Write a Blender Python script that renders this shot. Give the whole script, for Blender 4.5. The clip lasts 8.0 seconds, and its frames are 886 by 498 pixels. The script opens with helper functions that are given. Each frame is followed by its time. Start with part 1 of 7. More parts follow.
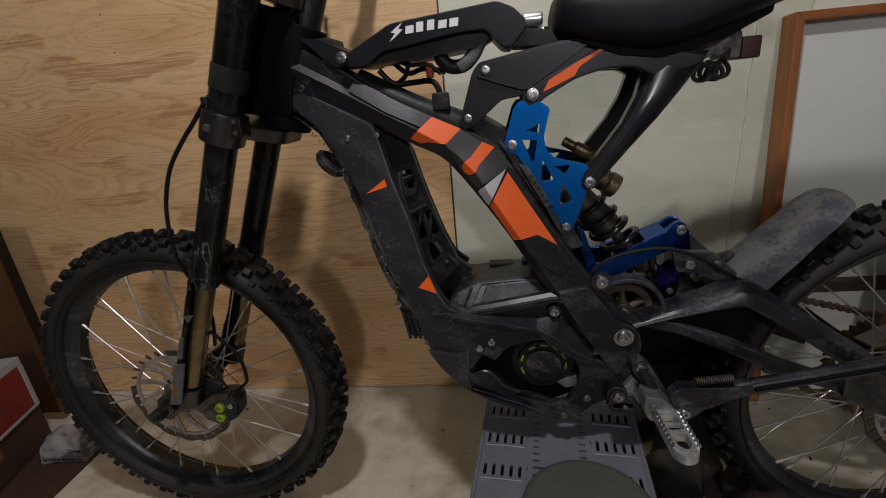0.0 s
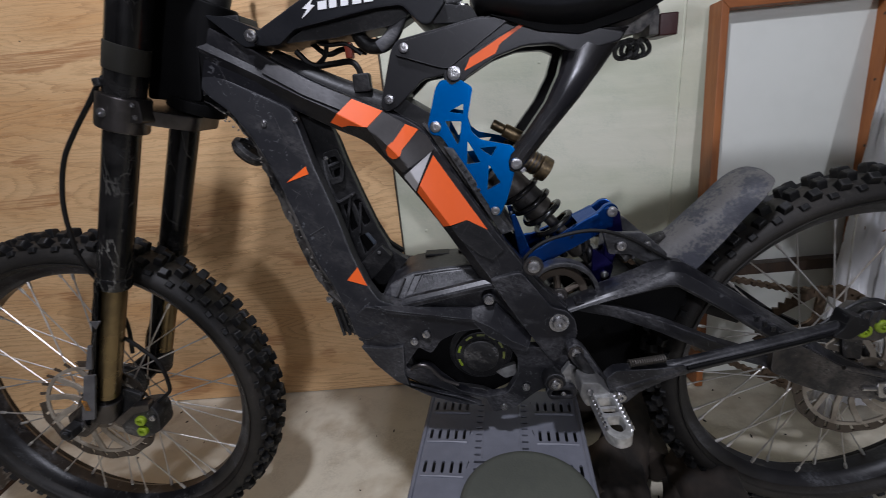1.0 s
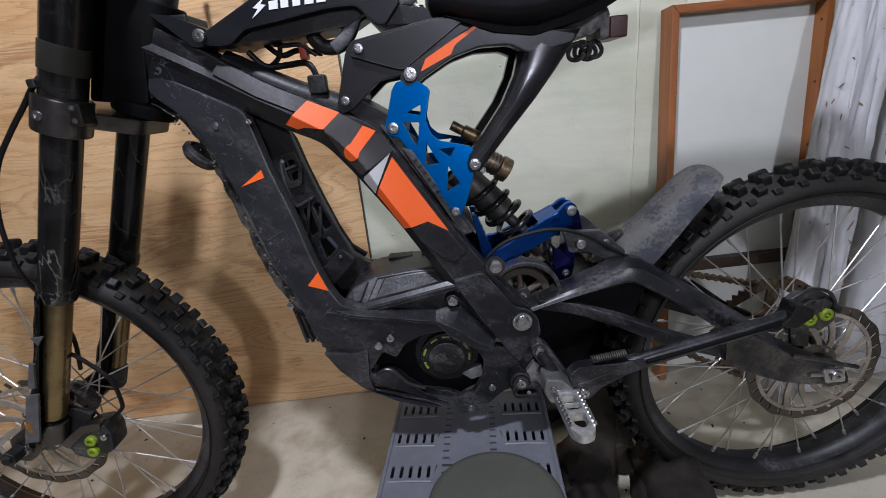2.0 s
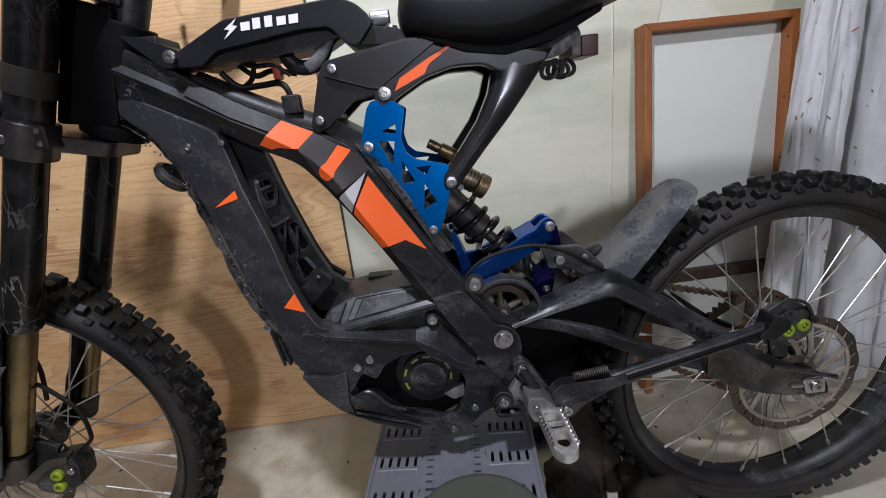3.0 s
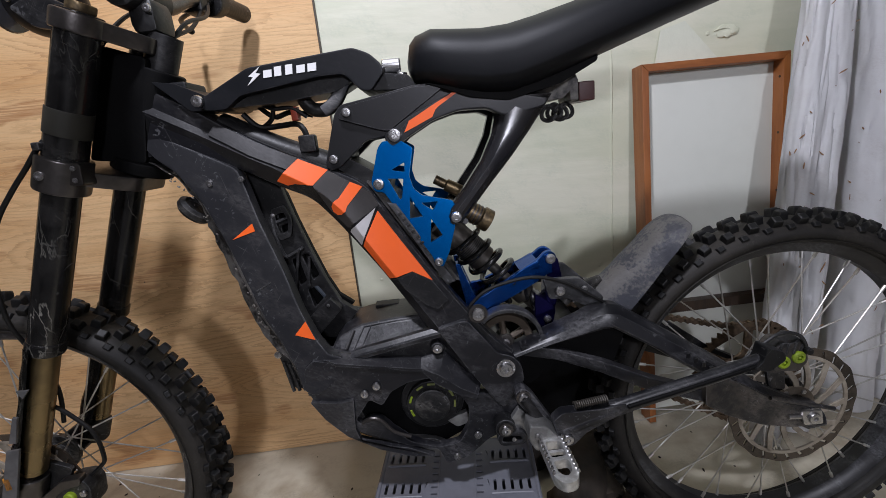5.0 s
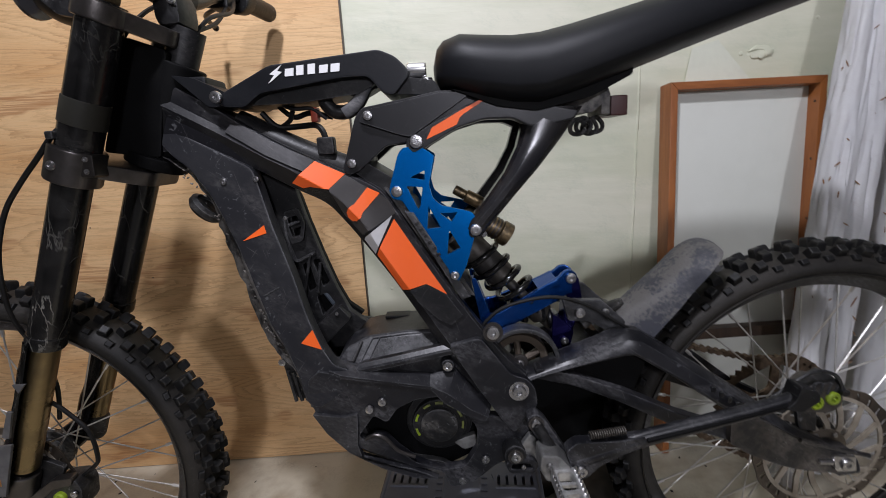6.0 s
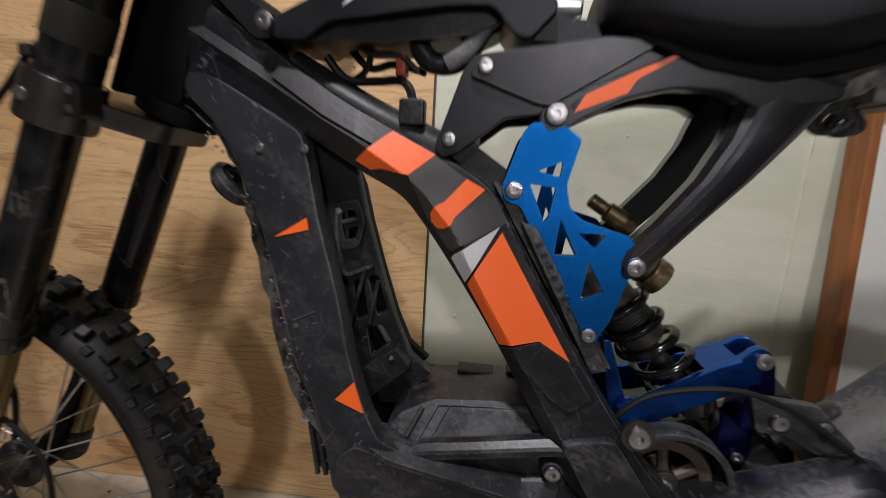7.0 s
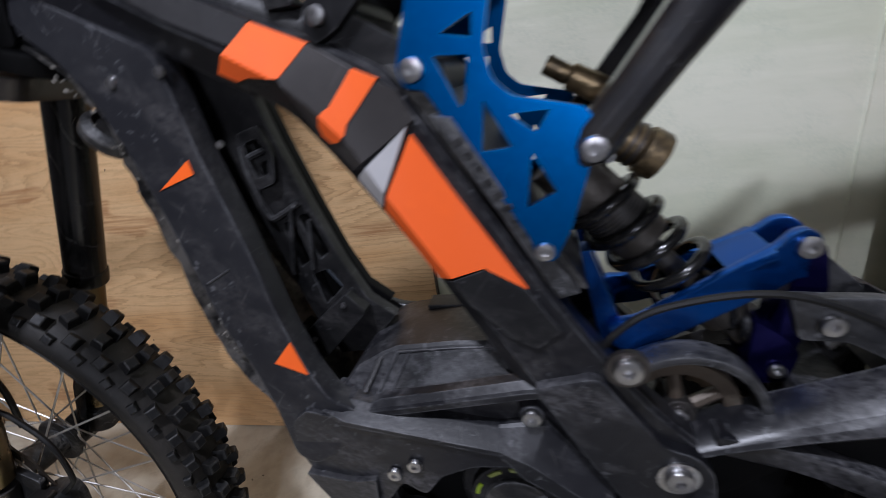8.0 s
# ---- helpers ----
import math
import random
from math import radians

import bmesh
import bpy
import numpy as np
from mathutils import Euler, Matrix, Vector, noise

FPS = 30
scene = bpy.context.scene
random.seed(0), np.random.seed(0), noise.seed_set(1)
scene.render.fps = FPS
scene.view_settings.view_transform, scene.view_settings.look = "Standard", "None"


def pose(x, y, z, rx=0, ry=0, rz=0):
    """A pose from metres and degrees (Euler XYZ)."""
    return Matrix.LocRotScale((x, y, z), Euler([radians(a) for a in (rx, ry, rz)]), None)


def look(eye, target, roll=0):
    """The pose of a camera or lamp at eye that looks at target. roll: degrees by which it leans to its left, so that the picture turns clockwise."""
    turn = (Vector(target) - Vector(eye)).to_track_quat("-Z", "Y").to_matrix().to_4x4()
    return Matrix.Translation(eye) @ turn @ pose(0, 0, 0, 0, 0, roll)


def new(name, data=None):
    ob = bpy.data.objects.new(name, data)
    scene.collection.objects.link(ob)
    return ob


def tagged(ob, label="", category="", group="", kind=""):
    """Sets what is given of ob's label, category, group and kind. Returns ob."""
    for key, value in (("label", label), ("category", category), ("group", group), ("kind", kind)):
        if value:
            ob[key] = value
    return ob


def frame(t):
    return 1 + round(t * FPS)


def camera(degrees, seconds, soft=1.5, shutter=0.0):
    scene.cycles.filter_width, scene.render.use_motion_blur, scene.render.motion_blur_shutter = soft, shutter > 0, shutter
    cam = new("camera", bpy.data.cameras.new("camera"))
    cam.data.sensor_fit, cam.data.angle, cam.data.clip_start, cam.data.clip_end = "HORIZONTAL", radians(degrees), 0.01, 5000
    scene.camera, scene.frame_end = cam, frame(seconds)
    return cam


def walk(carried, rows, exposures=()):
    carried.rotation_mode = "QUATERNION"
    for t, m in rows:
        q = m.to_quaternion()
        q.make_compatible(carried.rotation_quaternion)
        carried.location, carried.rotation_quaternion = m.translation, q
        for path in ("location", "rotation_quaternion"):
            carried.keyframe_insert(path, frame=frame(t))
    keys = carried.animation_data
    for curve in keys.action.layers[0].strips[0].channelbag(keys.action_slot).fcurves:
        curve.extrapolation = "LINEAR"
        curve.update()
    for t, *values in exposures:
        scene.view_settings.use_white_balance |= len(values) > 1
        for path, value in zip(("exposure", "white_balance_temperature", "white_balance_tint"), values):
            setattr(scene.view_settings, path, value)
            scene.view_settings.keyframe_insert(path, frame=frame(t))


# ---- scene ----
cam = camera(90.2, 8.0, 0.6, 0.5)
PATH = [
    (0, (0.608, -0.692, 0.814), (0.383, 1.183, 0.155), -5.2),
    (0.5, (0.629, -0.672, 0.799), (0.44, 1.202, 0.128), -5.9),
    (1, (0.66, -0.67, 0.781), (0.58, 1.216, 0.119), -5.6),
    (1.5, (0.668, -0.67, 0.775), (0.659, 1.219, 0.118), -5.5),
    (3, (0.69, -0.662, 0.776), (0.793, 1.244, 0.18), -6.3),
    (3.5, (0.676, -0.674, 0.79), (0.755, 1.255, 0.269), -6.4),
    (4, (0.687, -0.698, 0.803), (0.76, 1.24, 0.315), -6.3),
    (4.5, (0.69, -0.692, 0.797), (0.779, 1.245, 0.305), -6.2),
    (6, (0.681, -0.66, 0.794), (0.735, 1.289, 0.347), -3.1),
    (6.2, (0.665, -0.631, 0.809), (0.677, 1.327, 0.401), -1.3),
    (6.5, (0.631, -0.576, 0.793), (0.547, 1.384, 0.407), 1.3),
    (6.7, (0.619, -0.530, 0.782), (0.445, 1.427, 0.410), 2.8),
    (7, (0.615, -0.447, 0.760), (0.454, 1.509, 0.378), 3.2),
    (7.2, (0.626, -0.398, 0.746), (0.424, 1.531, 0.259), 0.6),
    (7.5, (0.666, -0.367, 0.754), (0.390, 1.529, 0.178), -2.8),
    (7.8, (0.667, -0.352, 0.725), (0.317, 1.496, 0.047), -5.3),
    (8, (0.705, -0.348, 0.736), (0.299, 1.470, 0.008), -8.5),
]
walk(cam, [(t, look(eye, target, roll)) for t, eye, target, roll in PATH], [(0, -0.76, 7300, 10), (0.5, -0.48, 6900, 10), (1.5, 0.09, 6300, 10), (3, 0.18, 6550, 10), (3.5, 0.20, 6600, 10), (4, 0.20, 6600, 10), (4.5, 0.10, 6600, 10), (6.2, 0.0, 6750, 10), (7, -0.14, 7250, 10), (7.5, -0.02, 6650, 10), (8, 0.20, 6250, 10)])

# ---- world, lamp, exposure ----
world = bpy.data.worlds.new("world")
scene.world = world
world.use_nodes = True
world.node_tree.nodes["Background"].inputs[0].default_value = (0.8, 0.9, 1.0, 1)
world.node_tree.nodes["Background"].inputs[1].default_value = 0.004

def lamp_light(name, place, watts, size, colour):
    data = bpy.data.lights.new(name, "POINT")
    data.energy, data.shadow_soft_size, data.color = watts, size, colour
    ob = new(name, data)
    ob.location = place
    return ob


LAMP_FAR, LAMP_NEAR = (1.35, -4.8, 2.0), (0.49, -0.60, 1.80)
lamp_light("far_bulb_light", LAMP_FAR, 215, 0.14, (0.84, 0.86, 1.0))
lamp_light("near_bulb_light", LAMP_NEAR, 66, 0.05, (0.84, 0.86, 1.0))


# ---- materials ----
def material(name, colour, rough=0.5, metal=0.0, second=None, mix=0.5, scale=8.0, fine=60.0, bump=0.1, bump_scale=200.0,
             stretch=(1, 1, 1), coat=0.0, rough_var=0.12, sharp=(0.42, 0.62), spec=0.5, scratch=0.0, scratch_colour=(0.16, 0.155, 0.15), dust=0.0, dust_colour=(0.105, 0.100, 0.098), wear_glint=0.0, wear_colour=(0.17, 0.172, 0.18), fleck=0.0):
    """A surface of two colours laid over each other by broad and fine noise, with uneven gloss and fine relief."""
    m = bpy.data.materials.new(name)
    m.use_nodes = True
    nt = m.node_tree
    b = nt.nodes["Principled BSDF"]
    tc = nt.nodes.new("ShaderNodeTexCoord")
    mp = nt.nodes.new("ShaderNodeMapping")
    mp.inputs["Scale"].default_value = stretch
    nt.links.new(tc.outputs["Object"], mp.inputs["Vector"])
    broad = nt.nodes.new("ShaderNodeTexNoise")
    broad.inputs["Scale"].default_value, broad.inputs["Detail"].default_value = scale, 6
    grain = nt.nodes.new("ShaderNodeTexNoise")
    grain.inputs["Scale"].default_value, grain.inputs["Detail"].default_value = fine, 4
    tiny = nt.nodes.new("ShaderNodeTexNoise")
    tiny.inputs["Scale"].default_value, tiny.inputs["Detail"].default_value = bump_scale, 3
    for n in (broad, grain, tiny):
        nt.links.new(mp.outputs["Vector"], n.inputs["Vector"])
    add = nt.nodes.new("ShaderNodeMath")
    add.operation = "MULTIPLY_ADD"
    add.inputs[1].default_value = 0.4
    nt.links.new(grain.outputs["Fac"], add.inputs[0])
    nt.links.new(broad.outputs["Fac"], add.inputs[2])
    ramp = nt.nodes.new("ShaderNodeMapRange")
    ramp.inputs["From Min"].default_value, ramp.inputs["From Max"].default_value = sharp[0] + 0.2, sharp[1] + 0.2
    ramp.inputs["To Max"].default_value = mix
    nt.links.new(add.outputs[0], ramp.inputs["Value"])
    cm = nt.nodes.new("ShaderNodeMix")
    cm.data_type = "RGBA"
    cm.inputs["A"].default_value = (*colour, 1)
    cm.inputs["B"].default_value = (*(second or [c * 0.7 for c in colour]), 1)
    nt.links.new(ramp.outputs["Result"], cm.inputs["Factor"])
    colour_out = cm.outputs["Result"]
    for turn, seed in ((38, 3.0), (-52, 11.0), (72, 23.0)) if scratch else ():
        sm = nt.nodes.new("ShaderNodeMapping")
        sm.vector_type = "TEXTURE"
        sm.inputs["Rotation"].default_value = (0, radians(turn), 0)
        sm.inputs["Location"].default_value = (seed, 0, seed)
        sm.inputs["Scale"].default_value = (0.075, 0.075, 0.0026)
        nt.links.new(tc.outputs["Object"], sm.inputs["Vector"])
        sn = nt.nodes.new("ShaderNodeTexNoise")
        sn.inputs["Scale"].default_value, sn.inputs["Detail"].default_value = 1.6, 2
        nt.links.new(sm.outputs["Vector"], sn.inputs["Vector"])
        sr = nt.nodes.new("ShaderNodeMapRange")
        sr.inputs["From Min"].default_value, sr.inputs["From Max"].default_value = 0.70, 0.80
        sr.inputs["To Max"].default_value = scratch
        nt.links.new(sn.outputs["Fac"], sr.inputs["Value"])
        sx = nt.nodes.new("ShaderNodeMix")
        sx.data_type = "RGBA"
        nt.links.new(sr.outputs["Result"], sx.inputs["Factor"])
        nt.links.new(colour_out, sx.inputs["A"])
        sx.inputs["B"].default_value = (*scratch_colour, 1)
        colour_out = sx.outputs["Result"]
    if dust:
        dm = nt.nodes.new("ShaderNodeMapping")
        dm.vector_type = "TEXTURE"
        dm.inputs["Rotation"].default_value = (0, radians(28), 0)
        dm.inputs["Location"].default_value = (5.3, 0, 1.7)
        dm.inputs["Scale"].default_value = (1.5, 1, 0.75)
        nt.links.new(tc.outputs["Object"], dm.inputs["Vector"])
        levels = []
        for sc, de, lo, hi in ((13, 5, 0.47, 0.70), (210, 6, 0.36, 0.62)):
            dn = nt.nodes.new("ShaderNodeTexNoise")
            dn.inputs["Scale"].default_value, dn.inputs["Detail"].default_value, dn.inputs["Roughness"].default_value = sc, de, 0.62
            dn.inputs["Distortion"].default_value = 0.5
            nt.links.new(dm.outputs["Vector"], dn.inputs["Vector"])
            dr = nt.nodes.new("ShaderNodeMapRange")
            dr.inputs["From Min"].default_value, dr.inputs["From Max"].default_value = lo, hi
            nt.links.new(dn.outputs["Fac"], dr.inputs["Value"])
            levels.append(dr.outputs["Result"])
        mul = nt.nodes.new("ShaderNodeMath")
        mul.operation = "MULTIPLY"
        nt.links.new(levels[0], mul.inputs[0])
        nt.links.new(levels[1], mul.inputs[1])
        amt = nt.nodes.new("ShaderNodeMath")
        amt.operation = "MULTIPLY"
        amt.inputs[1].default_value = dust
        nt.links.new(mul.outputs[0], amt.inputs[0])
        dx = nt.nodes.new("ShaderNodeMix")
        dx.data_type = "RGBA"
        nt.links.new(amt.outputs[0], dx.inputs["Factor"])
        nt.links.new(colour_out, dx.inputs["A"])
        dx.inputs["B"].default_value = (*dust_colour, 1)
        colour_out = dx.outputs["Result"]
    # Rubbed edges, with edge highlights painted in by the same pale tint.
    if wear_glint:
        bev = nt.nodes.new("ShaderNodeBevel")
        bev.samples = 4
        bev.inputs["Radius"].default_value = 0.0024
        geo = nt.nodes.new("ShaderNodeNewGeometry")
        dot = nt.nodes.new("ShaderNodeVectorMath")
        dot.operation = "DOT_PRODUCT"
        nt.links.new(bev.outputs["Normal"], dot.inputs[0])
        nt.links.new(geo.outputs["Normal"], dot.inputs[1])
        er = nt.nodes.new("ShaderNodeMapRange")
        er.inputs["From Min"].default_value, er.inputs["From Max"].default_value = 0.99, 0.93
        er.inputs["To Max"].default_value = wear_glint
        nt.links.new(dot.outputs["Value"], er.inputs["Value"])
        rubbed = nt.nodes.new("ShaderNodeTexNoise")
        rubbed.inputs["Scale"].default_value, rubbed.inputs["Detail"].default_value, rubbed.inputs["Roughness"].default_value = 38, 6, 0.7
        nt.links.new(tc.outputs["Object"], rubbed.inputs["Vector"])
        rb = nt.nodes.new("ShaderNodeMapRange")
        rb.inputs["From Min"].default_value, rb.inputs["From Max"].default_value = 0.42, 0.62
        nt.links.new(rubbed.outputs["Fac"], rb.inputs["Value"])
        em = nt.nodes.new("ShaderNodeMath")
        em.operation = "MULTIPLY"
        nt.links.new(er.outputs["Result"], em.inputs[0])
        nt.links.new(rb.outputs["Result"], em.inputs[1])
        ex = nt.nodes.new("ShaderNodeMix")
        ex.data_type = "RGBA"
        nt.links.new(em.outputs[0], ex.inputs["Factor"])
        nt.links.new(colour_out, ex.inputs["A"])
        ex.inputs["B"].default_value = (*wear_colour, 1)
        colour_out = ex.outputs["Result"]
    if fleck:
        fn = nt.nodes.new("ShaderNodeTexNoise")
        fn.inputs["Scale"].default_value, fn.inputs["Detail"].default_value, fn.inputs["Distortion"].default_value = 150, 2, 1.2
        nt.links.new(tc.outputs["Object"], fn.inputs["Vector"])
        fw = nt.nodes.new("ShaderNodeTexNoise")
        fw.inputs["Scale"].default_value, fw.inputs["Detail"].default_value = 22, 4
        nt.links.new(tc.outputs["Object"], fw.inputs["Vector"])
        fs = nt.nodes.new("ShaderNodeMath")
        fs.operation = "MULTIPLY_ADD"
        fs.inputs[1].default_value = 0.45
        nt.links.new(fw.outputs["Fac"], fs.inputs[0])
        nt.links.new(fn.outputs["Fac"], fs.inputs[2])
        fr = nt.nodes.new("ShaderNodeMapRange")
        fr.inputs["From Min"].default_value, fr.inputs["From Max"].default_value = 0.905, 0.95
        fr.inputs["To Max"].default_value = fleck
        nt.links.new(fs.outputs[0], fr.inputs["Value"])
        fx = nt.nodes.new("ShaderNodeMix")
        fx.data_type = "RGBA"
        nt.links.new(fr.outputs["Result"], fx.inputs["Factor"])
        nt.links.new(colour_out, fx.inputs["A"])
        fx.inputs["B"].default_value = (*wear_colour, 1)
        colour_out = fx.outputs["Result"]
    nt.links.new(colour_out, b.inputs["Base Color"])
    rr = nt.nodes.new("ShaderNodeMapRange")
    rr.inputs["To Min"].default_value, rr.inputs["To Max"].default_value = max(rough - rough_var, 0.03), min(rough + rough_var, 1)
    nt.links.new(broad.outputs["Fac"], rr.inputs["Value"])
    nt.links.new(rr.outputs["Result"], b.inputs["Roughness"])
    b.inputs["Metallic"].default_value = metal
    b.inputs["Coat Weight"].default_value = coat
    b.inputs["Specular IOR Level"].default_value = spec
    if bump:
        bp = nt.nodes.new("ShaderNodeBump")
        bp.inputs["Strength"].default_value, bp.inputs["Distance"].default_value = bump, 0.002
        nt.links.new(tiny.outputs["Fac"], bp.inputs["Height"])
        nt.links.new(bp.outputs["Normal"], b.inputs["Normal"])
    return m


def plywood_material():
    """Rotary-cut fir veneer: wavy dark grain lines, broad red-brown patches, fine fibre."""
    m = bpy.data.materials.new("fir_plywood")
    m.use_nodes = True
    nt = m.node_tree
    b = nt.nodes["Principled BSDF"]
    tc = nt.nodes.new("ShaderNodeTexCoord")

    def mapped(s, loc=(0, 0, 0)):
        mp = nt.nodes.new("ShaderNodeMapping")
        mp.inputs["Scale"].default_value = s
        mp.inputs["Location"].default_value = loc
        nt.links.new(tc.outputs["Object"], mp.inputs["Vector"])
        return mp.outputs["Vector"]

    def noise_node(vec, scale, detail=4, dist=0.0):
        n = nt.nodes.new("ShaderNodeTexNoise")
        n.inputs["Scale"].default_value, n.inputs["Detail"].default_value, n.inputs["Distortion"].default_value = scale, detail, dist
        nt.links.new(vec, n.inputs["Vector"])
        return n.outputs["Fac"]

    def ranged(val, a, c, lo=0.0, hi=1.0):
        r = nt.nodes.new("ShaderNodeMapRange")
        r.inputs["From Min"].default_value, r.inputs["From Max"].default_value = a, c
        r.inputs["To Min"].default_value, r.inputs["To Max"].default_value = lo, hi
        nt.links.new(val, r.inputs["Value"])
        return r.outputs["Result"]

    def mixed(fac, a, col):
        x = nt.nodes.new("ShaderNodeMix")
        x.data_type = "RGBA"
        nt.links.new(fac, x.inputs["Factor"])
        if isinstance(a, tuple):
            x.inputs["A"].default_value = (*a, 1)
        else:
            nt.links.new(a, x.inputs["A"])
        x.inputs["B"].default_value = (*col, 1)
        return x.outputs["Result"]

    # height field whose contour lines are the growth rings cut by the peeling knife
    def contours(vec, scale, distort, count, lo, power, wob):
        field = noise_node(vec, scale, 2.5, distort)
        add = nt.nodes.new("ShaderNodeMath")
        add.operation = "MULTIPLY_ADD"
        add.inputs[1].default_value = wob
        nt.links.new(fine, add.inputs[0])
        nt.links.new(field, add.inputs[2])
        rings = nt.nodes.new("ShaderNodeMath")
        rings.operation = "MULTIPLY"
        rings.inputs[1].default_value = count
        nt.links.new(add.outputs[0], rings.inputs[0])
        saw = nt.nodes.new("ShaderNodeMath")
        saw.operation = "FRACT"
        nt.links.new(rings.outputs[0], saw.inputs[0])
        soft = nt.nodes.new("ShaderNodeMath")
        soft.operation = "POWER"
        soft.inputs[1].default_value = power
        nt.links.new(ranged(saw.outputs[0], lo, 1.0), soft.inputs[0])
        return soft.outputs[0]

    def times(a, v):
        n = nt.nodes.new("ShaderNodeMath")
        n.operation = "MULTIPLY"
        nt.links.new(a, n.inputs[0])
        if isinstance(v, float):
            n.inputs[1].default_value = v
        else:
            nt.links.new(v, n.inputs[1])
        return n.outputs[0]

    fine = noise_node(mapped((6, 1, 40)), 9, 3)
    main = contours(mapped((0.50, 1, 3.6)), 2.1, 0.7, 24.0, 0.45, 1.5, 0.030)
    thin = contours(mapped((0.35, 1, 7.0), (2.2, 0, 5.1)), 3.0, 0.3, 30.0, 0.55, 1.2, 0.05)
    fade = ranged(noise_node(mapped((0.7, 1, 1.6), (8, 0, 2)), 2.6, 3), 0.34, 0.62, 0.35, 1.0)
    patch = ranged(noise_node(mapped((0.8, 1, 3.0), (3, 0, 1)), 2.2, 2), 0.47, 0.66, 0, 0.75)
    spots = ranged(noise_node(mapped((1.25, 1, 3.6), (0.4, 0, 7.2)), 4.2, 1.5), 0.62, 0.655, 0, 1.0)
    stripes = ranged(noise_node(mapped((1.2, 1, 42), (1, 0, 3)), 6, 2), 0.42, 0.58, 0.12, 0.72)
    fibre = ranged(noise_node(mapped((3, 1, 90)), 6, 5), 0.3, 0.75, 0, 0.32)
    c = mixed(patch, (0.735, 0.470, 0.232), (0.60, 0.315, 0.118))
    c = mixed(times(times(main, fade), 0.72), c, (0.34, 0.155, 0.052))
    c = mixed(times(thin, 0.34), c, (0.42, 0.215, 0.085))
    c = mixed(times(spots, stripes), c, (0.34, 0.130, 0.038))
    c = mixed(fibre, c, (0.74, 0.55, 0.32))
    nt.links.new(c, b.inputs["Base Color"])
    b.inputs["Roughness"].default_value = 0.62
    bp = nt.nodes.new("ShaderNodeBump")
    bp.inputs["Strength"].default_value, bp.inputs["Distance"].default_value = 0.25, 0.001
    nt.links.new(noise_node(mapped((4, 1, 70)), 9, 4), bp.inputs["Height"])
    nt.links.new(bp.outputs["Normal"], b.inputs["Normal"])
    return m


def fork_material():
    """Gloss black tube with branching pale scratches, denser in patches."""
    m = material("scuffed_fork_tube", (0.004, 0.004, 0.004), 0.22, second=(0.02, 0.019, 0.018), mix=0.5, scale=20, fine=120, bump=0.1, scratch=0.5, dust=0.14)
    nt = m.node_tree
    b = nt.nodes["Principled BSDF"]
    was = b.inputs["Base Color"].links[0].from_socket
    tc = nt.nodes.new("ShaderNodeTexCoord")
    mp = nt.nodes.new("ShaderNodeMapping")
    mp.inputs["Scale"].default_value = (52, 52, 13)
    nt.links.new(tc.outputs["Object"], mp.inputs["Vector"])
    warp = nt.nodes.new("ShaderNodeTexNoise")
    warp.inputs["Scale"].default_value, warp.inputs["Detail"].default_value = 1.3, 4
    nt.links.new(mp.outputs["Vector"], warp.inputs["Vector"])
    push = nt.nodes.new("ShaderNodeVectorMath")
    push.operation = "MULTIPLY_ADD"
    push.inputs[1].default_value = (1.3, 1.3, 1.3)
    nt.links.new(warp.outputs["Color"], push.inputs[0])
    nt.links.new(mp.outputs["Vector"], push.inputs[2])
    vor = nt.nodes.new("ShaderNodeTexVoronoi")
    vor.feature = "DISTANCE_TO_EDGE"
    vor.inputs["Scale"].default_value = 0.75
    nt.links.new(push.outputs["Vector"], vor.inputs["Vector"])
    line = nt.nodes.new("ShaderNodeMapRange")
    line.inputs["From Min"].default_value, line.inputs["From Max"].default_value = 0.026, 0.006
    nt.links.new(vor.outputs["Distance"], line.inputs["Value"])
    where = nt.nodes.new("ShaderNodeTexNoise")
    where.inputs["Scale"].default_value, where.inputs["Detail"].default_value = 11, 3
    nt.links.new(tc.outputs["Object"], where.inputs["Vector"])
    wr = nt.nodes.new("ShaderNodeMapRange")
    wr.inputs["From Min"].default_value, wr.inputs["From Max"].default_value = 0.50, 0.62
    wr.inputs["To Max"].default_value = 0.75
    nt.links.new(where.outputs["Fac"], wr.inputs["Value"])
    sep = nt.nodes.new("ShaderNodeSeparateXYZ")
    nt.links.new(tc.outputs["Object"], sep.inputs["Vector"])
    lowered = nt.nodes.new("ShaderNodeMapRange")
    lowered.inputs["From Min"].default_value, lowered.inputs["From Max"].default_value = 0.78, 0.66
    lowered.inputs["To Min"].default_value = 0.12
    nt.links.new(sep.outputs["Z"], lowered.inputs["Value"])
    both_of = nt.nodes.new("ShaderNodeMath")
    both_of.operation = "MULTIPLY"
    nt.links.new(lowered.outputs["Result"], both_of.inputs[0])
    nt.links.new(wr.outputs["Result"], both_of.inputs[1])
    mul = nt.nodes.new("ShaderNodeMath")
    mul.operation = "MULTIPLY"
    nt.links.new(line.outputs["Result"], mul.inputs[0])
    nt.links.new(both_of.outputs[0], mul.inputs[1])
    x = nt.nodes.new("ShaderNodeMix")
    x.data_type = "RGBA"
    nt.links.new(mul.outputs[0], x.inputs["Factor"])
    nt.links.new(was, x.inputs["A"])
    x.inputs["B"].default_value = (0.26, 0.25, 0.22, 1)
    nt.links.new(x.outputs["Result"], b.inputs["Base Color"])
    return m


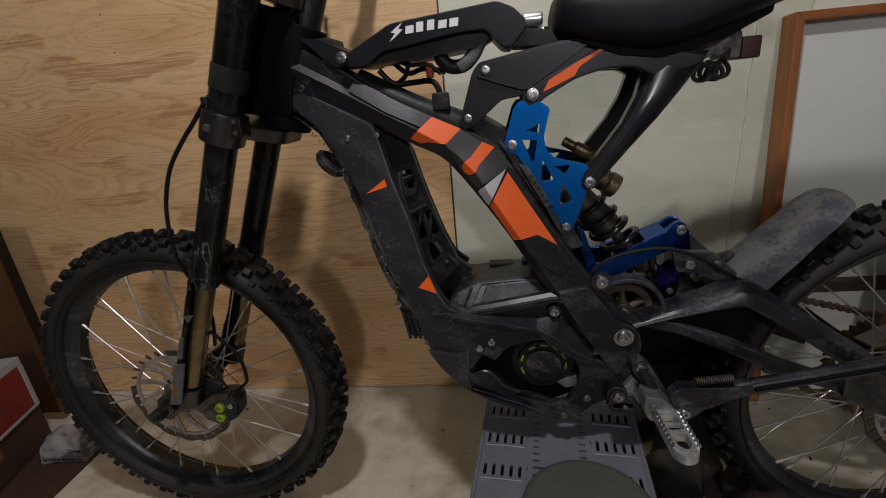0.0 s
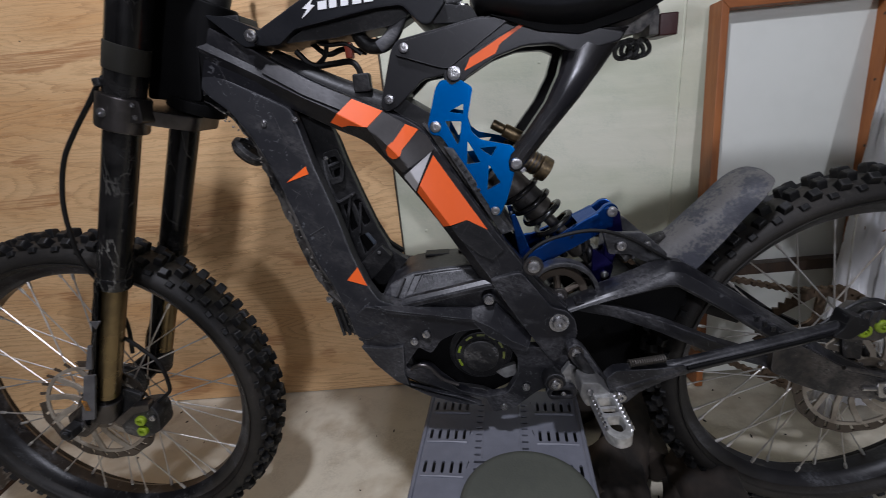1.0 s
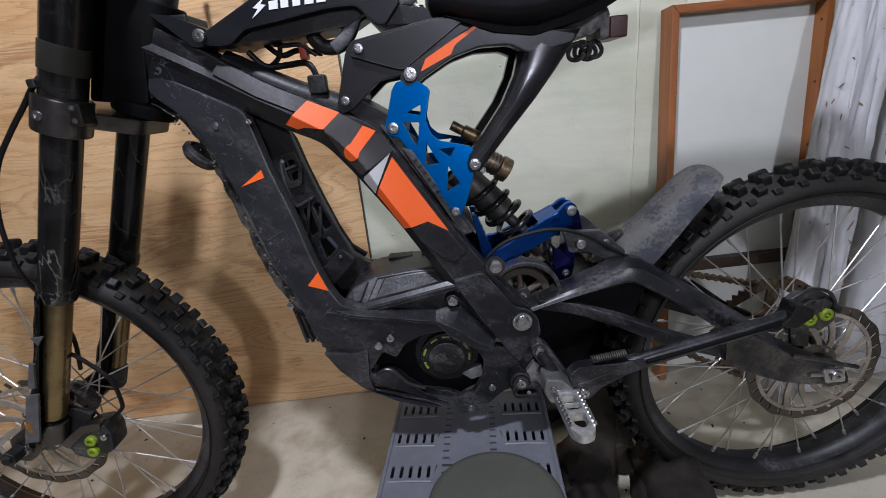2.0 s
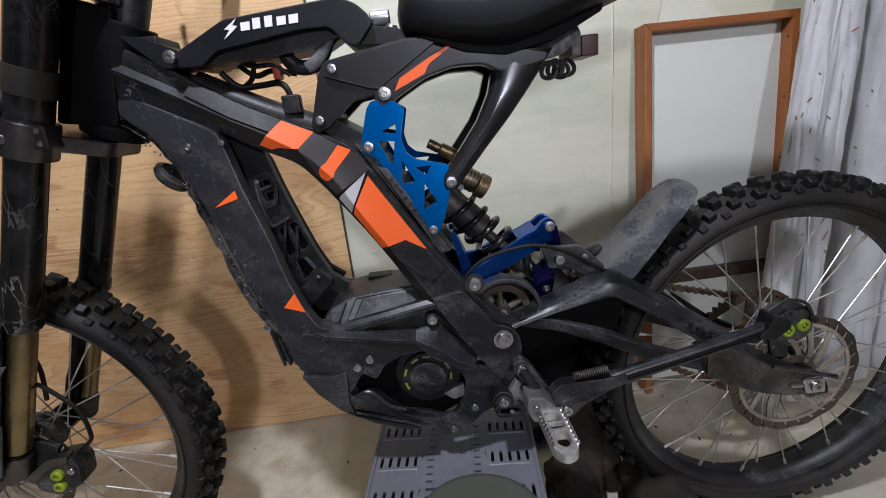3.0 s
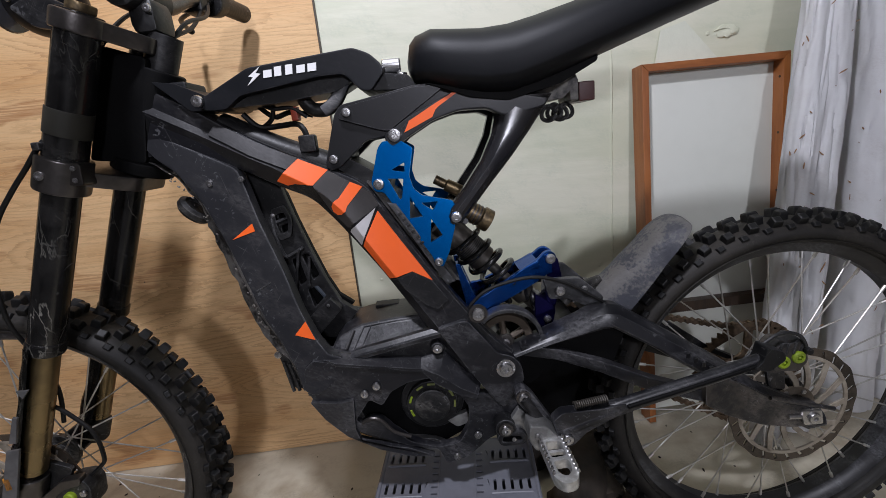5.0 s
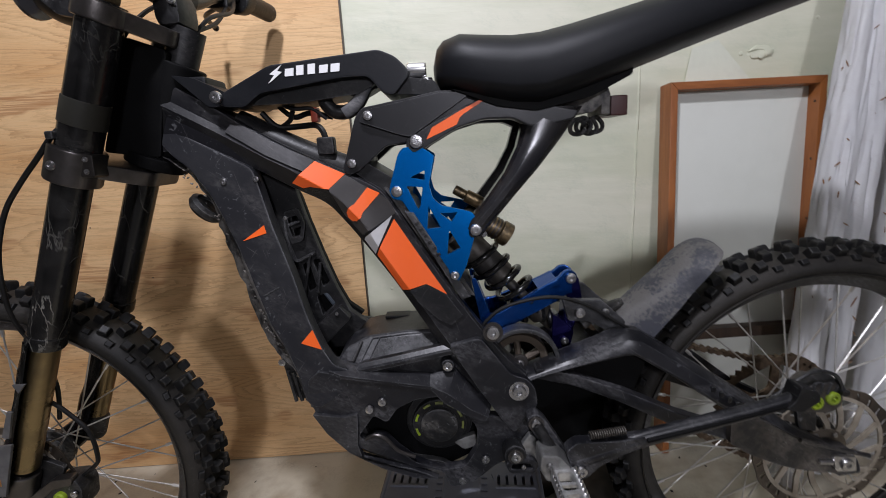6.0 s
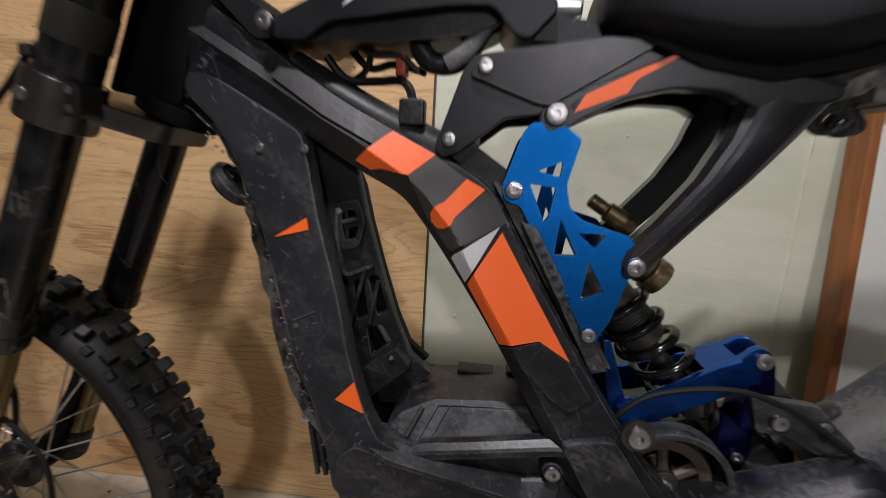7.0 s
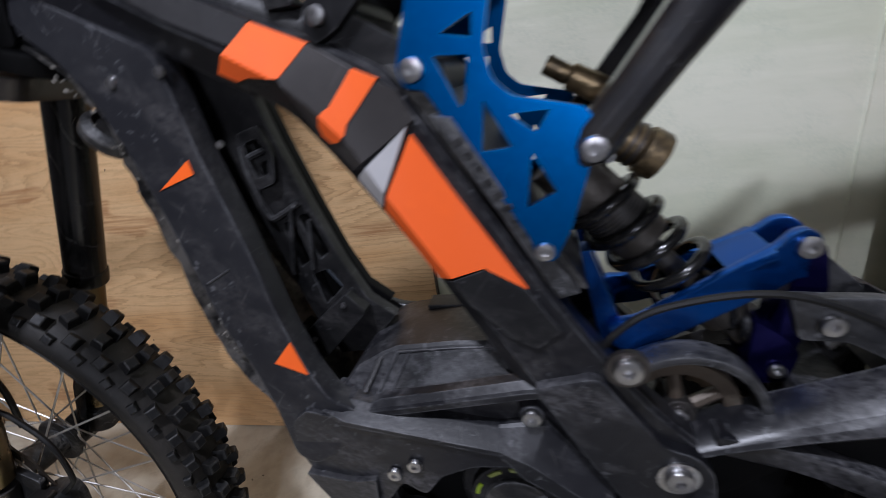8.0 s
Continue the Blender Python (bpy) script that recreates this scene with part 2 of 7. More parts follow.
M_PLY = plywood_material()
M_WALL = material("pale_green_paint", (0.60, 0.615, 0.47), 0.5, second=(0.73, 0.72, 0.585), mix=0.85, scale=1.6, fine=9, bump=0.32, bump_scale=24, stretch=(0.6, 1, 3.0), dust=0.42, dust_colour=(0.43, 0.49, 0.38))
# Tone of the unseen walls, chosen for little bounce and reflection.
M_ROOM = material("unseen_wall_tone", (0.11, 0.103, 0.10), 0.8, second=(0.08, 0.076, 0.073), mix=0.7, scale=2.0, fine=14, bump=0.2, bump_scale=50)
M_FLOOR = material("worn_cream_floor", (0.63, 0.58, 0.46), 0.55, second=(0.38, 0.30, 0.20), mix=0.8, scale=3.2, fine=26, bump=0.25, bump_scale=90, sharp=(0.5, 0.72), dust=0.5, dust_colour=(0.33, 0.29, 0.22))
M_CEIL = material("unseen_ceiling_tone", (0.26, 0.255, 0.25), 0.8, scale=2)
M_FRAME = material("satin_black_frame", (0.0060, 0.0061, 0.0078), 0.30, second=(0.016, 0.016, 0.0178), mix=0.6, scale=7, fine=90, bump=0.06, bump_scale=260, sharp=(0.5, 0.75), spec=0.45, scratch=0.4, dust=0.32, wear_glint=0.6, fleck=0.3)
M_LOW = material("mud_dulled_black_frame", (0.0055, 0.0057, 0.0076), 0.37, second=(0.016, 0.0162, 0.0192), mix=0.7, scale=8, fine=90, bump=0.07, bump_scale=220, sharp=(0.48, 0.72), spec=0.45, scratch=0.5, dust=0.75, dust_colour=(0.130, 0.128, 0.134), wear_glint=0.6, fleck=0.3)
M_DOWN = material("matt_black_cover", (0.0110, 0.0113, 0.0138), 0.44, second=(0.023, 0.023, 0.0255), mix=0.5, scale=9, fine=120, bump=0.06, bump_scale=300, sharp=(0.52, 0.78), spec=0.42, scratch=0.5, dust=0.50, wear_glint=0.7, fleck=0.35)
M_GREYBLK = material("graphite_metallic", (0.011, 0.011, 0.0125), 0.34, metal=0.4, second=(0.018, 0.0175, 0.019), mix=0.3, scale=10, fine=150, bump=0.03, scratch=0.2, dust=0.08, spec=0.6, wear_glint=0.6)
M_DUST = material("dried_mud_black", (0.0075, 0.0075, 0.0078), 0.5, second=(0.030, 0.0285, 0.0265), mix=0.75, scale=11, fine=70, bump=0.4, bump_scale=170, sharp=(0.44, 0.68), spec=0.4, scratch=0.35, dust=0.85, dust_colour=(0.17, 0.16, 0.145), wear_glint=0.6, fleck=0.6)
M_MUDGREY = material("mud_smeared_plastic", (0.042, 0.044, 0.050), 0.5, second=(0.085, 0.085, 0.090), mix=0.8, scale=9, fine=50, bump=0.25, bump_scale=150, sharp=(0.42, 0.66), dust=1.0, dust_colour=(0.27, 0.26, 0.25), fleck=0.6)
M_RUBBER = material("tyre_rubber", (0.0095, 0.0086, 0.0076), 0.6, second=(0.027, 0.0235, 0.0195), mix=0.7, scale=6, fine=40, bump=0.25, bump_scale=130, spec=0.35, dust=0.3, dust_colour=(0.07, 0.062, 0.052), fleck=0.2, wear_colour=(0.10, 0.092, 0.08))
M_KNOB = material("tread_rubber", (0.0055, 0.0057, 0.0062), 0.5, second=(0.016, 0.015, 0.014), mix=0.5, scale=25, fine=90, bump=0.3, bump_scale=200, spec=0.3, dust=0.22, dust_colour=(0.10, 0.092, 0.082), wear_glint=0.45, wear_colour=(0.10, 0.094, 0.086))
M_RIM = material("black_rim", (0.005, 0.005, 0.006), 0.30, second=(0.012, 0.012, 0.013), mix=0.45, scale=9, fine=50, bump=0.1, scratch=0.4, dust=0.55, dust_colour=(0.14, 0.145, 0.155), scratch_colour=(0.2, 0.21, 0.23), fleck=0.4)
M_RIMMUD = material("muddy_rim", (0.006, 0.006, 0.008), 0.40, second=(0.022, 0.022, 0.025), mix=0.6, scale=8, fine=40, bump=0.1, sharp=(0.4, 0.62), dust=0.9, dust_colour=(0.13, 0.135, 0.145))
M_STEEL = material("worn_steel", (0.55, 0.55, 0.56), 0.28, metal=1.0, second=(0.28, 0.26, 0.24), mix=0.5, scale=60, fine=200, bump=0.1)
M_SPOKE = material("spoke_steel", (0.66, 0.65, 0.62), 0.40, metal=0.8, second=(0.42, 0.38, 0.32), mix=0.5, scale=30, fine=90, bump=0.05)
M_DISC = material("rusty_disc_steel", (0.16, 0.135, 0.105), 0.45, metal=0.4, second=(0.055, 0.040, 0.028), mix=0.85, scale=14, fine=90, bump=0.2, sharp=(0.42, 0.6), dust=0.5, dust_colour=(0.22, 0.195, 0.16))
M_CHROME = material("polished_chrome", (0.88, 0.88, 0.88), 0.24, metal=1.0, mix=0.2, bump=0.0, rough_var=0.04)
M_ALU = material("cast_aluminium", (0.42, 0.42, 0.415), 0.40, metal=0.8, second=(0.20, 0.195, 0.185), mix=0.6, scale=30, fine=120, bump=0.2, dust=0.3)
M_CLAMP = material("gunmetal_clamp", (0.12, 0.11, 0.105), 0.33, metal=0.9, second=(0.06, 0.055, 0.05), mix=0.5, scale=20, fine=120, bump=0.1, scratch=0.3)
M_FORK = fork_material()
M_BRONZE = material("bronze_stanchion", (0.23, 0.17, 0.085), 0.28, metal=0.9, second=(0.13, 0.10, 0.055), mix=0.5, scale=16, fine=80, bump=0.05)
M_BRASS = material("dirty_brass", (0.24, 0.175, 0.095), 0.42, metal=0.8, second=(0.085, 0.065, 0.042), mix=0.85, scale=40, fine=160, bump=0.2, sharp=(0.40, 0.58))
M_ORANGE = material("orange_decal", (0.93, 0.135, 0.016), 0.42, second=(0.84, 0.115, 0.018), mix=0.5, scale=8, fine=80, bump=0.03, scratch=0.10)
M_SILVER = material("silver_decal", (0.50, 0.49, 0.49), 0.4, metal=0.2, scale=12, mix=0.3, bump=0.03)
M_WHITE = material("white_print", (0.82, 0.82, 0.82), 0.45, scale=20, mix=0.15, bump=0.03)
M_DECALBLK = material("grey_decal", (0.030, 0.027, 0.026), 0.38, second=(0.045, 0.040, 0.038), mix=0.4, scale=14, fine=110, bump=0.05, scratch=0.2, dust=0.12)
M_BLUE = material("blue_anodised", (0.0, 0.075, 0.25), 0.40, metal=1.0, second=(0.0, 0.056, 0.20), mix=0.5, scale=14, fine=150, bump=0.04, scratch=0.12, scratch_colour=(0.03, 0.16, 0.36), wear_glint=0.4, wear_colour=(0.03, 0.22, 0.46))
M_PURPLE = material("violet_anodised", (0.012, 0.010, 0.085), 0.22, metal=0.85, second=(0.008, 0.008, 0.05), mix=0.5, scale=18, bump=0.05)
M_SEAT = material("seat_vinyl", (0.0030, 0.0036, 0.0052), 0.5, second=(0.006, 0.0066, 0.0085), mix=0.4, scale=6, fine=160, bump=0.05, bump_scale=520, spec=0.30)
M_TANK = material("black_shell_plastic", (0.0030, 0.0036, 0.0058), 0.42, second=(0.009, 0.010, 0.013), mix=0.3, scale=10, fine=160, bump=0.04, bump_scale=500, scratch=0.10, spec=0.32, dust=0.06, wear_glint=0.35)
M_PLASTIC = material("plain_black_plastic", (0.0048, 0.0049, 0.0056), 0.45, second=(0.014, 0.0137, 0.0137), mix=0.5, scale=18, fine=90, bump=0.1, scratch=0.25, spec=0.32, dust=0.4, wear_glint=0.45, fleck=0.2)
M_CABLE = material("cable_sheath", (0.0032, 0.0032, 0.0035), 0.5, second=(0.010, 0.0095, 0.009), mix=0.4, scale=30, bump=0.05, spec=0.35)
M_WIRE = material("pale_wire_sleeve", (0.14, 0.17, 0.21), 0.45, scale=30, mix=0.4)
M_REDBROWN = material("red_plug", (0.42, 0.055, 0.02), 0.45, scale=40, mix=0.5)
M_LIME = material("lime_anodised", (0.27, 0.38, 0.02), 0.42, metal=0.25, second=(0.17, 0.23, 0.03), mix=0.6, scale=60, bump=0.1, dust=0.3)
M_LIMEDULL = material("dusty_lime_dash", (0.22, 0.25, 0.06), 0.55, second=(0.09, 0.10, 0.04), mix=0.8, scale=50, bump=0.1)
M_GREYBOX = material("grey_crate_plastic", (0.16, 0.165, 0.19), 0.45, second=(0.11, 0.115, 0.135), mix=0.6, scale=7, fine=60, bump=0.15, scratch=0.3)
M_WOOD = material("orange_stained_wood", (0.36, 0.125, 0.035), 0.42, second=(0.24, 0.075, 0.02), mix=0.8, scale=5, fine=30, bump=0.15, stretch=(6, 6, 0.8))
M_WOODH = material("orange_stained_rail", (0.36, 0.125, 0.035), 0.42, second=(0.24, 0.075, 0.02), mix=0.8, scale=5, fine=30, bump=0.15, stretch=(0.8, 6, 6))
M_DARKWOOD = material("dark_stained_wood", (0.060, 0.034, 0.019), 0.5, second=(0.030, 0.018, 0.011), mix=0.8, scale=5, fine=30, bump=0.2, stretch=(6, 6, 0.7))
M_PANEL = material("whiteboard_panel", (0.71, 0.725, 0.66), 0.42, second=(0.65, 0.665, 0.60), mix=0.6, scale=2, fine=20, bump=0.04)
M_ROLL = material("white_vinyl", (0.92, 0.925, 0.935), 0.42, second=(0.84, 0.83, 0.83), mix=0.6, scale=3, fine=24, bump=0.5, bump_scale=30, stretch=(1, 1, 0.3), dust=0.25, dust_colour=(0.55, 0.50, 0.46))
M_TEAR = material("brown_scuff", (0.30, 0.16, 0.08), 0.7, scale=40, mix=0.6)
# Rotten bark brown, deepened to carry the shade low by the rear tyre.
M_BARK = material("shade_deepened_bark", (0.034, 0.024, 0.017), 0.85, second=(0.009, 0.007, 0.0055), mix=0.9, scale=9, fine=40, bump=0.8, bump_scale=50, sharp=(0.36, 0.58))
M_SPLIT = material("split_wood_face", (0.24, 0.18, 0.11), 0.8, second=(0.11, 0.08, 0.045), mix=0.8, scale=9, fine=50, bump=0.4, bump_scale=90)
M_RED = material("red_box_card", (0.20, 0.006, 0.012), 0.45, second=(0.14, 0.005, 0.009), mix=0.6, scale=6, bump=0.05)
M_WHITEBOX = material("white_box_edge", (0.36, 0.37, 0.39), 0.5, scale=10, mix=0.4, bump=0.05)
M_BAG = material("printed_paper_bag", (0.30, 0.29, 0.275), 0.6, second=(0.05, 0.044, 0.038), mix=0.85, scale=14, fine=60, bump=0.5, bump_scale=60, sharp=(0.44, 0.58))
M_INK = material("black_ink", (0.02, 0.02, 0.02), 0.6, mix=0.2, bump=0.0)
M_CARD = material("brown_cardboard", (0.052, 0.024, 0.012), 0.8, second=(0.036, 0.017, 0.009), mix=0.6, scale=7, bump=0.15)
M_TAPE = material("brown_packing_tape", (0.16, 0.085, 0.035), 0.25, scale=12, mix=0.4)
M_LINK = material("deep_blue_anodised", (0.001, 0.066, 0.32), 0.22, metal=0.85, second=(0.002, 0.052, 0.25), mix=0.5, scale=14, fine=150, bump=0.04, scratch=0.2, dust=0.16, dust_colour=(0.16, 0.20, 0.27), spec=0.5, wear_glint=0.6, wear_colour=(0.12, 0.30, 0.56))
M_FENDER = material("mud_flecked_fender", (0.082, 0.086, 0.105), 0.5, second=(0.24, 0.23, 0.215), mix=0.75, scale=20, fine=190, bump=0.35, bump_scale=190, sharp=(0.47, 0.57), dust=0.7, dust_colour=(0.31, 0.30, 0.29))
M_GLOSS = material("gloss_black_spring", (0.004, 0.004, 0.004), 0.16, second=(0.015, 0.014, 0.013), mix=0.4, scale=30, bump=0.05, dust=0.2)
M_SHOCK = material("grimy_shock_steel", (0.10, 0.092, 0.082), 0.42, metal=0.6, second=(0.05, 0.042, 0.034), mix=0.7, scale=30, fine=140, bump=0.2)
M_CAKED = material("caked_grey_mud", (0.030, 0.029, 0.029), 0.55, second=(0.24, 0.225, 0.205), mix=0.9, scale=30, fine=140, bump=0.4, bump_scale=150, sharp=(0.40, 0.60), dust=1.0, dust_colour=(0.22, 0.21, 0.20), scratch=0.3)
M_ARMEND = material("mud_dulled_arm_end", (0.008, 0.008, 0.009), 0.45, second=(0.050, 0.042, 0.034), mix=0.8, scale=24, fine=120, bump=0.35, bump_scale=150, sharp=(0.46, 0.60), dust=0.8, dust_colour=(0.19, 0.17, 0.15), scratch=0.6, wear_glint=0.6, fleck=0.6)
M_DISCDARK = material("sooty_disc_rim", (0.075, 0.058, 0.043), 0.42, metal=0.4, second=(0.024, 0.019, 0.015), mix=0.85, scale=9, fine=60, bump=0.2, sharp=(0.42, 0.60), dust=0.5, dust_colour=(0.16, 0.13, 0.10))
M_PEG = material("bare_worn_aluminium", (0.66, 0.66, 0.65), 0.36, metal=0.75, second=(0.34, 0.33, 0.31), mix=0.6, scale=40, fine=160, bump=0.15, dust=0.25)
M_GUARDGREY = material("silver_guard_print", (0.13, 0.13, 0.135), 0.4, metal=0.2, second=(0.07, 0.07, 0.072), mix=0.6, scale=40, fine=150, bump=0.1, scratch=0.4, dust=0.3)
M_ARMS = material("dusty_disc_arms", (0.36, 0.32, 0.26), 0.5, metal=0.2, second=(0.17, 0.14, 0.105), mix=0.7, scale=26, fine=90, bump=0.2, sharp=(0.4, 0.62))
# Dark tone for the unseen floor, to cut light bounced onto the bike.
M_SLAB = material("unseen_floor_dark", (0.15, 0.145, 0.135), 0.8, second=(0.10, 0.095, 0.09), mix=0.8, scale=3, fine=30, bump=0.2, bump_scale=90)
M_SKID = material("mud_dulled_skid", (0.010, 0.0102, 0.0125), 0.45, second=(0.026, 0.026, 0.029), mix=0.8, scale=12, fine=90, bump=0.25, bump_scale=180, sharp=(0.44, 0.64), dust=0.5, dust_colour=(0.17, 0.165, 0.165), scratch=0.5, wear_glint=0.7, fleck=0.5)
M_STRUT = material("blue_black_strut", (0.010, 0.010, 0.0125), 0.24, metal=0.25, second=(0.022, 0.019, 0.017), mix=0.6, scale=10, fine=150, bump=0.02, scratch=0.25, spec=0.75, dust=0.12, wear_glint=0.5, fleck=0.2)
# Grey for the painted facet sheen; the bare metal clip shares it.
M_STRIP = material("facet_sheen_and_clip_grey", (0.030, 0.029, 0.030), 0.36, metal=0.4, second=(0.016, 0.0155, 0.0165), mix=0.6, scale=9, fine=120, bump=0.05, scratch=0.4, dust=0.2)
# Near-black that puts the shade of recesses into the parts' own colour.
M_INNER = material("recess_shade_black", (0.0016, 0.0016, 0.0018), 0.6, second=(0.004, 0.004, 0.004), mix=0.4, scale=20, bump=0.1, spec=0.12)
M_CHAIN = material("rusty_chain", (0.13, 0.088, 0.055), 0.6, metal=0.4, second=(0.06, 0.040, 0.024), mix=0.8, scale=60, fine=200, bump=0.3)
M_PAPER = material("thin_plastic_film", (0.70, 0.72, 0.60), 0.12, scale=6, mix=0.2, bump=0.1)
M_CAST = material("gritty_cast_strip", (0.014, 0.0145, 0.016), 0.45, second=(0.040, 0.040, 0.042), mix=0.8, scale=40, fine=160, bump=0.35, bump_scale=240, sharp=(0.42, 0.62), dust=0.7, dust_colour=(0.15, 0.15, 0.155), wear_glint=0.7, fleck=0.6)
M_BAND = material("dull_rubber_band", (0.024, 0.023, 0.018), 0.6, second=(0.014, 0.013, 0.011), mix=0.6, scale=20, fine=120, bump=0.1, spec=0.3)
M_PAD = material("grey_green_foam", (0.074, 0.078, 0.060), 0.75, second=(0.058, 0.062, 0.050), mix=0.6, scale=9, fine=70, bump=0.2, bump_scale=260)


# ---- mesh helpers ----
def part(name, bm, mat, parent=None, label="", smooth=True, angle=38, kind=""):
    me = bpy.data.meshes.new(name)
    bmesh.ops.recalc_face_normals(bm, faces=bm.faces[:])
    bm.to_mesh(me)
    bm.free()
    me.materials.append(mat)
    if smooth:
        for p in me.polygons:
            p.use_smooth = True
        me.set_sharp_from_angle(angle=radians(angle))
    ob = new(name, me)
    ob.parent = parent
    if smooth:
        ob.modifiers.new("normals", "WEIGHTED_NORMAL").keep_sharp = True
    return tagged(ob, label=label, kind=kind)


def plate_bm(outline, y0, y1, bev=0.002, holes=(), shear=None, seg=2):
    """A plate whose outline stands in the x-z plane, from depth y0 to y1, with bevelled edges and holes right through."""
    bm = bmesh.new()
    loops = []
    for ring in (outline, *holes):
        vs = [bm.verts.new((x, 0, z)) for x, z in ring]
        loops.append(vs)
    if holes:
        es = [bm.edges.new((vs[i], vs[(i + 1) % len(vs)])) for vs in loops for i in range(len(vs))]
        bmesh.ops.triangle_fill(bm, edges=es, use_beauty=True, use_dissolve=False)
    else:
        bm.faces.new(loops[0])
    front = bm.faces[:]
    ext = bmesh.ops.extrude_face_region(bm, geom=front)
    back = [v for v in ext["geom"] if isinstance(v, bmesh.types.BMVert)]
    for v in bm.verts:
        v.co.y = y0
    for v in back:
        v.co.y = y1
    bmesh.ops.recalc_face_normals(bm, faces=bm.faces[:])
    if bev:
        rim = [e for e in bm.edges if len(e.link_faces) == 2 and e.calc_face_angle(0) > 0.9 and abs(e.verts[0].co.y - e.verts[1].co.y) < 1e-6]
        bmesh.ops.bevel(bm, geom=rim, offset=bev, segments=seg, profile=0.6, affect="EDGES", clamp_overlap=True)
    if shear:
        for v in bm.verts:
            v.co.y += shear(v.co.x, v.co.z)
    return bm


def rounded(pts, r=0.006, n=3):
    """The outline with its corners rounded."""
    out = []
    m = len(pts)
    for i in range(m):
        p, a, b = Vector(pts[i]), Vector(pts[i - 1]), Vector(pts[(i + 1) % m])
        u, w = (a - p), (b - p)
        k = min(r, u.length * 0.4, w.length * 0.4)
        s, e = p + u.normalized() * k, p + w.normalized() * k
        for j in range(n + 1):
            t = j / n
            q = s * (1 - t) ** 2 + p * 2 * t * (1 - t) + e * t * t
            out.append((q.x, q.y))
    return out


def cyl_bm(p0, p1, r0, r1=None, seg=24, bev=0.0):
    p0, p1 = Vector(p0), Vector(p1)
    d = p1 - p0
    bm = bmesh.new()
    m = Matrix.Translation((p0 + p1) / 2) @ d.to_track_quat("Z", "Y").to_matrix().to_4x4()
    bmesh.ops.create_cone(bm, cap_ends=True, segments=seg, radius1=r0, radius2=r0 if r1 is None else r1, depth=d.length, matrix=m)
    if bev:
        es = [e for e in bm.edges if e.calc_face_angle(0) > 1.0]
        bmesh.ops.bevel(bm, geom=es, offset=bev, segments=2, profile=0.5, affect="EDGES", clamp_overlap=True)
    return bm


def box_bm(x0, x1, y0, y1, z0, z1, bev=0.003):
    bm = bmesh.new()
    bmesh.ops.create_cube(bm, size=1, matrix=Matrix.Translation(((x0 + x1) / 2, (y0 + y1) / 2, (z0 + z1) / 2)) @ Matrix.Diagonal((x1 - x0, y1 - y0, z1 - z0, 1)))
    if bev:
        bmesh.ops.bevel(bm, geom=bm.edges[:], offset=bev, segments=2, profile=0.5, affect="EDGES", clamp_overlap=True)
    return bm


def smooth_path(pts, steps=6):
    pts = [Vector(p) for p in pts]
    out = []
    for i in range(len(pts) - 1):
        a, b, c, d = pts[max(i - 1, 0)], pts[i], pts[i + 1], pts[min(i + 2, len(pts) - 1)]
        for j in range(steps):
            t = j / steps
            out.append(0.5 * ((2 * b) + (c - a) * t + (2 * a - 5 * b + 4 * c - d) * t * t + (3 * b - a - 3 * c + d) * t ** 3))
    out.append(pts[-1])
    return out


def tube_bm(pts, r, seg=10, smooth=True, steps=6, flat=1.0):
    """A round (or flattened) bar swept along a curve. r may be a function of the way along (0 to 1)."""
    path = smooth_path(pts, steps) if smooth else [Vector(p) for p in pts]
    bm = bmesh.new()
    rings = []
    up = Vector((0.13, 0.97, 0.2)).normalized()
    n = len(path)
    for i, p in enumerate(path):
        d = (path[min(i + 1, n - 1)] - path[max(i - 1, 0)]).normalized()
        side = d.cross(up).normalized()
        up = side.cross(d).normalized()
        rr = r(i / (n - 1)) if callable(r) else r
        rings.append([bm.verts.new(p + rr * (side * math.cos(a) + up * math.sin(a) * flat)) for a in (2 * math.pi * k / seg for k in range(seg))])
    for a, b in zip(rings, rings[1:]):
        for k in range(seg):
            bm.faces.new((a[k], a[(k + 1) % seg], b[(k + 1) % seg], b[k]))
    bm.faces.new(rings[0])
    bm.faces.new(rings[-1][::-1])
    return bm


def lathe_bm(profile, seg=96, centre=(0, 0, 0)):
    """A closed profile of (radius, y) turned round the y axis."""
    bm = bmesh.new()
    rings = []
    for k in range(seg):
        a = 2 * math.pi * k / seg
        rings.append([bm.verts.new((centre[0] + r * math.cos(a), centre[1] + y, centre[2] + r * math.sin(a))) for r, y in profile])
    m = len(profile)
    for k in range(seg):
        a, b = rings[k], rings[(k + 1) % seg]
        for i in range(m):
            bm.faces.new((a[i], a[(i + 1) % m], b[(i + 1) % m], b[i]))
    return bm


def merge_bm(*bms):
    out = bmesh.new()
    for b in bms:
        me = bpy.data.meshes.new("tmp")
        b.to_mesh(me)
        b.free()
        out.from_mesh(me)
        bpy.data.meshes.remove(me)
    return out


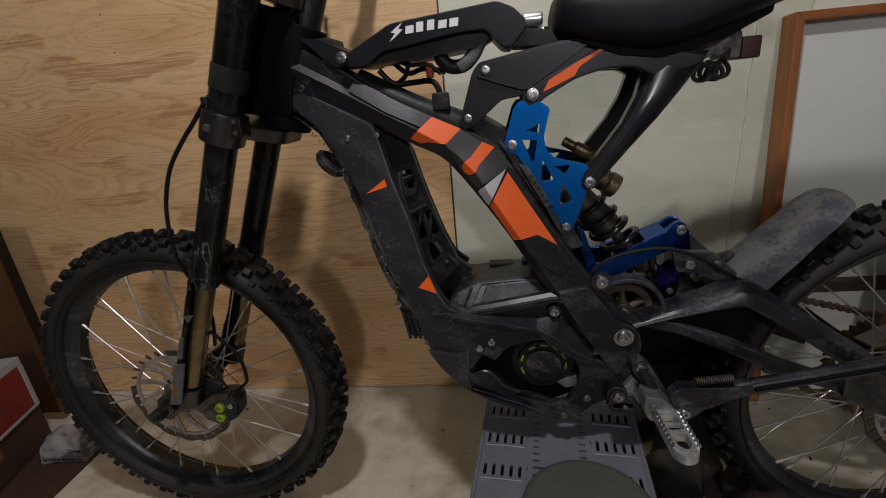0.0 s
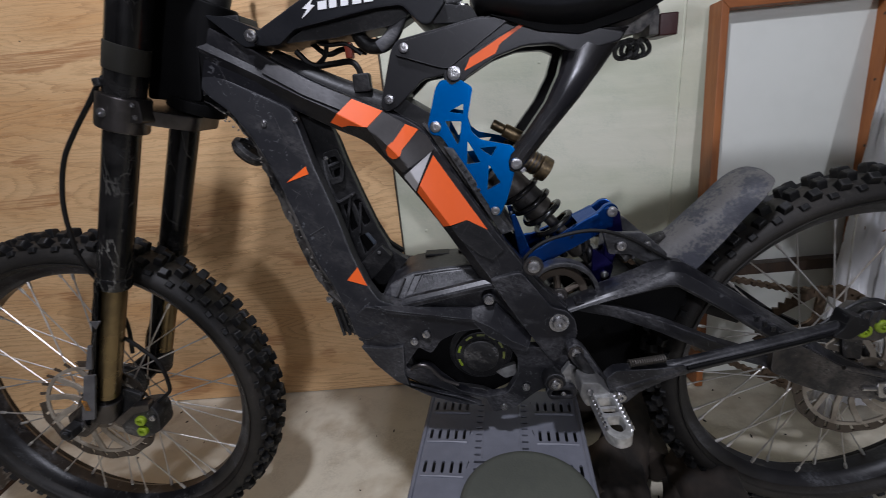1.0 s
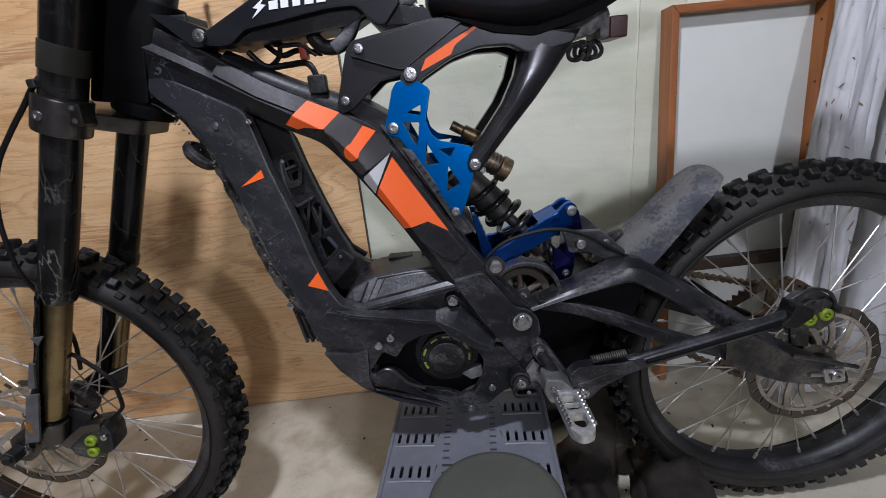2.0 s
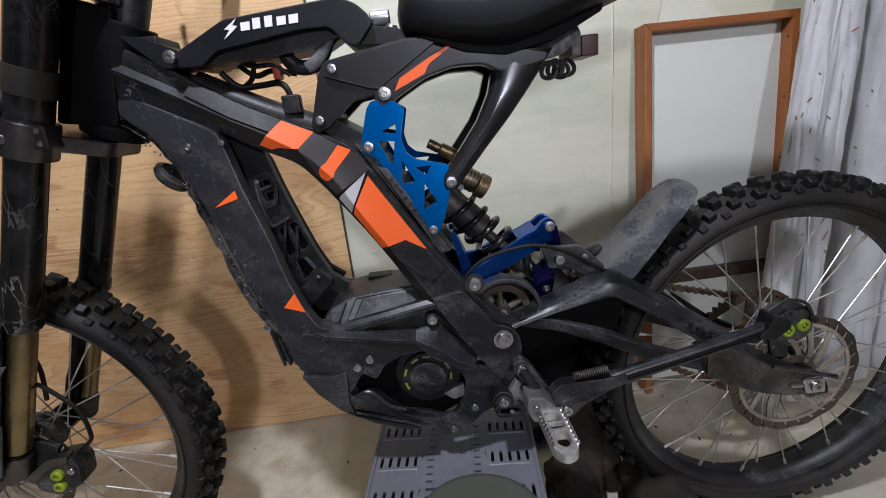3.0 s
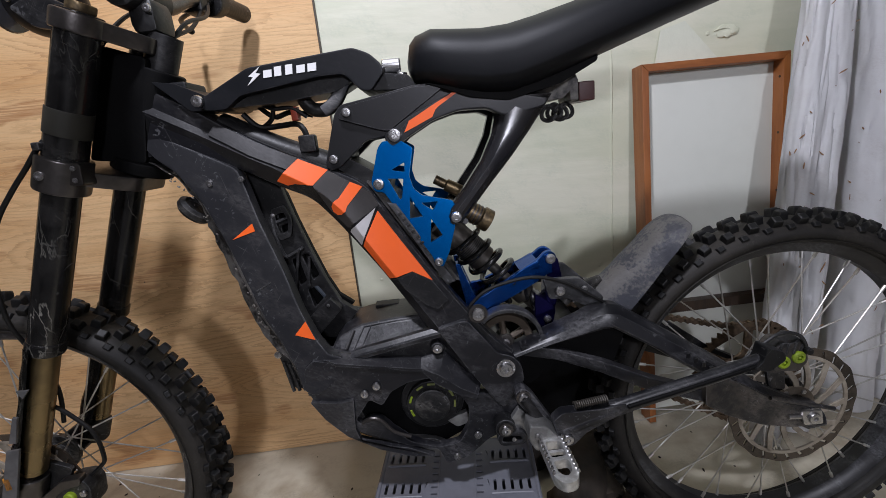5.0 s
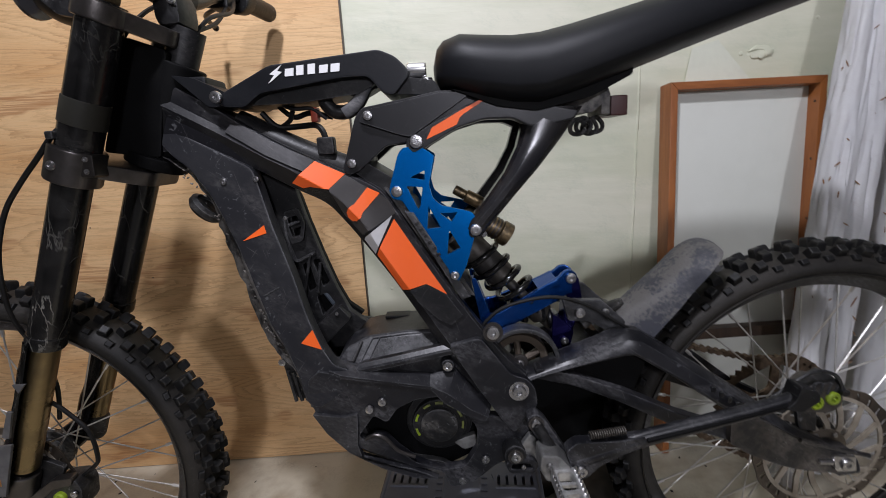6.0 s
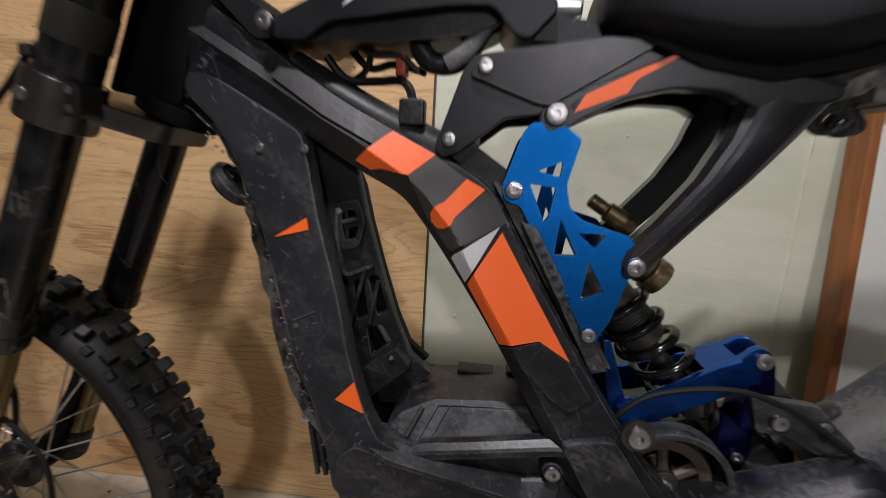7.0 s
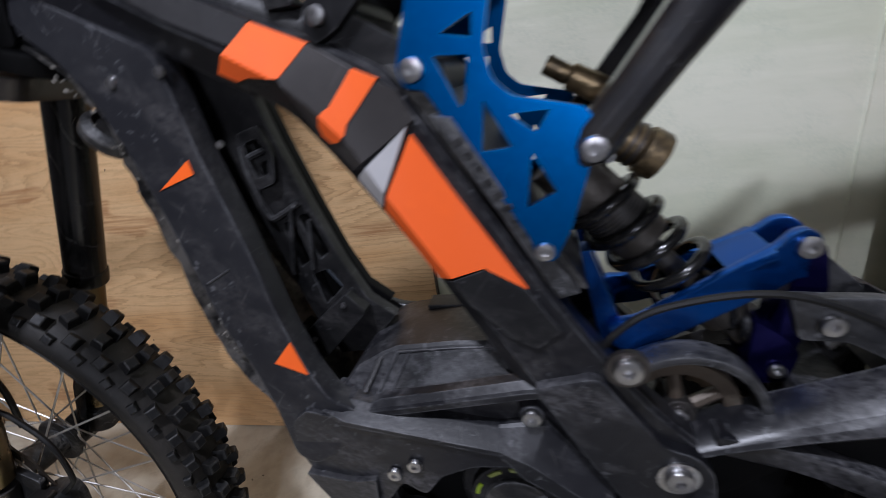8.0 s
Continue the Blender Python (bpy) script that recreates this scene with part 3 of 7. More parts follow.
def bolt_mesh():
    """A button-head screw with a hex socket, radius 1, its head towards -y."""
    bm = bmesh.new()
    prof = [(1.0, 0.0), (1.0, -0.35), (0.9, -0.55), (0.55, -0.62)]
    rings = []
    for r, y in prof:
        rings.append([bm.verts.new((r * math.cos(2 * math.pi * k / 18), y, r * math.sin(2 * math.pi * k / 18))) for k in range(18)])
    for a, b in zip(rings, rings[1:]):
        for k in range(18):
            bm.faces.new((a[k], a[(k + 1) % 18], b[(k + 1) % 18], b[k]))
    sock = [bm.verts.new((0.42 * math.cos(2 * math.pi * (k // 3) / 6), -0.62, 0.42 * math.sin(2 * math.pi * (k // 3) / 6))) for k in range(0, 18, 3)]
    deep = [bm.verts.new((v.co.x, -0.2, v.co.z)) for v in sock]
    top = rings[-1]
    for k in range(18):
        s0, s1 = sock[((k + 1) // 3) % 6], sock[((k + 2) // 3) % 6]
        if s0 is s1:
            bm.faces.new((top[k], top[(k + 1) % 18], s0))
        else:
            bm.faces.new((top[k], top[(k + 1) % 18], s1, s0))
    for k in range(6):
        bm.faces.new((sock[k], sock[(k + 1) % 6], deep[(k + 1) % 6], deep[k]))
    bm.faces.new(deep)
    bmesh.ops.recalc_face_normals(bm, faces=bm.faces[:])
    me = bpy.data.meshes.new("bolt")
    bm.to_mesh(me)
    bm.free()
    me.materials.append(M_STEEL)
    for p in me.polygons:
        p.use_smooth = True
    me.set_sharp_from_angle(angle=radians(40))
    return me


BOLT = bolt_mesh()


def bolt(x, y, z, r, parent, washer=False):
    ob = new("bolt", BOLT)
    ob.location, ob.scale, ob.parent = (x, y, z), (r, r, r), parent
    ob.rotation_euler = (0, random.random() * 6, 0)
    if washer:
        part("washer", cyl_bm((x, y + 0.003, z), (x, y - 0.001, z), r * 1.45, seg=24), M_STEEL if r > 0.0096 else M_CLAMP, parent)
    return ob


# ---- setting ----
def structure(name, bm, mat, label, category):
    return tagged(part(name, bm, mat), label, category, kind="structure")


structure("floor", box_bm(-2.4, 2.8, -0.78, 0.60, -0.12, 0.0, 0), M_FLOOR, "worn cream painted concrete floor with brown stains", "floor")
# Floor out of view, made dark so the bike's blacks stay black.
structure("floor_slab", box_bm(-2.4, 2.8, -5.6, -0.78, -0.12, -0.002, 0), M_SLAB, "unseen dark floor added to keep reflections on the bike low", "floor")
wall_north = structure("wall_north", box_bm(-2.4, 2.8, 0.418, 0.60, 0.0, 2.5, 0), M_WALL, "pale green painted plywood wall with filled screw holes", "wall")
# Walls and ceiling out of view, added to close the room and govern fill.
structure("wall_south", box_bm(-2.4, 2.8, -5.72, -5.6, 0.0, 2.5, 0), M_ROOM, "unseen plain wall closing the garage, toned to limit bounced light", "wall")
structure("wall_west", box_bm(-2.5, -2.4, -5.6, 0.60, 0.0, 2.5, 0), M_ROOM, "unseen plain wall closing the garage, toned to limit bounced light", "wall")
structure("wall_east", box_bm(2.8, 2.9, -5.6, 0.60, 0.0, 2.5, 0), M_ROOM, "unseen plain wall closing the garage, toned to limit bounced light", "wall")
structure("ceiling", box_bm(-2.5, 2.9, -5.72, 0.60, 2.5, 2.6, 0), M_CEIL, "unseen plain ceiling closing the garage, toned to limit bounced light", "ceiling")

# ragged joint between two wall sheets, and the painted-over screw dimples
bm = bmesh.new()
rng = random.Random(4)
zs = [i * 0.012 for i in range(150)]
rows = []
for z in zs:
    w = 0.0022 + 0.0022 * rng.random()
    x = 1.192 + 0.0005 * math.sin(z * 31)
    rows.append([bm.verts.new((x - w, 0.4185, z)), bm.verts.new((x, 0.4155 - 0.0012 * rng.random(), z)), bm.verts.new((x + w, 0.4185, z))])
for a, b in zip(rows, rows[1:]):
    for k in (0, 1):
        bm.faces.new((a[k], a[k + 1], b[k + 1], b[k]))
part("joint_filler", bm, M_WALL, wall_north, "ragged filled joint")
for i in range(26):
    x, z = rng.uniform(0.56, 1.75), rng.uniform(0.25, 1.35)
    r = rng.uniform(0.003, 0.0055)
    bm = bmesh.new()
    bmesh.ops.create_uvsphere(bm, u_segments=10, v_segments=6, radius=r, matrix=Matrix.Translation((x, 0.4178, z)) @ Matrix.Diagonal((1, 0.28, 0.9, 1)))
    part("screw_dimple", bm, M_WALL, wall_north)
bm = bmesh.new()
bmesh.ops.create_icosphere(bm, subdivisions=3, radius=0.032, matrix=Matrix.Translation((1.477, 0.418, 0.972)) @ Matrix.Diagonal((1, 0.16, 0.5, 1)))
for v in bm.verts:
    v.co += 0.012 * noise.noise(v.co * 85) * Vector((1, 0.5, 1))
part("filler_patch", bm, M_WALL, wall_north, "lumpy dab of filler")

# ---- plywood sheet against the wall ----
ply = tagged(part("plywood_sheet", box_bm(-1.10, 0.512, 0.400, 0.416, 0.002, 1.95, 0.0012), M_PLY, angle=30),
             "bare fir plywood sheet standing against the wall", "plywood")
# Shadow gap beside the sheet, drawn as a dark strip.
part("cut_edge", box_bm(0.512, 0.5145, 0.4005, 0.4155, 0.002, 1.95, 0.0005), M_DARKWOOD, ply, "dark strip standing in for the shadow gap at the sheet's edge")
for i in range(9):
    x, z = rng.uniform(-0.3, 0.48), rng.uniform(0.1, 1.1)
    part("nail_hole", cyl_bm((x, 0.4005, z), (x, 0.3992, z), 0.0016, seg=10), M_DARKWOOD, ply)

# ---- framed white panel leaning on the wall ----
panel_frame = tagged(new("framed_panel"), "orange-stained wooden frame with white panels, leaning on the wall", "frame")
panel_frame.matrix_world = pose(1.238, 0.346, 0.003, -4, 0, 0)
W, H, FW, FD = 0.360, 0.905, 0.0165, 0.048
part("stile", plate_bm([(0, 0), (FW, 0), (FW, H - FW), (0, H)], -FD, 0, 0.002), M_WOOD, panel_frame)
part("stile", plate_bm([(W, 0), (W, H), (W - FW, H - FW), (W - FW, 0)], -FD, 0, 0.002), M_WOOD, panel_frame)
part("rail", plate_bm([(0.0007, H), (FW, H - FW - 0.0005), (W - FW, H - FW - 0.0005), (W - 0.0007, H)], -FD, 0, 0.002), M_WOODH, panel_frame)
part("rail", plate_bm([(FW, 0.296), (W - FW, 0.296), (W - FW, 0.322), (FW, 0.322)], -FD + 0.004, -0.004, 0.002), M_DARKWOOD, panel_frame, "dark-stained cross rail")
part("panel", box_bm(FW - 0.004, W - FW + 0.004, -0.016, -0.010, 0.320, H - FW + 0.004, 0), M_PANEL, panel_frame, "white panel")
part("panel", box_bm(FW - 0.004, W - FW + 0.004, -0.016, -0.010, 0.02, 0.298, 0), M_PANEL, panel_frame, "white panel")
for z in (0.85, 0.72, 0.58, 0.45):
    part("peg_hole", cyl_bm((W - FW - 0.0008, -0.036, z), (W - FW + 0.002, -0.036, z), 0.003, seg=12), M_DARKWOOD, panel_frame)

# thin film tucked behind the frame
bm = plate_bm([(0, 0), (0.175, -0.01), (0.075, 0.098), (0.015, 0.082)], 0, 0.0008, 0)
film = tagged(part("plastic_film", bm, M_PAPER), "torn thin plastic film tucked behind the wooden frame", "film")
film.matrix_world = pose(1.295, 0.410, 0.905, -2, 0, 0)

# ---- rolled white vinyl standing by the wall ----
def vinyl_roll(x, y, r, h, lean, tilt, seed, label):
    g = random.Random(seed)
    root = tagged(new("vinyl_roll"), label, "roll", "rolls against the wall")
    root.matrix_world = pose(x, y, 0.004, -lean, tilt, 0)
    bm = bmesh.new()
    n, m = 72, 90
    rings = []
    for j in range(m + 1):
        z = h * j / m
        ring = []
        for k in range(n):
            a = 2.25 * math.pi * k / n
            fold = abs(noise.noise(Vector((a * 1.6 + seed, z * 7.0, seed * 0.7))))
            rr = r * (1.0 - 0.10 * k / n) + 0.005 * noise.noise(Vector((math.cos(a) * 2 + seed, math.sin(a) * 2, z * 3.2))) + 0.0024 * noise.noise(Vector((a * 3, seed, z * 16))) - 0.004 * max(0.0, 1 - fold * 7)
            a2 = a + 2.2 + 0.05 * math.sin(z * 5 + seed)
            ring.append(bm.verts.new((rr * math.cos(a2), rr * math.sin(a2), z)))
        rings.append(ring)
    for a, b in zip(rings, rings[1:]):
        for k in range(n - 1):
            bm.faces.new((a[k], a[k + 1], b[k + 1], b[k]))
    bmesh.ops.solidify(bm, geom=bm.faces[:], thickness=0.0018)
    part("sheet", bm, M_ROLL, root)
    part("core", cyl_bm((0, 0, 0.002), (0, 0, h - 0.01), r * 0.55, seg=20), M_CARD, root, "cardboard core")
    for _ in range(16):
        a, z = g.uniform(-2.9, -0.9), g.uniform(0.25, 1.05)
        s = g.uniform(0.0008, 0.0022)
        bm = bmesh.new()
        bmesh.ops.create_icosphere(bm, subdivisions=2, radius=s, matrix=Matrix.Translation(((r + 0.001) * math.cos(a), (r + 0.001) * math.sin(a), z)) @ Matrix.Rotation(g.uniform(-1.2, 1.2), 4, "Y") @ Matrix.Diagonal((0.8, 0.5, g.uniform(2, 7), 1)))
        part("scuff", bm, M_TEAR, root, "brown scuff")
    return root
vinyl_roll(1.462, 0.185, 0.033, 1.60, 7.5, 8.64, 1, "loosely rolled white vinyl standing in front of the framed panel")
vinyl_roll(1.560, 0.225, 0.040, 1.55, 5.0, 5.0, 5, "narrow loosely rolled white vinyl with scuffs, among other rolls")
vinyl_roll(1.765, 0.290, 0.062, 1.60, 1.5, 0.5, 9, "wide loosely rolled white vinyl standing at the wall")
vinyl_roll(1.905, 0.310, 0.068, 1.58, 1.5, -0.6, 13, "loosely rolled white vinyl at the end of the row")

# ---- upturned grey crate under the motor ----
crate = tagged(new("plastic_crate"), "grey slotted plastic crate, upturned on the floor beneath the bike", "crate")
crate.matrix_world = pose(0.700, -0.10, 0, 0, 0, -7)
CT = 0.245
def slot(cx, cy, w, h, n=4):
    r = min(w, h) / 2
    pts = []
    if h > w:
        for k in range(n + 1):
            a = math.pi * k / n
            pts.append((cx + r * math.cos(a), cy + h / 2 - r + r * math.sin(a)))
        for k in range(n + 1):
            a = math.pi + math.pi * k / n
            pts.append((cx + r * math.cos(a), cy - h / 2 + r + r * math.sin(a)))
    else:
        for k in range(n + 1):
            a = -math.pi / 2 + math.pi * k / n
            pts.append((cx + w / 2 - r + r * math.cos(a), cy + r * math.sin(a)))
        for k in range(n + 1):
            a = math.pi / 2 + math.pi * k / n
            pts.append((cx - w / 2 + r + r * math.cos(a), cy + r * math.sin(a)))
    return pts
holes = []
CRATE_ROWS = (0.083, 0.0135, -0.0555, -0.1245, -0.1935)
for row in CRATE_ROWS:
    for k in range(5):
        for sgn in (-1, 1):
            holes.append(slot(sgn * (0.1165 - 0.0137 * k), row, 0.0050, 0.0235))
    for sgn in (-1, 1):
        holes.append([(sgn * 0.0535, row - 0.004), (sgn * 0.0490, row + 0.012), (sgn * 0.0510, row + 0.012)][::sgn])
for k in range(9):
    for sgn in (-1, 1):
        holes.append(slot(sgn * 0.037, 0.0854 - 0.0144 * k, 0.0120, 0.0042))
for k in range(9):
    holes.append(slot(0.0, -0.0444 - 0.0144 * k, 0.085, 0.0046))
CW, CF, CB = 0.131, -0.245, 0.125
top = plate_bm([(-CW, CF), (CW, CF), (CW, CB), (-CW, CB)], 0, 0.004, 0, holes)
for v in top.verts:
    x, z, y = v.co.x, v.co.z, v.co.y
    v.co = (x, z, CT - y - (0.005 if abs(x) < 0.030 and z > -0.036 else 0.0))
part("top", top, M_GREYBOX, crate, smooth=False)
for z in CRATE_ROWS:
    for sgn in (-1, 1):
        part("rib", tube_bm([(sgn * 0.056, z - 0.0185, CT), (sgn * 0.090, z - 0.0185, CT + 0.0008), (sgn * 0.121, z - 0.0185, CT)], 0.0024, 8, False), M_GREYBOX, crate)
for sgn in (-1, 1):
    part("rib", tube_bm([(sgn * 0.030, 0.122, CT - 0.002), (sgn * 0.030, -0.036, CT - 0.002)], 0.0028, 8, False), M_GREYBOX, crate)
    part("rim", tube_bm([(sgn * (CW - 0.002), CF, CT - 0.001), (sgn * (CW - 0.002), CB, CT - 0.001)], 0.0040, 8, False), M_GREYBOX, crate)
def wall_panel(x0, y0, x1, y1):
    d = Vector((x1 - x0, y1 - y0, 0))
    nrm = Vector((d.y, -d.x, 0)).normalized()
    bm = bmesh.new()
    flare = 0.018
    a, b = Vector((x0, y0, CT + 0.0005)), Vector((x1, y1, CT + 0.0005))
    c, e = b + nrm * flare + d.normalized() * flare, a + nrm * flare - d.normalized() * flare
    c.z = e.z = 0.0
    vs = [bm.verts.new(p) for p in (a, b, c, e)]
    bm.faces.new(vs)
    bmesh.ops.solidify(bm, geom=bm.faces[:], thickness=0.004)
    return bm
for x0, y0, x1, y1 in ((-CW, CF, CW, CF), (CW, CF, CW, CB), (CW, CB, -CW, CB), (-CW, CB, -CW, CF)):
    part("side", wall_panel(x0, y0, x1, y1), M_GREYBOX, crate)

# ---- round pad on the crate ----
pad = tagged(part("round_pad", lathe_bm([(0.0005, 0.0), (0.086, 0.0), (0.0925, 0.003), (0.093, 0.007), (0.088, 0.0115), (0.080, 0.0135), (0.074, 0.0120), (0.068, 0.0140), (0.0005, 0.0165)], 72), M_PAD, angle=60),
             "dull grey-green round pad lying on the plastic crate", "pad")
pad.matrix_world = Matrix.Translation((0.722, -0.224, CT + 0.0005)) @ Matrix.Rotation(math.pi / 2, 4, "X")

# ---- rotten firewood beside the crate ----
def log(x, y, z, length, r, yaw, seed, label, mat=M_BARK):
    bm = bmesh.new()
    n, m = 30, 26
    rings = []
    for j in range(m + 1):
        t = j / m
        ring = []
        for k in range(n):
            a = 2 * math.pi * k / n
            q = Vector((math.cos(a) * 1.7, math.sin(a) * 1.7, t * 2.2 + seed))
            rr = r * (1 + 0.22 * noise.noise(q) + 0.12 * noise.noise(q * 3.1) + 0.07 * noise.noise(q * 8))
            ring.append(bm.verts.new((length * (t - 0.5), rr * math.cos(a), r + rr * math.sin(a))))
        rings.append(ring)
    for a, b in zip(rings, rings[1:]):
        for k in range(n):
            bm.faces.new((a[k], a[(k + 1) % n], b[(k + 1) % n], b[k]))
    bm.faces.new(rings[0])
    bm.faces.new(rings[-1][::-1])
    low = min(v.co.z for v in bm.verts)
    for v in bm.verts:
        v.co.z -= low
    ob = tagged(part("firewood_log", bm, mat, angle=60), label, "log", "firewood under the bike")
    ob.matrix_world = pose(x, y, z, 0, 0, yaw)
    return ob
log(0.955, 0.04, 0, 0.30, 0.050, 62, 3, "rotten bark-covered firewood log on the floor beside the crate")
log(1.03, 0.13, 0, 0.22, 0.036, 78, 8, "dark cracked firewood log lying behind the rear tyre")
log(0.905, -0.115, 0, 0.30, 0.050, 80, 21, "crumbling dark firewood log lying along the crate")
log(1.00, -0.13, 0, 0.24, 0.034, 66, 27, "split dark firewood log below the foot peg")
log(1.045, -0.165, 0, 0.34, 0.056, 78, 33, "black rotten firewood log lying by the rear tyre")
log(0.93, 0.22, 0, 0.26, 0.040, 20, 15, "dark bark-covered firewood log behind the crate")
bm = plate_bm([(0, 0), (0.09, 0.006), (0.10, 0.045), (0.03, 0.06), (-0.006, 0.03)], 0, 0.012, 0.003)
chip = tagged(part("wood_chip", bm, M_SPLIT), "pale split wood chip on the floor by the rear tyre", "wood chip")
chip.matrix_world = pose(1.05, -0.02, 0.012, -90, 0, 12)

bm = bmesh.new()
g = random.Random(31)
for _ in range(70):
    s = g.uniform(0.0012, 0.0038)
    bmesh.ops.create_icosphere(bm, subdivisions=1, radius=s, matrix=Matrix.Translation((g.uniform(-0.25, 1.5), g.uniform(-0.35, 0.38), s * 0.4)) @ Matrix.Rotation(g.random() * 6, 4, "Z") @ Matrix.Diagonal((g.uniform(1, 2.4), 0.8, 0.5, 1)))
tagged(part("floor_crumbs", bm, M_BARK, angle=20), "dark crumbs of bark and dried mud strewn on the floor", "debris", kind="stuff")

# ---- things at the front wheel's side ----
# Wood browns lowered so that the colour itself holds the dim corner's shade.
M_SHADEWOOD = material("shade_darkened_wood", (0.016, 0.008, 0.004), 0.6, second=(0.010, 0.005, 0.003), mix=0.8, scale=5, fine=30, bump=0.2, stretch=(6, 6, 0.7))
M_DOORWOOD = material("shade_darkened_door_wood", (0.085, 0.034, 0.010), 0.5, second=(0.05, 0.020, 0.007), mix=0.8, scale=5, fine=30, bump=0.2, stretch=(6, 6, 0.7))
cabinet = tagged(new("wooden_cabinet"), "wooden cabinet with shade-darkened colours standing at the wall", "cabinet")
cabinet.location = (-1.045, 0.32, 0)
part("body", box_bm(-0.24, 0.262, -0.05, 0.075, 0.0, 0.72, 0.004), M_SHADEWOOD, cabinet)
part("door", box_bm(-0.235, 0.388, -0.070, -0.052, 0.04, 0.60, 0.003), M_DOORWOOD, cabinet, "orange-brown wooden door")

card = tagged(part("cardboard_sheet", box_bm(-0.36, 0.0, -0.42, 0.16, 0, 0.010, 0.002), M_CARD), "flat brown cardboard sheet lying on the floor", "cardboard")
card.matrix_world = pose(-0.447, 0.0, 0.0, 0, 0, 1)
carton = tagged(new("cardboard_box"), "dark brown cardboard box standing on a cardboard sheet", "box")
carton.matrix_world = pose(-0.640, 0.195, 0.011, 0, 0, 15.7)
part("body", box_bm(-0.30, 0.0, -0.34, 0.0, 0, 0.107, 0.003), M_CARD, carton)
part("tape", box_bm(-0.31, 0.0012, -0.20, -0.15, 0.060, 0.1082, 0.0005), M_TAPE, carton, "brown packing tape")
red_box = tagged(new("red_box"), "red and white cardboard box resting on a brown carton", "box")
red_box.matrix_world = pose(-0.631, 0.189, 0.1195, 0, 0, 15.7)
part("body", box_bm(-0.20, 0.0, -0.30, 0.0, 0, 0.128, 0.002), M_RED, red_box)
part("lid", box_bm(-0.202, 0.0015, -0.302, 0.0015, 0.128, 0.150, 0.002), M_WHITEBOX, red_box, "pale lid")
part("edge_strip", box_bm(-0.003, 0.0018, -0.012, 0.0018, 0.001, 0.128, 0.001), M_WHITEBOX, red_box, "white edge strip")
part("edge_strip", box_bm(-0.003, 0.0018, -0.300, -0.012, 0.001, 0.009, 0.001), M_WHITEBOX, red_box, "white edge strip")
part("thumb_hole", cyl_bm((-0.001, -0.120, 0.068), (0.0012, -0.120, 0.068), 0.015, seg=20), M_INK, red_box)
bm = bmesh.new()
bmesh.ops.create_cube(bm, size=1, matrix=Matrix.Translation((0, 0, 0.06)) @ Matrix.Diagonal((0.13, 0.08, 0.12, 1)))
bmesh.ops.subdivide_edges(bm, edges=bm.edges[:], cuts=9, use_grid_fill=True)
for v in bm.verts:
    q = v.co * 24
    k = 1.0 - 0.45 * (max(0, v.co.z) / 0.12) ** 2
    v.co = Vector((v.co.x * k, v.co.y * k, v.co.z)) + 0.010 * Vector((noise.noise(q), 0.7 * noise.noise(q + Vector((9, 0, 0))), 0.6 * noise.noise(q + Vector((0, 9, 0)))))
    v.co.z = max(v.co.z, 0.0)
bag = tagged(part("paper_bag", bm, M_BAG, angle=60), "crumpled white printed paper bag on cardboard by the tyre", "bag")
bag.matrix_world = pose(-0.508, 0.132, 0.011, 0, 0, 4) @ Matrix.Diagonal((0.95, 0.9, 0.62, 1))
for i, word in enumerate(("CANADA", "FIC")):
    cu = bpy.data.curves.new("lettering", "FONT")
    cu.body, cu.size, cu.extrude = word, 0.026, 0.0006
    cu.materials.append(M_INK)
    tx = new("lettering", cu)
    tx.parent = bag
    tx.matrix_local = pose(0.058, -0.0490 + 0.006 * i, 0.034 + 0.032 * i, 80, 180, 0)

# ---- lamps hanging from the ceiling ----
for place, label in ((LAMP_FAR, "bare bulb in a white holder on a short cord"), (LAMP_NEAR, "bare work bulb in a white holder on a long cord")):
    lamp = tagged(new("hanging_lamp"), label, "lamp", "garage lamps")
    lamp.location = (place[0], place[1], 2.5)
    drop = place[2] - 2.5
    part("rose", cyl_bm((0, 0, 0), (0, 0, -0.02), 0.045, 0.040, 24, 0.003), M_WHITEBOX, lamp)
    part("cord", cyl_bm((0, 0, -0.02), (0, 0, drop + 0.30), 0.0035, None, 8), M_CABLE, lamp)
    part("holder", cyl_bm((0, 0, drop + 0.30), (0, 0, drop + 0.245), 0.016, 0.022, 24, 0.003), M_WHITEBOX, lamp)

# ---- the electric dirt bike: x runs to the rear, y across, z up, front axle over x = 0 ----
bike = tagged(new("electric_dirt_bike"), "muddy black electric dirt bike with orange decals and blue suspension links", "motorcycle")
bike.matrix_world = pose(0, 0.015, 0, 0, 0, -2.06)
AZ, RX = 0.31, 1.268


def half_spar(x, z):
    return min(max(0.034 + 0.16 * (x - 0.41), 0.034), 0.086)


def half_down(x, z):
    return min(max(0.04 + 0.15 * (0.765 - z), 0.024), 0.0872)


def grown(h, k):
    cx, cz = sum(p[0] for p in h) / len(h), sum(p[1] for p in h) / len(h)
    return [(cx + (x - cx) * k, cz + (z - cz) * k) for x, z in h]


def left(f):
    return lambda x, z: -f(x, z)


def both(name, outline, t, f, mat, bev, holes=(), label="", inset=0.0):
    """The same plate on the left and the right of the bike, t thick, its outer face at the half width f."""
    a = part(name, plate_bm(outline, inset, inset + t, bev, holes, left(f)), mat, bike, label)
    b = part(name, plate_bm(outline, -inset - t, -inset, bev, holes, f), mat, bike, label)
    return a, b


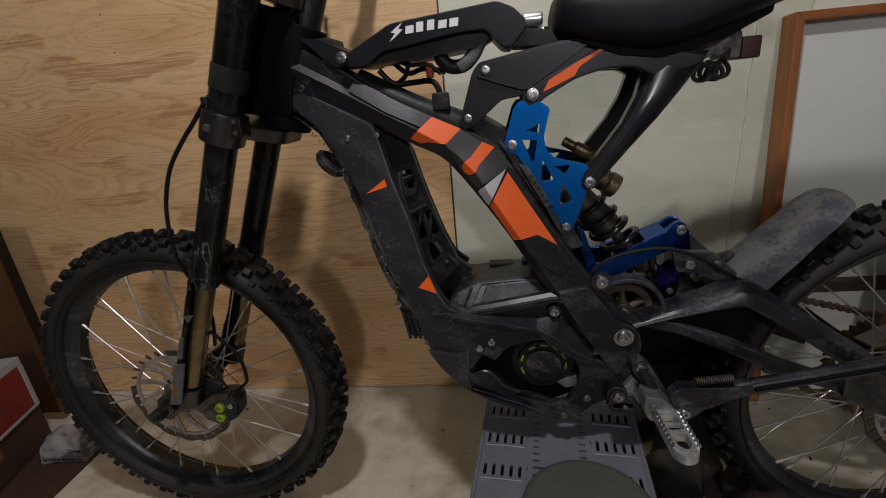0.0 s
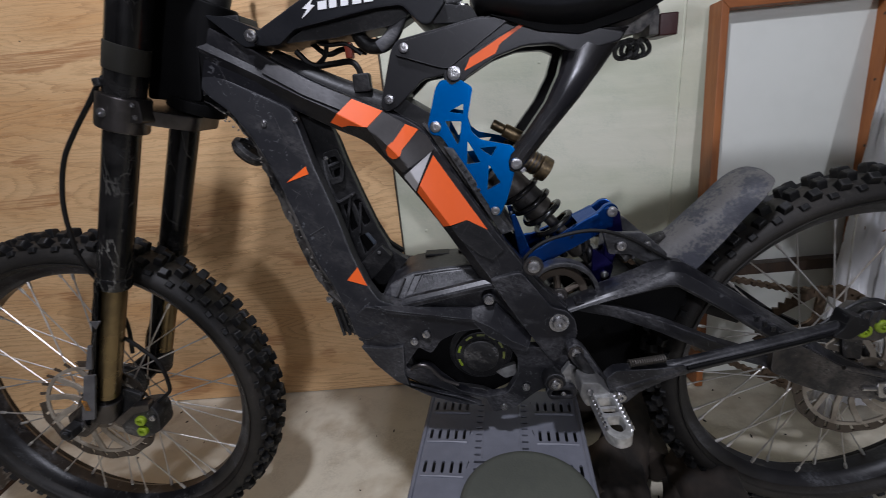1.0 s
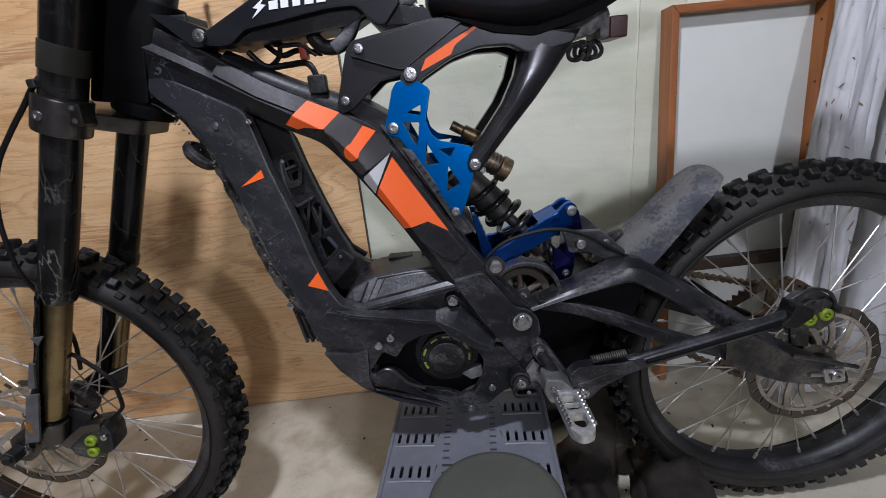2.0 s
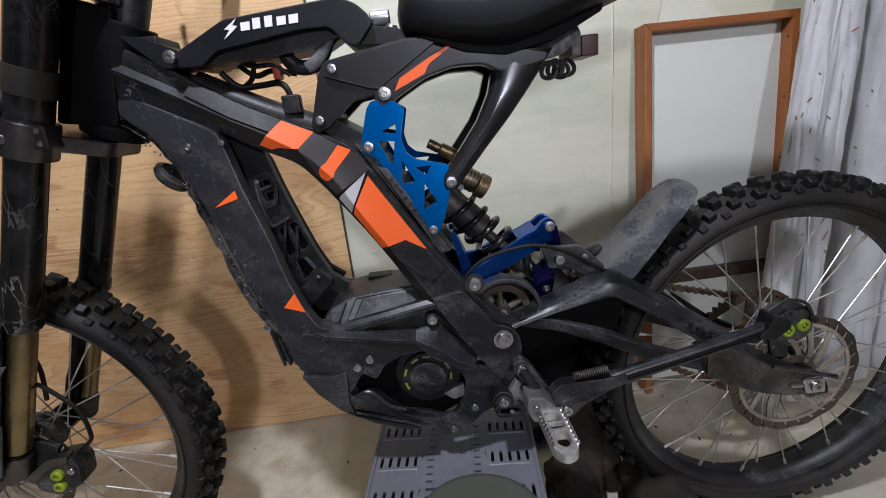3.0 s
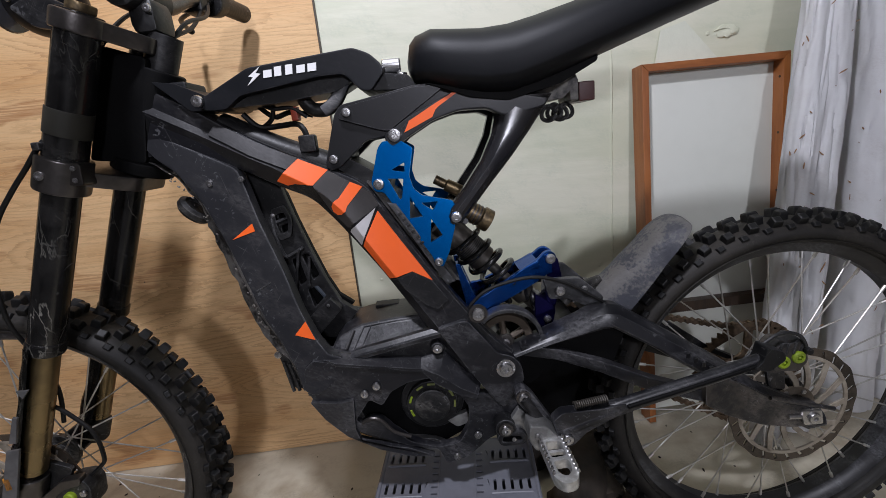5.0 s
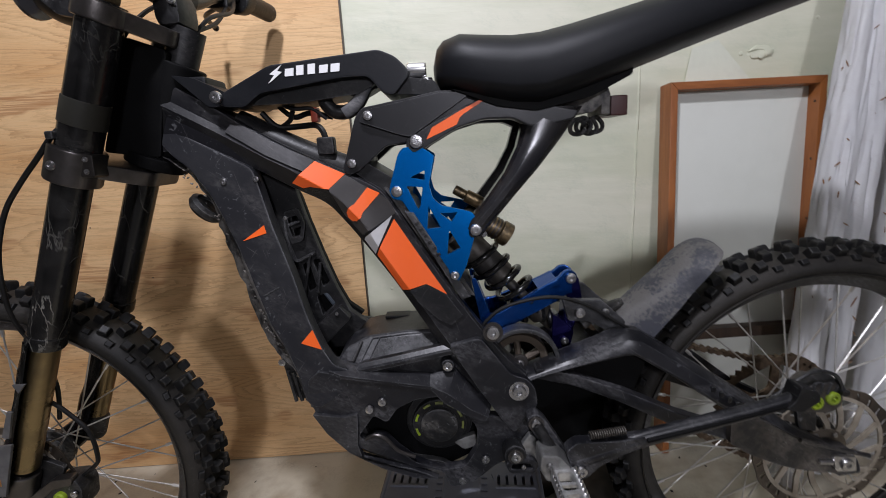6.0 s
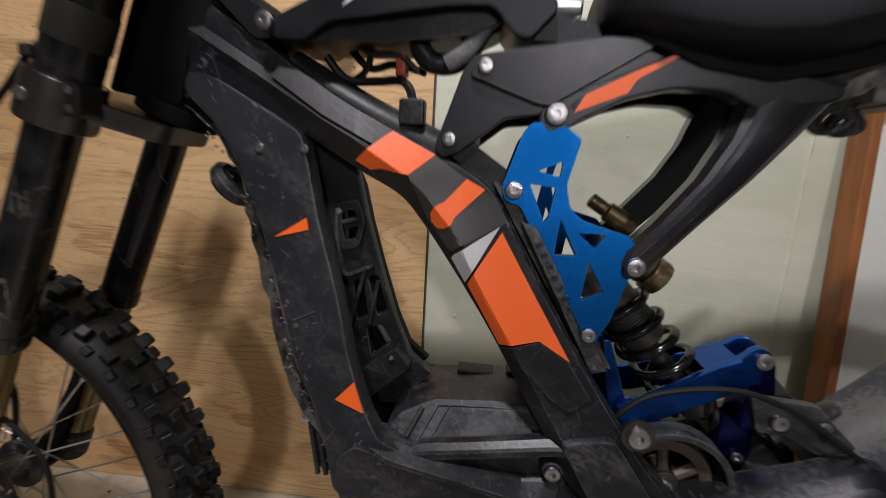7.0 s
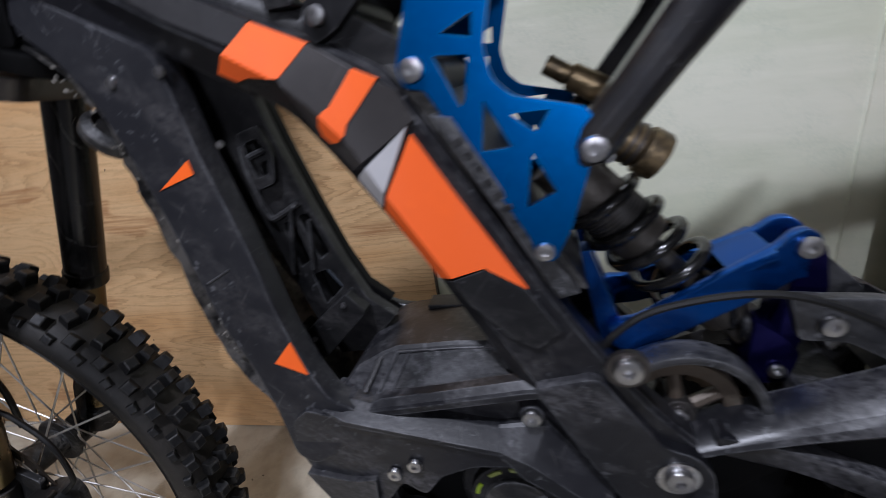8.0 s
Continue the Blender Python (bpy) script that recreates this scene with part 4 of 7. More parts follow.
def decal(name, outline, f, mat, parent, lift=0.0009, label="", cuts=0):
    """A sticker that follows the face f."""
    bm = bmesh.new()
    bm.faces.new([bm.verts.new((x, 0, z)) for x, z in outline])
    if cuts:
        bmesh.ops.triangulate(bm, faces=bm.faces[:])
        bmesh.ops.subdivide_edges(bm, edges=bm.edges[:], cuts=cuts, use_grid_fill=True)
    bmesh.ops.recalc_face_normals(bm, faces=bm.faces[:])
    ext = bmesh.ops.extrude_face_region(bm, geom=bm.faces[:])
    back = {v for v in ext["geom"] if isinstance(v, bmesh.types.BMVert)}
    for v in bm.verts:
        v.co.y = -f(v.co.x, v.co.z) + (0.0006 if v in back else -lift)
    return part(name, bm, mat, parent, label, smooth=False)


# main frame: twin spars, head cover, down tube covers, lower cradle
SPAR_TOP = smooth_path([(x, 0, z) for x, z in ((0.318, 0.915), (0.405, 0.861), (0.479, 0.815), (0.548, 0.781), (0.600, 0.757), (0.629, 0.737), (0.651, 0.701), (0.697, 0.625), (0.739, 0.562), (0.779, 0.508), (0.811, 0.475))], 5)
SPAR_LOW = smooth_path([(x, 0, z) for x, z in ((0.306, 0.851), (0.364, 0.823), (0.446, 0.779), (0.502, 0.749), (0.541, 0.7295), (0.564, 0.7065), (0.595, 0.6665), (0.633, 0.6125), (0.679, 0.538), (0.722, 0.473), (0.760, 0.424))], 5)


def crease(x):
    return 0.52 + 0.26 * min(max((x - 0.50) / 0.13, 0), 1)


def spar_inset(x, u):
    """How far the spar's outer face falls back from its crease: a tilted upper facet, a short lower one."""
    c = crease(x)
    top = 0.013 if x < 0.60 else 0.013 - 0.005 * min((x - 0.60) / 0.06, 1)
    return top * (c - u) / c if u < c else 0.010 * (u - c) / (1 - c)


def facet_bar(a_line, b_line, prof, back, face, s):
    """A bar between two edge lines of (x, z); prof lists (share of the way across, how far the face falls back), face gives the half width."""
    bm = bmesh.new()
    rows = []
    for (ax, az), (bx, bz) in zip(a_line, b_line):
        ring = []
        for u, drop in prof:
            x, z = ax + (bx - ax) * u, az + (bz - az) * u
            ring.append(bm.verts.new((x, s * (face(x, z) - drop), z)))
        for x, z in ((bx, bz), (ax, az)):
            ring.append(bm.verts.new((x, s * (face(x, z) - back), z)))
        rows.append(ring)
    n = len(rows[0])
    for a, b in zip(rows, rows[1:]):
        for k in range(n):
            bm.faces.new((a[k], a[(k + 1) % n], b[(k + 1) % n], b[k]))
    bm.faces.new(rows[0])
    bm.faces.new(rows[-1][::-1])
    return bm


def near_line(p, line):
    best = 9.0
    for a, b in zip(line, line[1:]):
        d = b - a
        t = min(max((p - a).dot(d) / d.length_squared, 0), 1)
        best = min(best, (a + d * t - p).length)
    return best


def spar_face(x, z):
    p = Vector((x, 0, z))
    a, b = near_line(p, SPAR_TOP), near_line(p, SPAR_LOW)
    return half_spar(x, z) - spar_inset(x, a / max(a + b, 1e-6))


def spar_bm(s):
    bm = bmesh.new()
    rows = []
    us = (0.0, 0.03, 0.15, 0.30, 0.45, None, 0.85, 0.97, 1.0)
    for a, b in zip(SPAR_TOP, SPAR_LOW):
        ring = []
        for u in us:
            c = crease((a.x + b.x) / 2)
            v = c if u is None else (u * c / 0.5 if u < 0.5 else c + (u - 0.5) / 0.5 * (1 - c))
            p = a.lerp(b, v)
            edge = 0.003 if u in (0.0, 1.0) else 0.0
            ring.append(bm.verts.new((p.x, s * (half_spar(p.x, p.z) - spar_inset(p.x, v) - edge), p.z)))
        for p in (b, a):
            ring.append(bm.verts.new((p.x, s * (half_spar(p.x, p.z) - 0.032), p.z)))
        rows.append(ring)
    n = len(rows[0])
    for a, b in zip(rows, rows[1:]):
        for k in range(n):
            bm.faces.new((a[k], a[(k + 1) % n], b[(k + 1) % n], b[k]))
    bm.faces.new(rows[0])
    bm.faces.new(rows[-1][::-1])
    return bm


spar_l = part("main_spar", spar_bm(-1), M_FRAME, bike, angle=14)
part("main_spar", spar_bm(1), M_FRAME, bike, angle=14)
DOWN = [(0.318, 0.8475), (0.364, 0.825), (0.445, 0.781), (0.452, 0.76), (0.466, 0.705), (0.489, 0.636), (0.508, 0.566), (0.524, 0.526),
        (0.538, 0.503), (0.560, 0.496), (0.552, 0.474), (0.534, 0.452), (0.512, 0.440), (0.496, 0.450), (0.487, 0.488), (0.473, 0.527), (0.453, 0.564), (0.433, 0.626),
        (0.416, 0.677), (0.4, 0.716), (0.383, 0.751), (0.358, 0.785), (0.336, 0.803), (0.314, 0.832)]
down_l, down_r = both("down_tube_cover", rounded(DOWN, 0.008), 0.024, half_down, M_DOWN, 0.0075)
for x, z in ((0.4055, 0.7640), (0.4500, 0.7660)):
    bolt(x, -half_down(x, z) - 0.0005, z, 0.0042, down_l)
part("seam", tube_bm([(0.447, -0.0640, 0.606), (0.470, -0.0624, 0.617)], 0.0009, 6, False), M_PLASTIC, down_l)
# scuffed front edge of the covers
EDGE = [(0.368, 0.772), (0.383, 0.751), (0.4, 0.716), (0.416, 0.677), (0.433, 0.626), (0.453, 0.564), (0.473, 0.527), (0.490, 0.484)]
for s in (-1, 1):
    part("scuffed_edge", facet_bar([(x - 0.0105 - 0.002 * noise.noise(Vector((x * 70, 3, s))), z - 0.004) for x, z in EDGE], [(x + 0.002, z) for x, z in EDGE], ((0.0, 0.019), (0.45, 0.011), (1.0, 0.004)), 0.024, half_down, s), M_CAKED, bike, "cover edge scuffed and caked with grey mud", angle=25)
# front skin between the two covers, caked with mud
skin = bmesh.new()
edge = [(0.301, 0.828), (0.327, 0.805), (0.356, 0.786), (0.383, 0.751), (0.4, 0.716), (0.416, 0.677), (0.433, 0.626), (0.453, 0.564), (0.473, 0.527), (0.502, 0.489), (0.524, 0.44), (0.56, 0.395)]
pts = smooth_path([(x, 0, z) for x, z in edge], 5)
rows = []
for i, p in enumerate(pts):
    h = half_down(p.x, p.z) - 0.004
    rows.append([skin.verts.new((p.x - 0.005 - 0.009 * min(max((0.74 - p.z) / 0.06, 0), 1) + 0.0045 * noise.noise(Vector((p.x * 40, k * 1.7, p.z * 60))), h * (k / 4 - 1), p.z - 0.004)) for k in range(9)])
for a, b in zip(rows, rows[1:]):
    for k in range(8):
        skin.faces.new((a[k], a[k + 1], b[k + 1], b[k]))
bmesh.ops.solidify(skin, geom=skin.faces[:], thickness=0.006)
part("front_skin", skin, M_CAKED, bike, "mud-caked front skin")

part("head_tube", merge_bm(cyl_bm((0.298, 0, 0.800), (0.352, 0, 0.925), 0.034, None, 32, 0.003), cyl_bm((0.293, 0, 0.790), (0.300, 0, 0.806), 0.040, None, 32, 0.002)), M_INNER, bike)
part("head_gusset", plate_bm(rounded([(0.285, 0.80), (0.318, 0.915), (0.41, 0.858), (0.47, 0.815), (0.44, 0.775), (0.36, 0.815)], 0.01), -0.030, 0.030, 0.006), M_FRAME, bike)

# battery bay seen between the covers: inner tray, ribs, slots, connector
INNER = [(0.434, 0.774), (0.480, 0.760), (0.487, 0.745), (0.498, 0.700), (0.514, 0.646), (0.532, 0.591), (0.549, 0.553), (0.573, 0.533), (0.535, 0.494), (0.508, 0.491), (0.488, 0.540), (0.449, 0.698)]
bay_holes = [rounded([(0.484, 0.632), (0.494, 0.633), (0.501, 0.594), (0.490, 0.587)], 0.003), rounded([(0.500, 0.637), (0.510, 0.639), (0.522, 0.602), (0.512, 0.594)], 0.003),
             rounded([(0.500, 0.579), (0.516, 0.584), (0.527, 0.566), (0.506, 0.547)], 0.003), rounded([(0.476, 0.706), (0.487, 0.708), (0.489, 0.699), (0.477, 0.697)], 0.002),
             rounded([(0.477, 0.686), (0.489, 0.690), (0.487, 0.679), (0.478, 0.676)], 0.002)]
bay = part("battery_bay", plate_bm(INNER, 0.004, 0.018, 0.002, bay_holes), M_PLASTIC, bike, "black slotted battery tray")
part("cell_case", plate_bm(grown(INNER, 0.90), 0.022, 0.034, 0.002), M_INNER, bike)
strap = [(0.468, 0.714), (0.490, 0.719), (0.497, 0.694), (0.492, 0.670), (0.474, 0.665), (0.468, 0.688)]
part("strap", plate_bm(rounded(strap, 0.004), -0.004, 0.005, 0.002, [rounded(grown(strap, 0.62), 0.003)]), M_PLASTIC, bay)
part("strap_bar", tube_bm([(0.474, -0.003, 0.694), (0.491, -0.003, 0.699)], 0.003, 8, False), M_PLASTIC, bay)
part("rib", tube_bm([(0.466, 0.002, 0.703), (0.467, 0.0, 0.674), (0.475, 0.0, 0.640), (0.490, 0.0, 0.642), (0.506, 0.002, 0.650)], 0.0032, 8), M_PLASTIC, bay)
part("rib", tube_bm([(0.482, 0.002, 0.582), (0.497, 0.0, 0.642), (0.502, 0.0, 0.646)], 0.0026, 8), M_PLASTIC, bay)
part("rib", tube_bm([(0.503, 0.002, 0.586), (0.507, 0.001, 0.606), (0.512, 0.001, 0.634)], 0.0026, 8), M_PLASTIC, bay)
low = part("low_plate", plate_bm(rounded([(0.486, 0.526), (0.536, 0.566), (0.552, 0.546), (0.500, 0.496)], 0.003), -0.012, 0.004, 0.002), M_PLASTIC, bay)
part("wire_loom", tube_bm([(0.503, 0.020, 0.590), (0.514, 0.018, 0.575), (0.522, 0.020, 0.560)], 0.0045, 8), M_WIRE, bay, "pale blue wire sleeve")
for x, y, z in ((0.494, -0.013, 0.519), (0.532, -0.013, 0.555), (0.505, 0.003, 0.532), (0.485, -0.046, 0.711)):
    bolt(x, y, z, 0.0030, bay)
part("far_rail", tube_bm([(0.470, 0.045, 0.740), (0.484, 0.045, 0.690), (0.499, 0.045, 0.638), (0.514, 0.045, 0.588), (0.534, 0.046, 0.544), (0.558, 0.048, 0.520), (0.600, 0.050, 0.514)], 0.007, 12), M_FRAME, bike)
part("hinge_bar", tube_bm([(0.446, -0.030, 0.764), (0.452, -0.034, 0.735), (0.463, -0.036, 0.690)], 0.0055, 10), M_PLASTIC, bike)
part("hinge_bar", tube_bm([(0.463, -0.036, 0.690), (0.486, -0.045, 0.610), (0.512, -0.055, 0.535)], 0.0045, 10), M_PLASTIC, bike)

# lower cradle, round motor window, rib and battery lid
LOWER = [(0.500, 0.484), (0.516, 0.498), (0.551, 0.488), (0.607, 0.477), (0.672, 0.465), (0.696, 0.452), (0.728, 0.425), (0.760, 0.412), (0.791, 0.417), (0.814, 0.432), (0.826, 0.413),
         (0.815, 0.385), (0.828, 0.352), (0.782, 0.342), (0.763, 0.335), (0.728, 0.306), (0.694, 0.298), (0.684, 0.326), (0.638, 0.338), (0.554, 0.378), (0.523, 0.404), (0.504, 0.438), (0.498, 0.456)]
circle = lambda cx, cz, r, n=28: [(cx + r * math.cos(2 * math.pi * k / n), cz + r * math.sin(2 * math.pi * k / n)) for k in range(n)]
window = [(0.563, 0.392), (0.588, 0.425), (0.606, 0.412), (0.622, 0.434), (0.650, 0.447), (0.688, 0.450), (0.712, 0.437), (0.736, 0.396), (0.735, 0.363), (0.716, 0.332), (0.684, 0.329), (0.644, 0.343), (0.619, 0.366), (0.602, 0.388), (0.586, 0.391), (0.573, 0.384)]
cradle_l, cradle_r = both("motor_cradle", rounded(LOWER, 0.006), 0.016, lambda x, z: 0.085, M_LOW, 0.0055, [rounded(window, 0.006)])
TUBE_FACE = [(0.530, 0.496), (0.551, 0.491), (0.607, 0.480), (0.672, 0.468), (0.696, 0.455), (0.728, 0.428), (0.752, 0.415)]
TUBE_TOP = [(0.531, 0.4985), (0.553, 0.500), (0.607, 0.4875), (0.672, 0.4770), (0.708, 0.4830), (0.735, 0.449), (0.760, 0.428)]
for s in (-1, 1):
    part("cradle_tube", facet_bar(TUBE_TOP, TUBE_FACE, ((0.0, 0.019), (0.10, 0.016), (0.92, 0.0015), (1.0, 0.0), (1.5, 0.0)), 0.040, lambda x, z: 0.0885 - 0.30 * max(0.550 - x, 0), s), M_LOW, bike, "dusty cradle tube", angle=16)
part("rib_boss", cyl_bm((0.698, -0.0765, 0.492), (0.698, -0.045, 0.492), 0.0090, 0.0135, 28, 0.002), M_LOW, bike)
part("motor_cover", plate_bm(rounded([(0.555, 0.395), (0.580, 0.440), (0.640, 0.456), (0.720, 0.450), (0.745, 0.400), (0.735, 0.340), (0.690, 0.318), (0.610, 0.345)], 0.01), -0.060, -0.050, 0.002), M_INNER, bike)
part("motor_foot", plate_bm(rounded([(0.700, 0.364), (0.734, 0.376), (0.736, 0.356), (0.716, 0.350)], 0.004), -0.070, -0.060, 0.002), M_ALU, bike)
part("pivot_block", plate_bm(rounded([(0.700, 0.528), (0.716, 0.500), (0.738, 0.462), (0.757, 0.432), (0.772, 0.408), (0.790, 0.386), (0.807, 0.412), (0.824, 0.430), (0.820, 0.458), (0.808, 0.473), (0.787, 0.480), (0.745, 0.538)], 0.008), -0.0890, -0.060, 0.005), M_LOW, bike)
def housing_bm():
    """The housing swept along x: low side wall, slanted near panel, flat lid."""
    bm = bmesh.new()
    rows = []
    for x, top, cut in ((0.538, 0.500, 0.004), (0.552, 0.5155, 0.012), (0.572, 0.5235, 0.020), (0.586, 0.5275, 0.024), (0.640, 0.5325, 0.024), (0.690, 0.5335, 0.022), (0.715, 0.518, 0.016), (0.740, 0.486, 0.004)):
        side = top - 0.030 + 0.012 * max(0.0, (0.586 - x) / 0.05)
        rows.append([bm.verts.new((x, y, z)) for y, z in ((-0.063, 0.462), (-0.0645, side - 0.003), (-0.063, side), (-0.063 + cut, top - 0.002), (-0.060 + cut, top), (0.043, top), (0.045, top - 0.003), (0.045, 0.462))])
    for a, b in zip(rows, rows[1:]):
        for k in range(8):
            bm.faces.new((a[k], a[(k + 1) % 8], b[(k + 1) % 8], b[k]))
    bm.faces.new(rows[0])
    bm.faces.new(rows[-1][::-1])
    bmesh.ops.recalc_face_normals(bm, faces=bm.faces[:])
    return bm


box = part("controller_box", housing_bm(), M_LOW, bike, "dusty black controller housing", angle=14)
def slant(x, u):
    """A point on the slanted panel: u runs from its foot to its top."""
    return Vector((x, -0.0630 + 0.0235 * u, 0.499 + 0.028 * u + 0.05 * (x - 0.59)))


for line_pts in ([slant(0.572, 0.0), slant(0.588, 0.92)], [slant(0.584, 0.05), slant(0.599, 0.92)], [slant(0.588, 0.92), slant(0.640, 0.95), slant(0.700, 0.93)], [slant(0.584, 0.05), slant(0.640, 0.08), slant(0.696, 0.20)]):
    part("panel_rim", tube_bm(line_pts, 0.0012, 8, False), M_LOW, box)
part("panel_clip", tube_bm([slant(0.561, 0.10) + Vector((0, -0.003, 0)), slant(0.573, 0.85) + Vector((0, -0.002, 0))], 0.0024, 8, False, flat=0.5), M_STRIP, box, "bare metal clip")
inset = bmesh.new()
inset_rows = [[inset.verts.new(slant(x0 + (x1 - x0) * k / 6, u) + Vector((0, -0.0008, 0.0005))) for k in range(7)] for u, x0, x1 in ((0.12, 0.588, 0.692), (0.86, 0.600, 0.676))]
for k in range(6):
    inset.faces.new((inset_rows[0][k], inset_rows[0][k + 1], inset_rows[1][k + 1], inset_rows[1][k]))
bmesh.ops.solidify(inset, geom=inset.faces[:], thickness=0.0015)
part("panel_inset", inset, M_SKID, box, "brown-dusted panel")
part("front_arm", facet_bar([(0.570, 0.4975), (0.580, 0.5015), (0.630, 0.5100), (0.690, 0.5215), (0.704, 0.5230)], [(0.566, 0.4880), (0.586, 0.4890), (0.638, 0.4985), (0.696, 0.5090), (0.708, 0.5105)], ((0.0, 0.0065), (0.35, 0.0015), (0.55, 0.0), (1.0, 0.0008)), 0.016, lambda x, z: 0.0785, -1), M_LOW, box, angle=14)
for x, z in ((0.600, 0.5335), (0.655, 0.5370)):
    part("lid_lip", box_bm(x, x + 0.040, 0.022, 0.044, z - 0.005, z, 0.0015), M_PLASTIC, box)

MC = (0.681, 0.397)
motor = part("motor", merge_bm(cyl_bm((MC[0], -0.062, MC[1]), (MC[0], 0.060, MC[1]), 0.050, None, 48, 0.004), cyl_bm((MC[0], -0.072, MC[1]), (MC[0], -0.058, MC[1]), 0.040, None, 48, 0.003)), M_PLASTIC, bike, "dusty round motor housing")
part("cap", lathe_bm([(0.027, -0.072), (0.027, -0.077), (0.025, -0.0785), (0.012, -0.0795), (0.0005, -0.079), (0.0005, -0.072)], 40, (MC[0], 0, MC[1])), M_DUST, motor)
for k, deg in enumerate((200, 160, 120, 88, 58, 28, -4)):
    a0 = radians(deg)
    seg_pts = [(MC[0] + r * math.cos(a0 + s), MC[1] + r * math.sin(a0 + s)) for r, s in ((0.0365, -0.17), (0.0365, 0), (0.0365, 0.17), (0.033, 0.17), (0.033, 0), (0.033, -0.17))]
    part("dash", plate_bm(seg_pts, -0.0735, -0.0705, 0.0006), M_LIME if k < 2 else M_LIMEDULL, motor, "lime cooling slot")
part("duct_lip", tube_bm([(0.572, -0.084, 0.386), (0.586, -0.086, 0.393), (0.602, -0.087, 0.388), (0.619, -0.087, 0.367), (0.643, -0.086, 0.3545)], 0.0028, 8), M_CLAMP, bike)

SKID = [(0.503, 0.434), (0.530, 0.428), (0.563, 0.424), (0.575, 0.385), (0.610, 0.356), (0.64, 0.342), (0.68, 0.334), (0.70, 0.322), (0.678, 0.317), (0.642, 0.324), (0.595, 0.342), (0.549, 0.371), (0.521, 0.405)]
skid_l, skid_r = both("skid_plate", rounded(SKID, 0.004), 0.010, lambda x, z: 0.072, M_DUST, 0.003)
part("skid_guard", plate_bm(rounded([(0.502, 0.434), (0.545, 0.427), (0.566, 0.431), (0.562, 0.381), (0.568, 0.356), (0.640, 0.337), (0.678, 0.318), (0.642, 0.322), (0.595, 0.340), (0.549, 0.369), (0.520, 0.402)], 0.003), -0.0905, -0.080, 0.002), M_SKID, bike, "mud-dulled skid guard")
under = bmesh.new()
rows = []
for p in smooth_path([(0.503, 0, 0.432), (0.521, 0, 0.404), (0.549, 0, 0.370), (0.595, 0, 0.341), (0.642, 0, 0.323), (0.70, 0, 0.314)], 4):
    rows.append([under.verts.new((p.x, 0.07 * (k / 3 - 1), p.z)) for k in range(7)])
for a, b in zip(rows, rows[1:]):
    for k in range(6):
        under.faces.new((a[k], a[k + 1], b[k + 1], b[k]))
bmesh.ops.solidify(under, geom=under.faces[:], thickness=0.005)
part("skid_pan", under, M_DUST, bike)
nose = part("front_bracket", plate_bm(rounded([(0.444, 0.500), (0.466, 0.520), (0.486, 0.498), (0.492, 0.450), (0.482, 0.424), (0.462, 0.428), (0.450, 0.470)], 0.004), -0.034, 0.034, 0.003), M_DUST, bike, "muddy ribbed bracket")
for k in range(3):
    part("rib", tube_bm([(0.454 + 0.008 * k, -0.037, 0.478 - 0.004 * k), (0.462 + 0.009 * k, -0.038, 0.426)], 0.0028, 8, False), M_DUST, nose)

def mud_crust(name, line, count, seed, spread, parent):
    """Dried lumps of mud strewn along a line, too small to tell apart."""
    g = random.Random(seed)
    bm = bmesh.new()
    for _ in range(count):
        i = g.randrange(len(line) - 1)
        p = line[i].lerp(line[i + 1], g.random()) + Vector((g.gauss(0, spread[0]), g.uniform(*spread[1]), g.gauss(0, spread[0])))
        s = g.uniform(0.0007, 0.0018)
        bmesh.ops.create_icosphere(bm, subdivisions=1, radius=s, matrix=Matrix.Translation(p) @ Euler((g.random() * 3, g.random() * 3, 0)).to_matrix().to_4x4() @ Matrix.Diagonal((1.6, 0.8, 0.7, 1)))
    return part(name, bm, M_CRUST, parent, "crusts of dried mud", angle=20, kind="stuff")
M_CRUST = material("dried_mud", (0.17, 0.157, 0.135), 0.9, second=(0.055, 0.050, 0.043), mix=0.8, scale=40, fine=200, bump=0.5)
SKIN = smooth_path([(0.3495, -0.036, 0.784), (0.3925, -0.046, 0.714), (0.4235, -0.058, 0.624), (0.4435, -0.066, 0.562), (0.4635, -0.070, 0.525), (0.484, -0.072, 0.482)], 6)
mud_crust("mud_crust", SKIN, 150, 5, (0.0022, (-0.002, 0.03)), bike)
mud_crust("mud_crust", smooth_path([(0.452, -0.036, 0.500), (0.470, -0.038, 0.470), (0.488, -0.060, 0.436), (0.515, -0.072, 0.400), (0.56, -0.073, 0.360)], 5), 120, 9, (0.0022, (0.0, 0.03)), bike)

# decals
decal("orange_decal", [(0.5, 0.758), (0.5335, 0.7855), (0.574, 0.7665), (0.552, 0.748), (0.526, 0.752), (0.515, 0.7505)], spar_face, M_ORANGE, spar_l, 0.0037, cuts=18)
decal("orange_decal", [(0.603, 0.7475), (0.6195, 0.7395), (0.5955, 0.7151), (0.5926, 0.7083), (0.5863, 0.7041), (0.580, 0.7037), (0.5743, 0.7091), (0.5733, 0.7162), (0.5769, 0.7222), (0.5814, 0.7254), (0.5848, 0.7268)], spar_face, M_ORANGE, spar_l, 0.0041, cuts=18)
decal("grey_decal", [(0.552, 0.7475), (0.574, 0.7660), (0.602, 0.7480), (0.631, 0.7310), (0.640, 0.7130), (0.592, 0.6845), (0.570, 0.7115)], spar_face, M_DECALBLK, spar_l, 0.0033, cuts=18)
decal("silver_decal", [(0.6345, 0.7095), (0.596, 0.6815), (0.594, 0.6780), (0.6075, 0.6575), (0.6125, 0.6675)], spar_face, M_SILVER, spar_l, 0.0036, cuts=18)
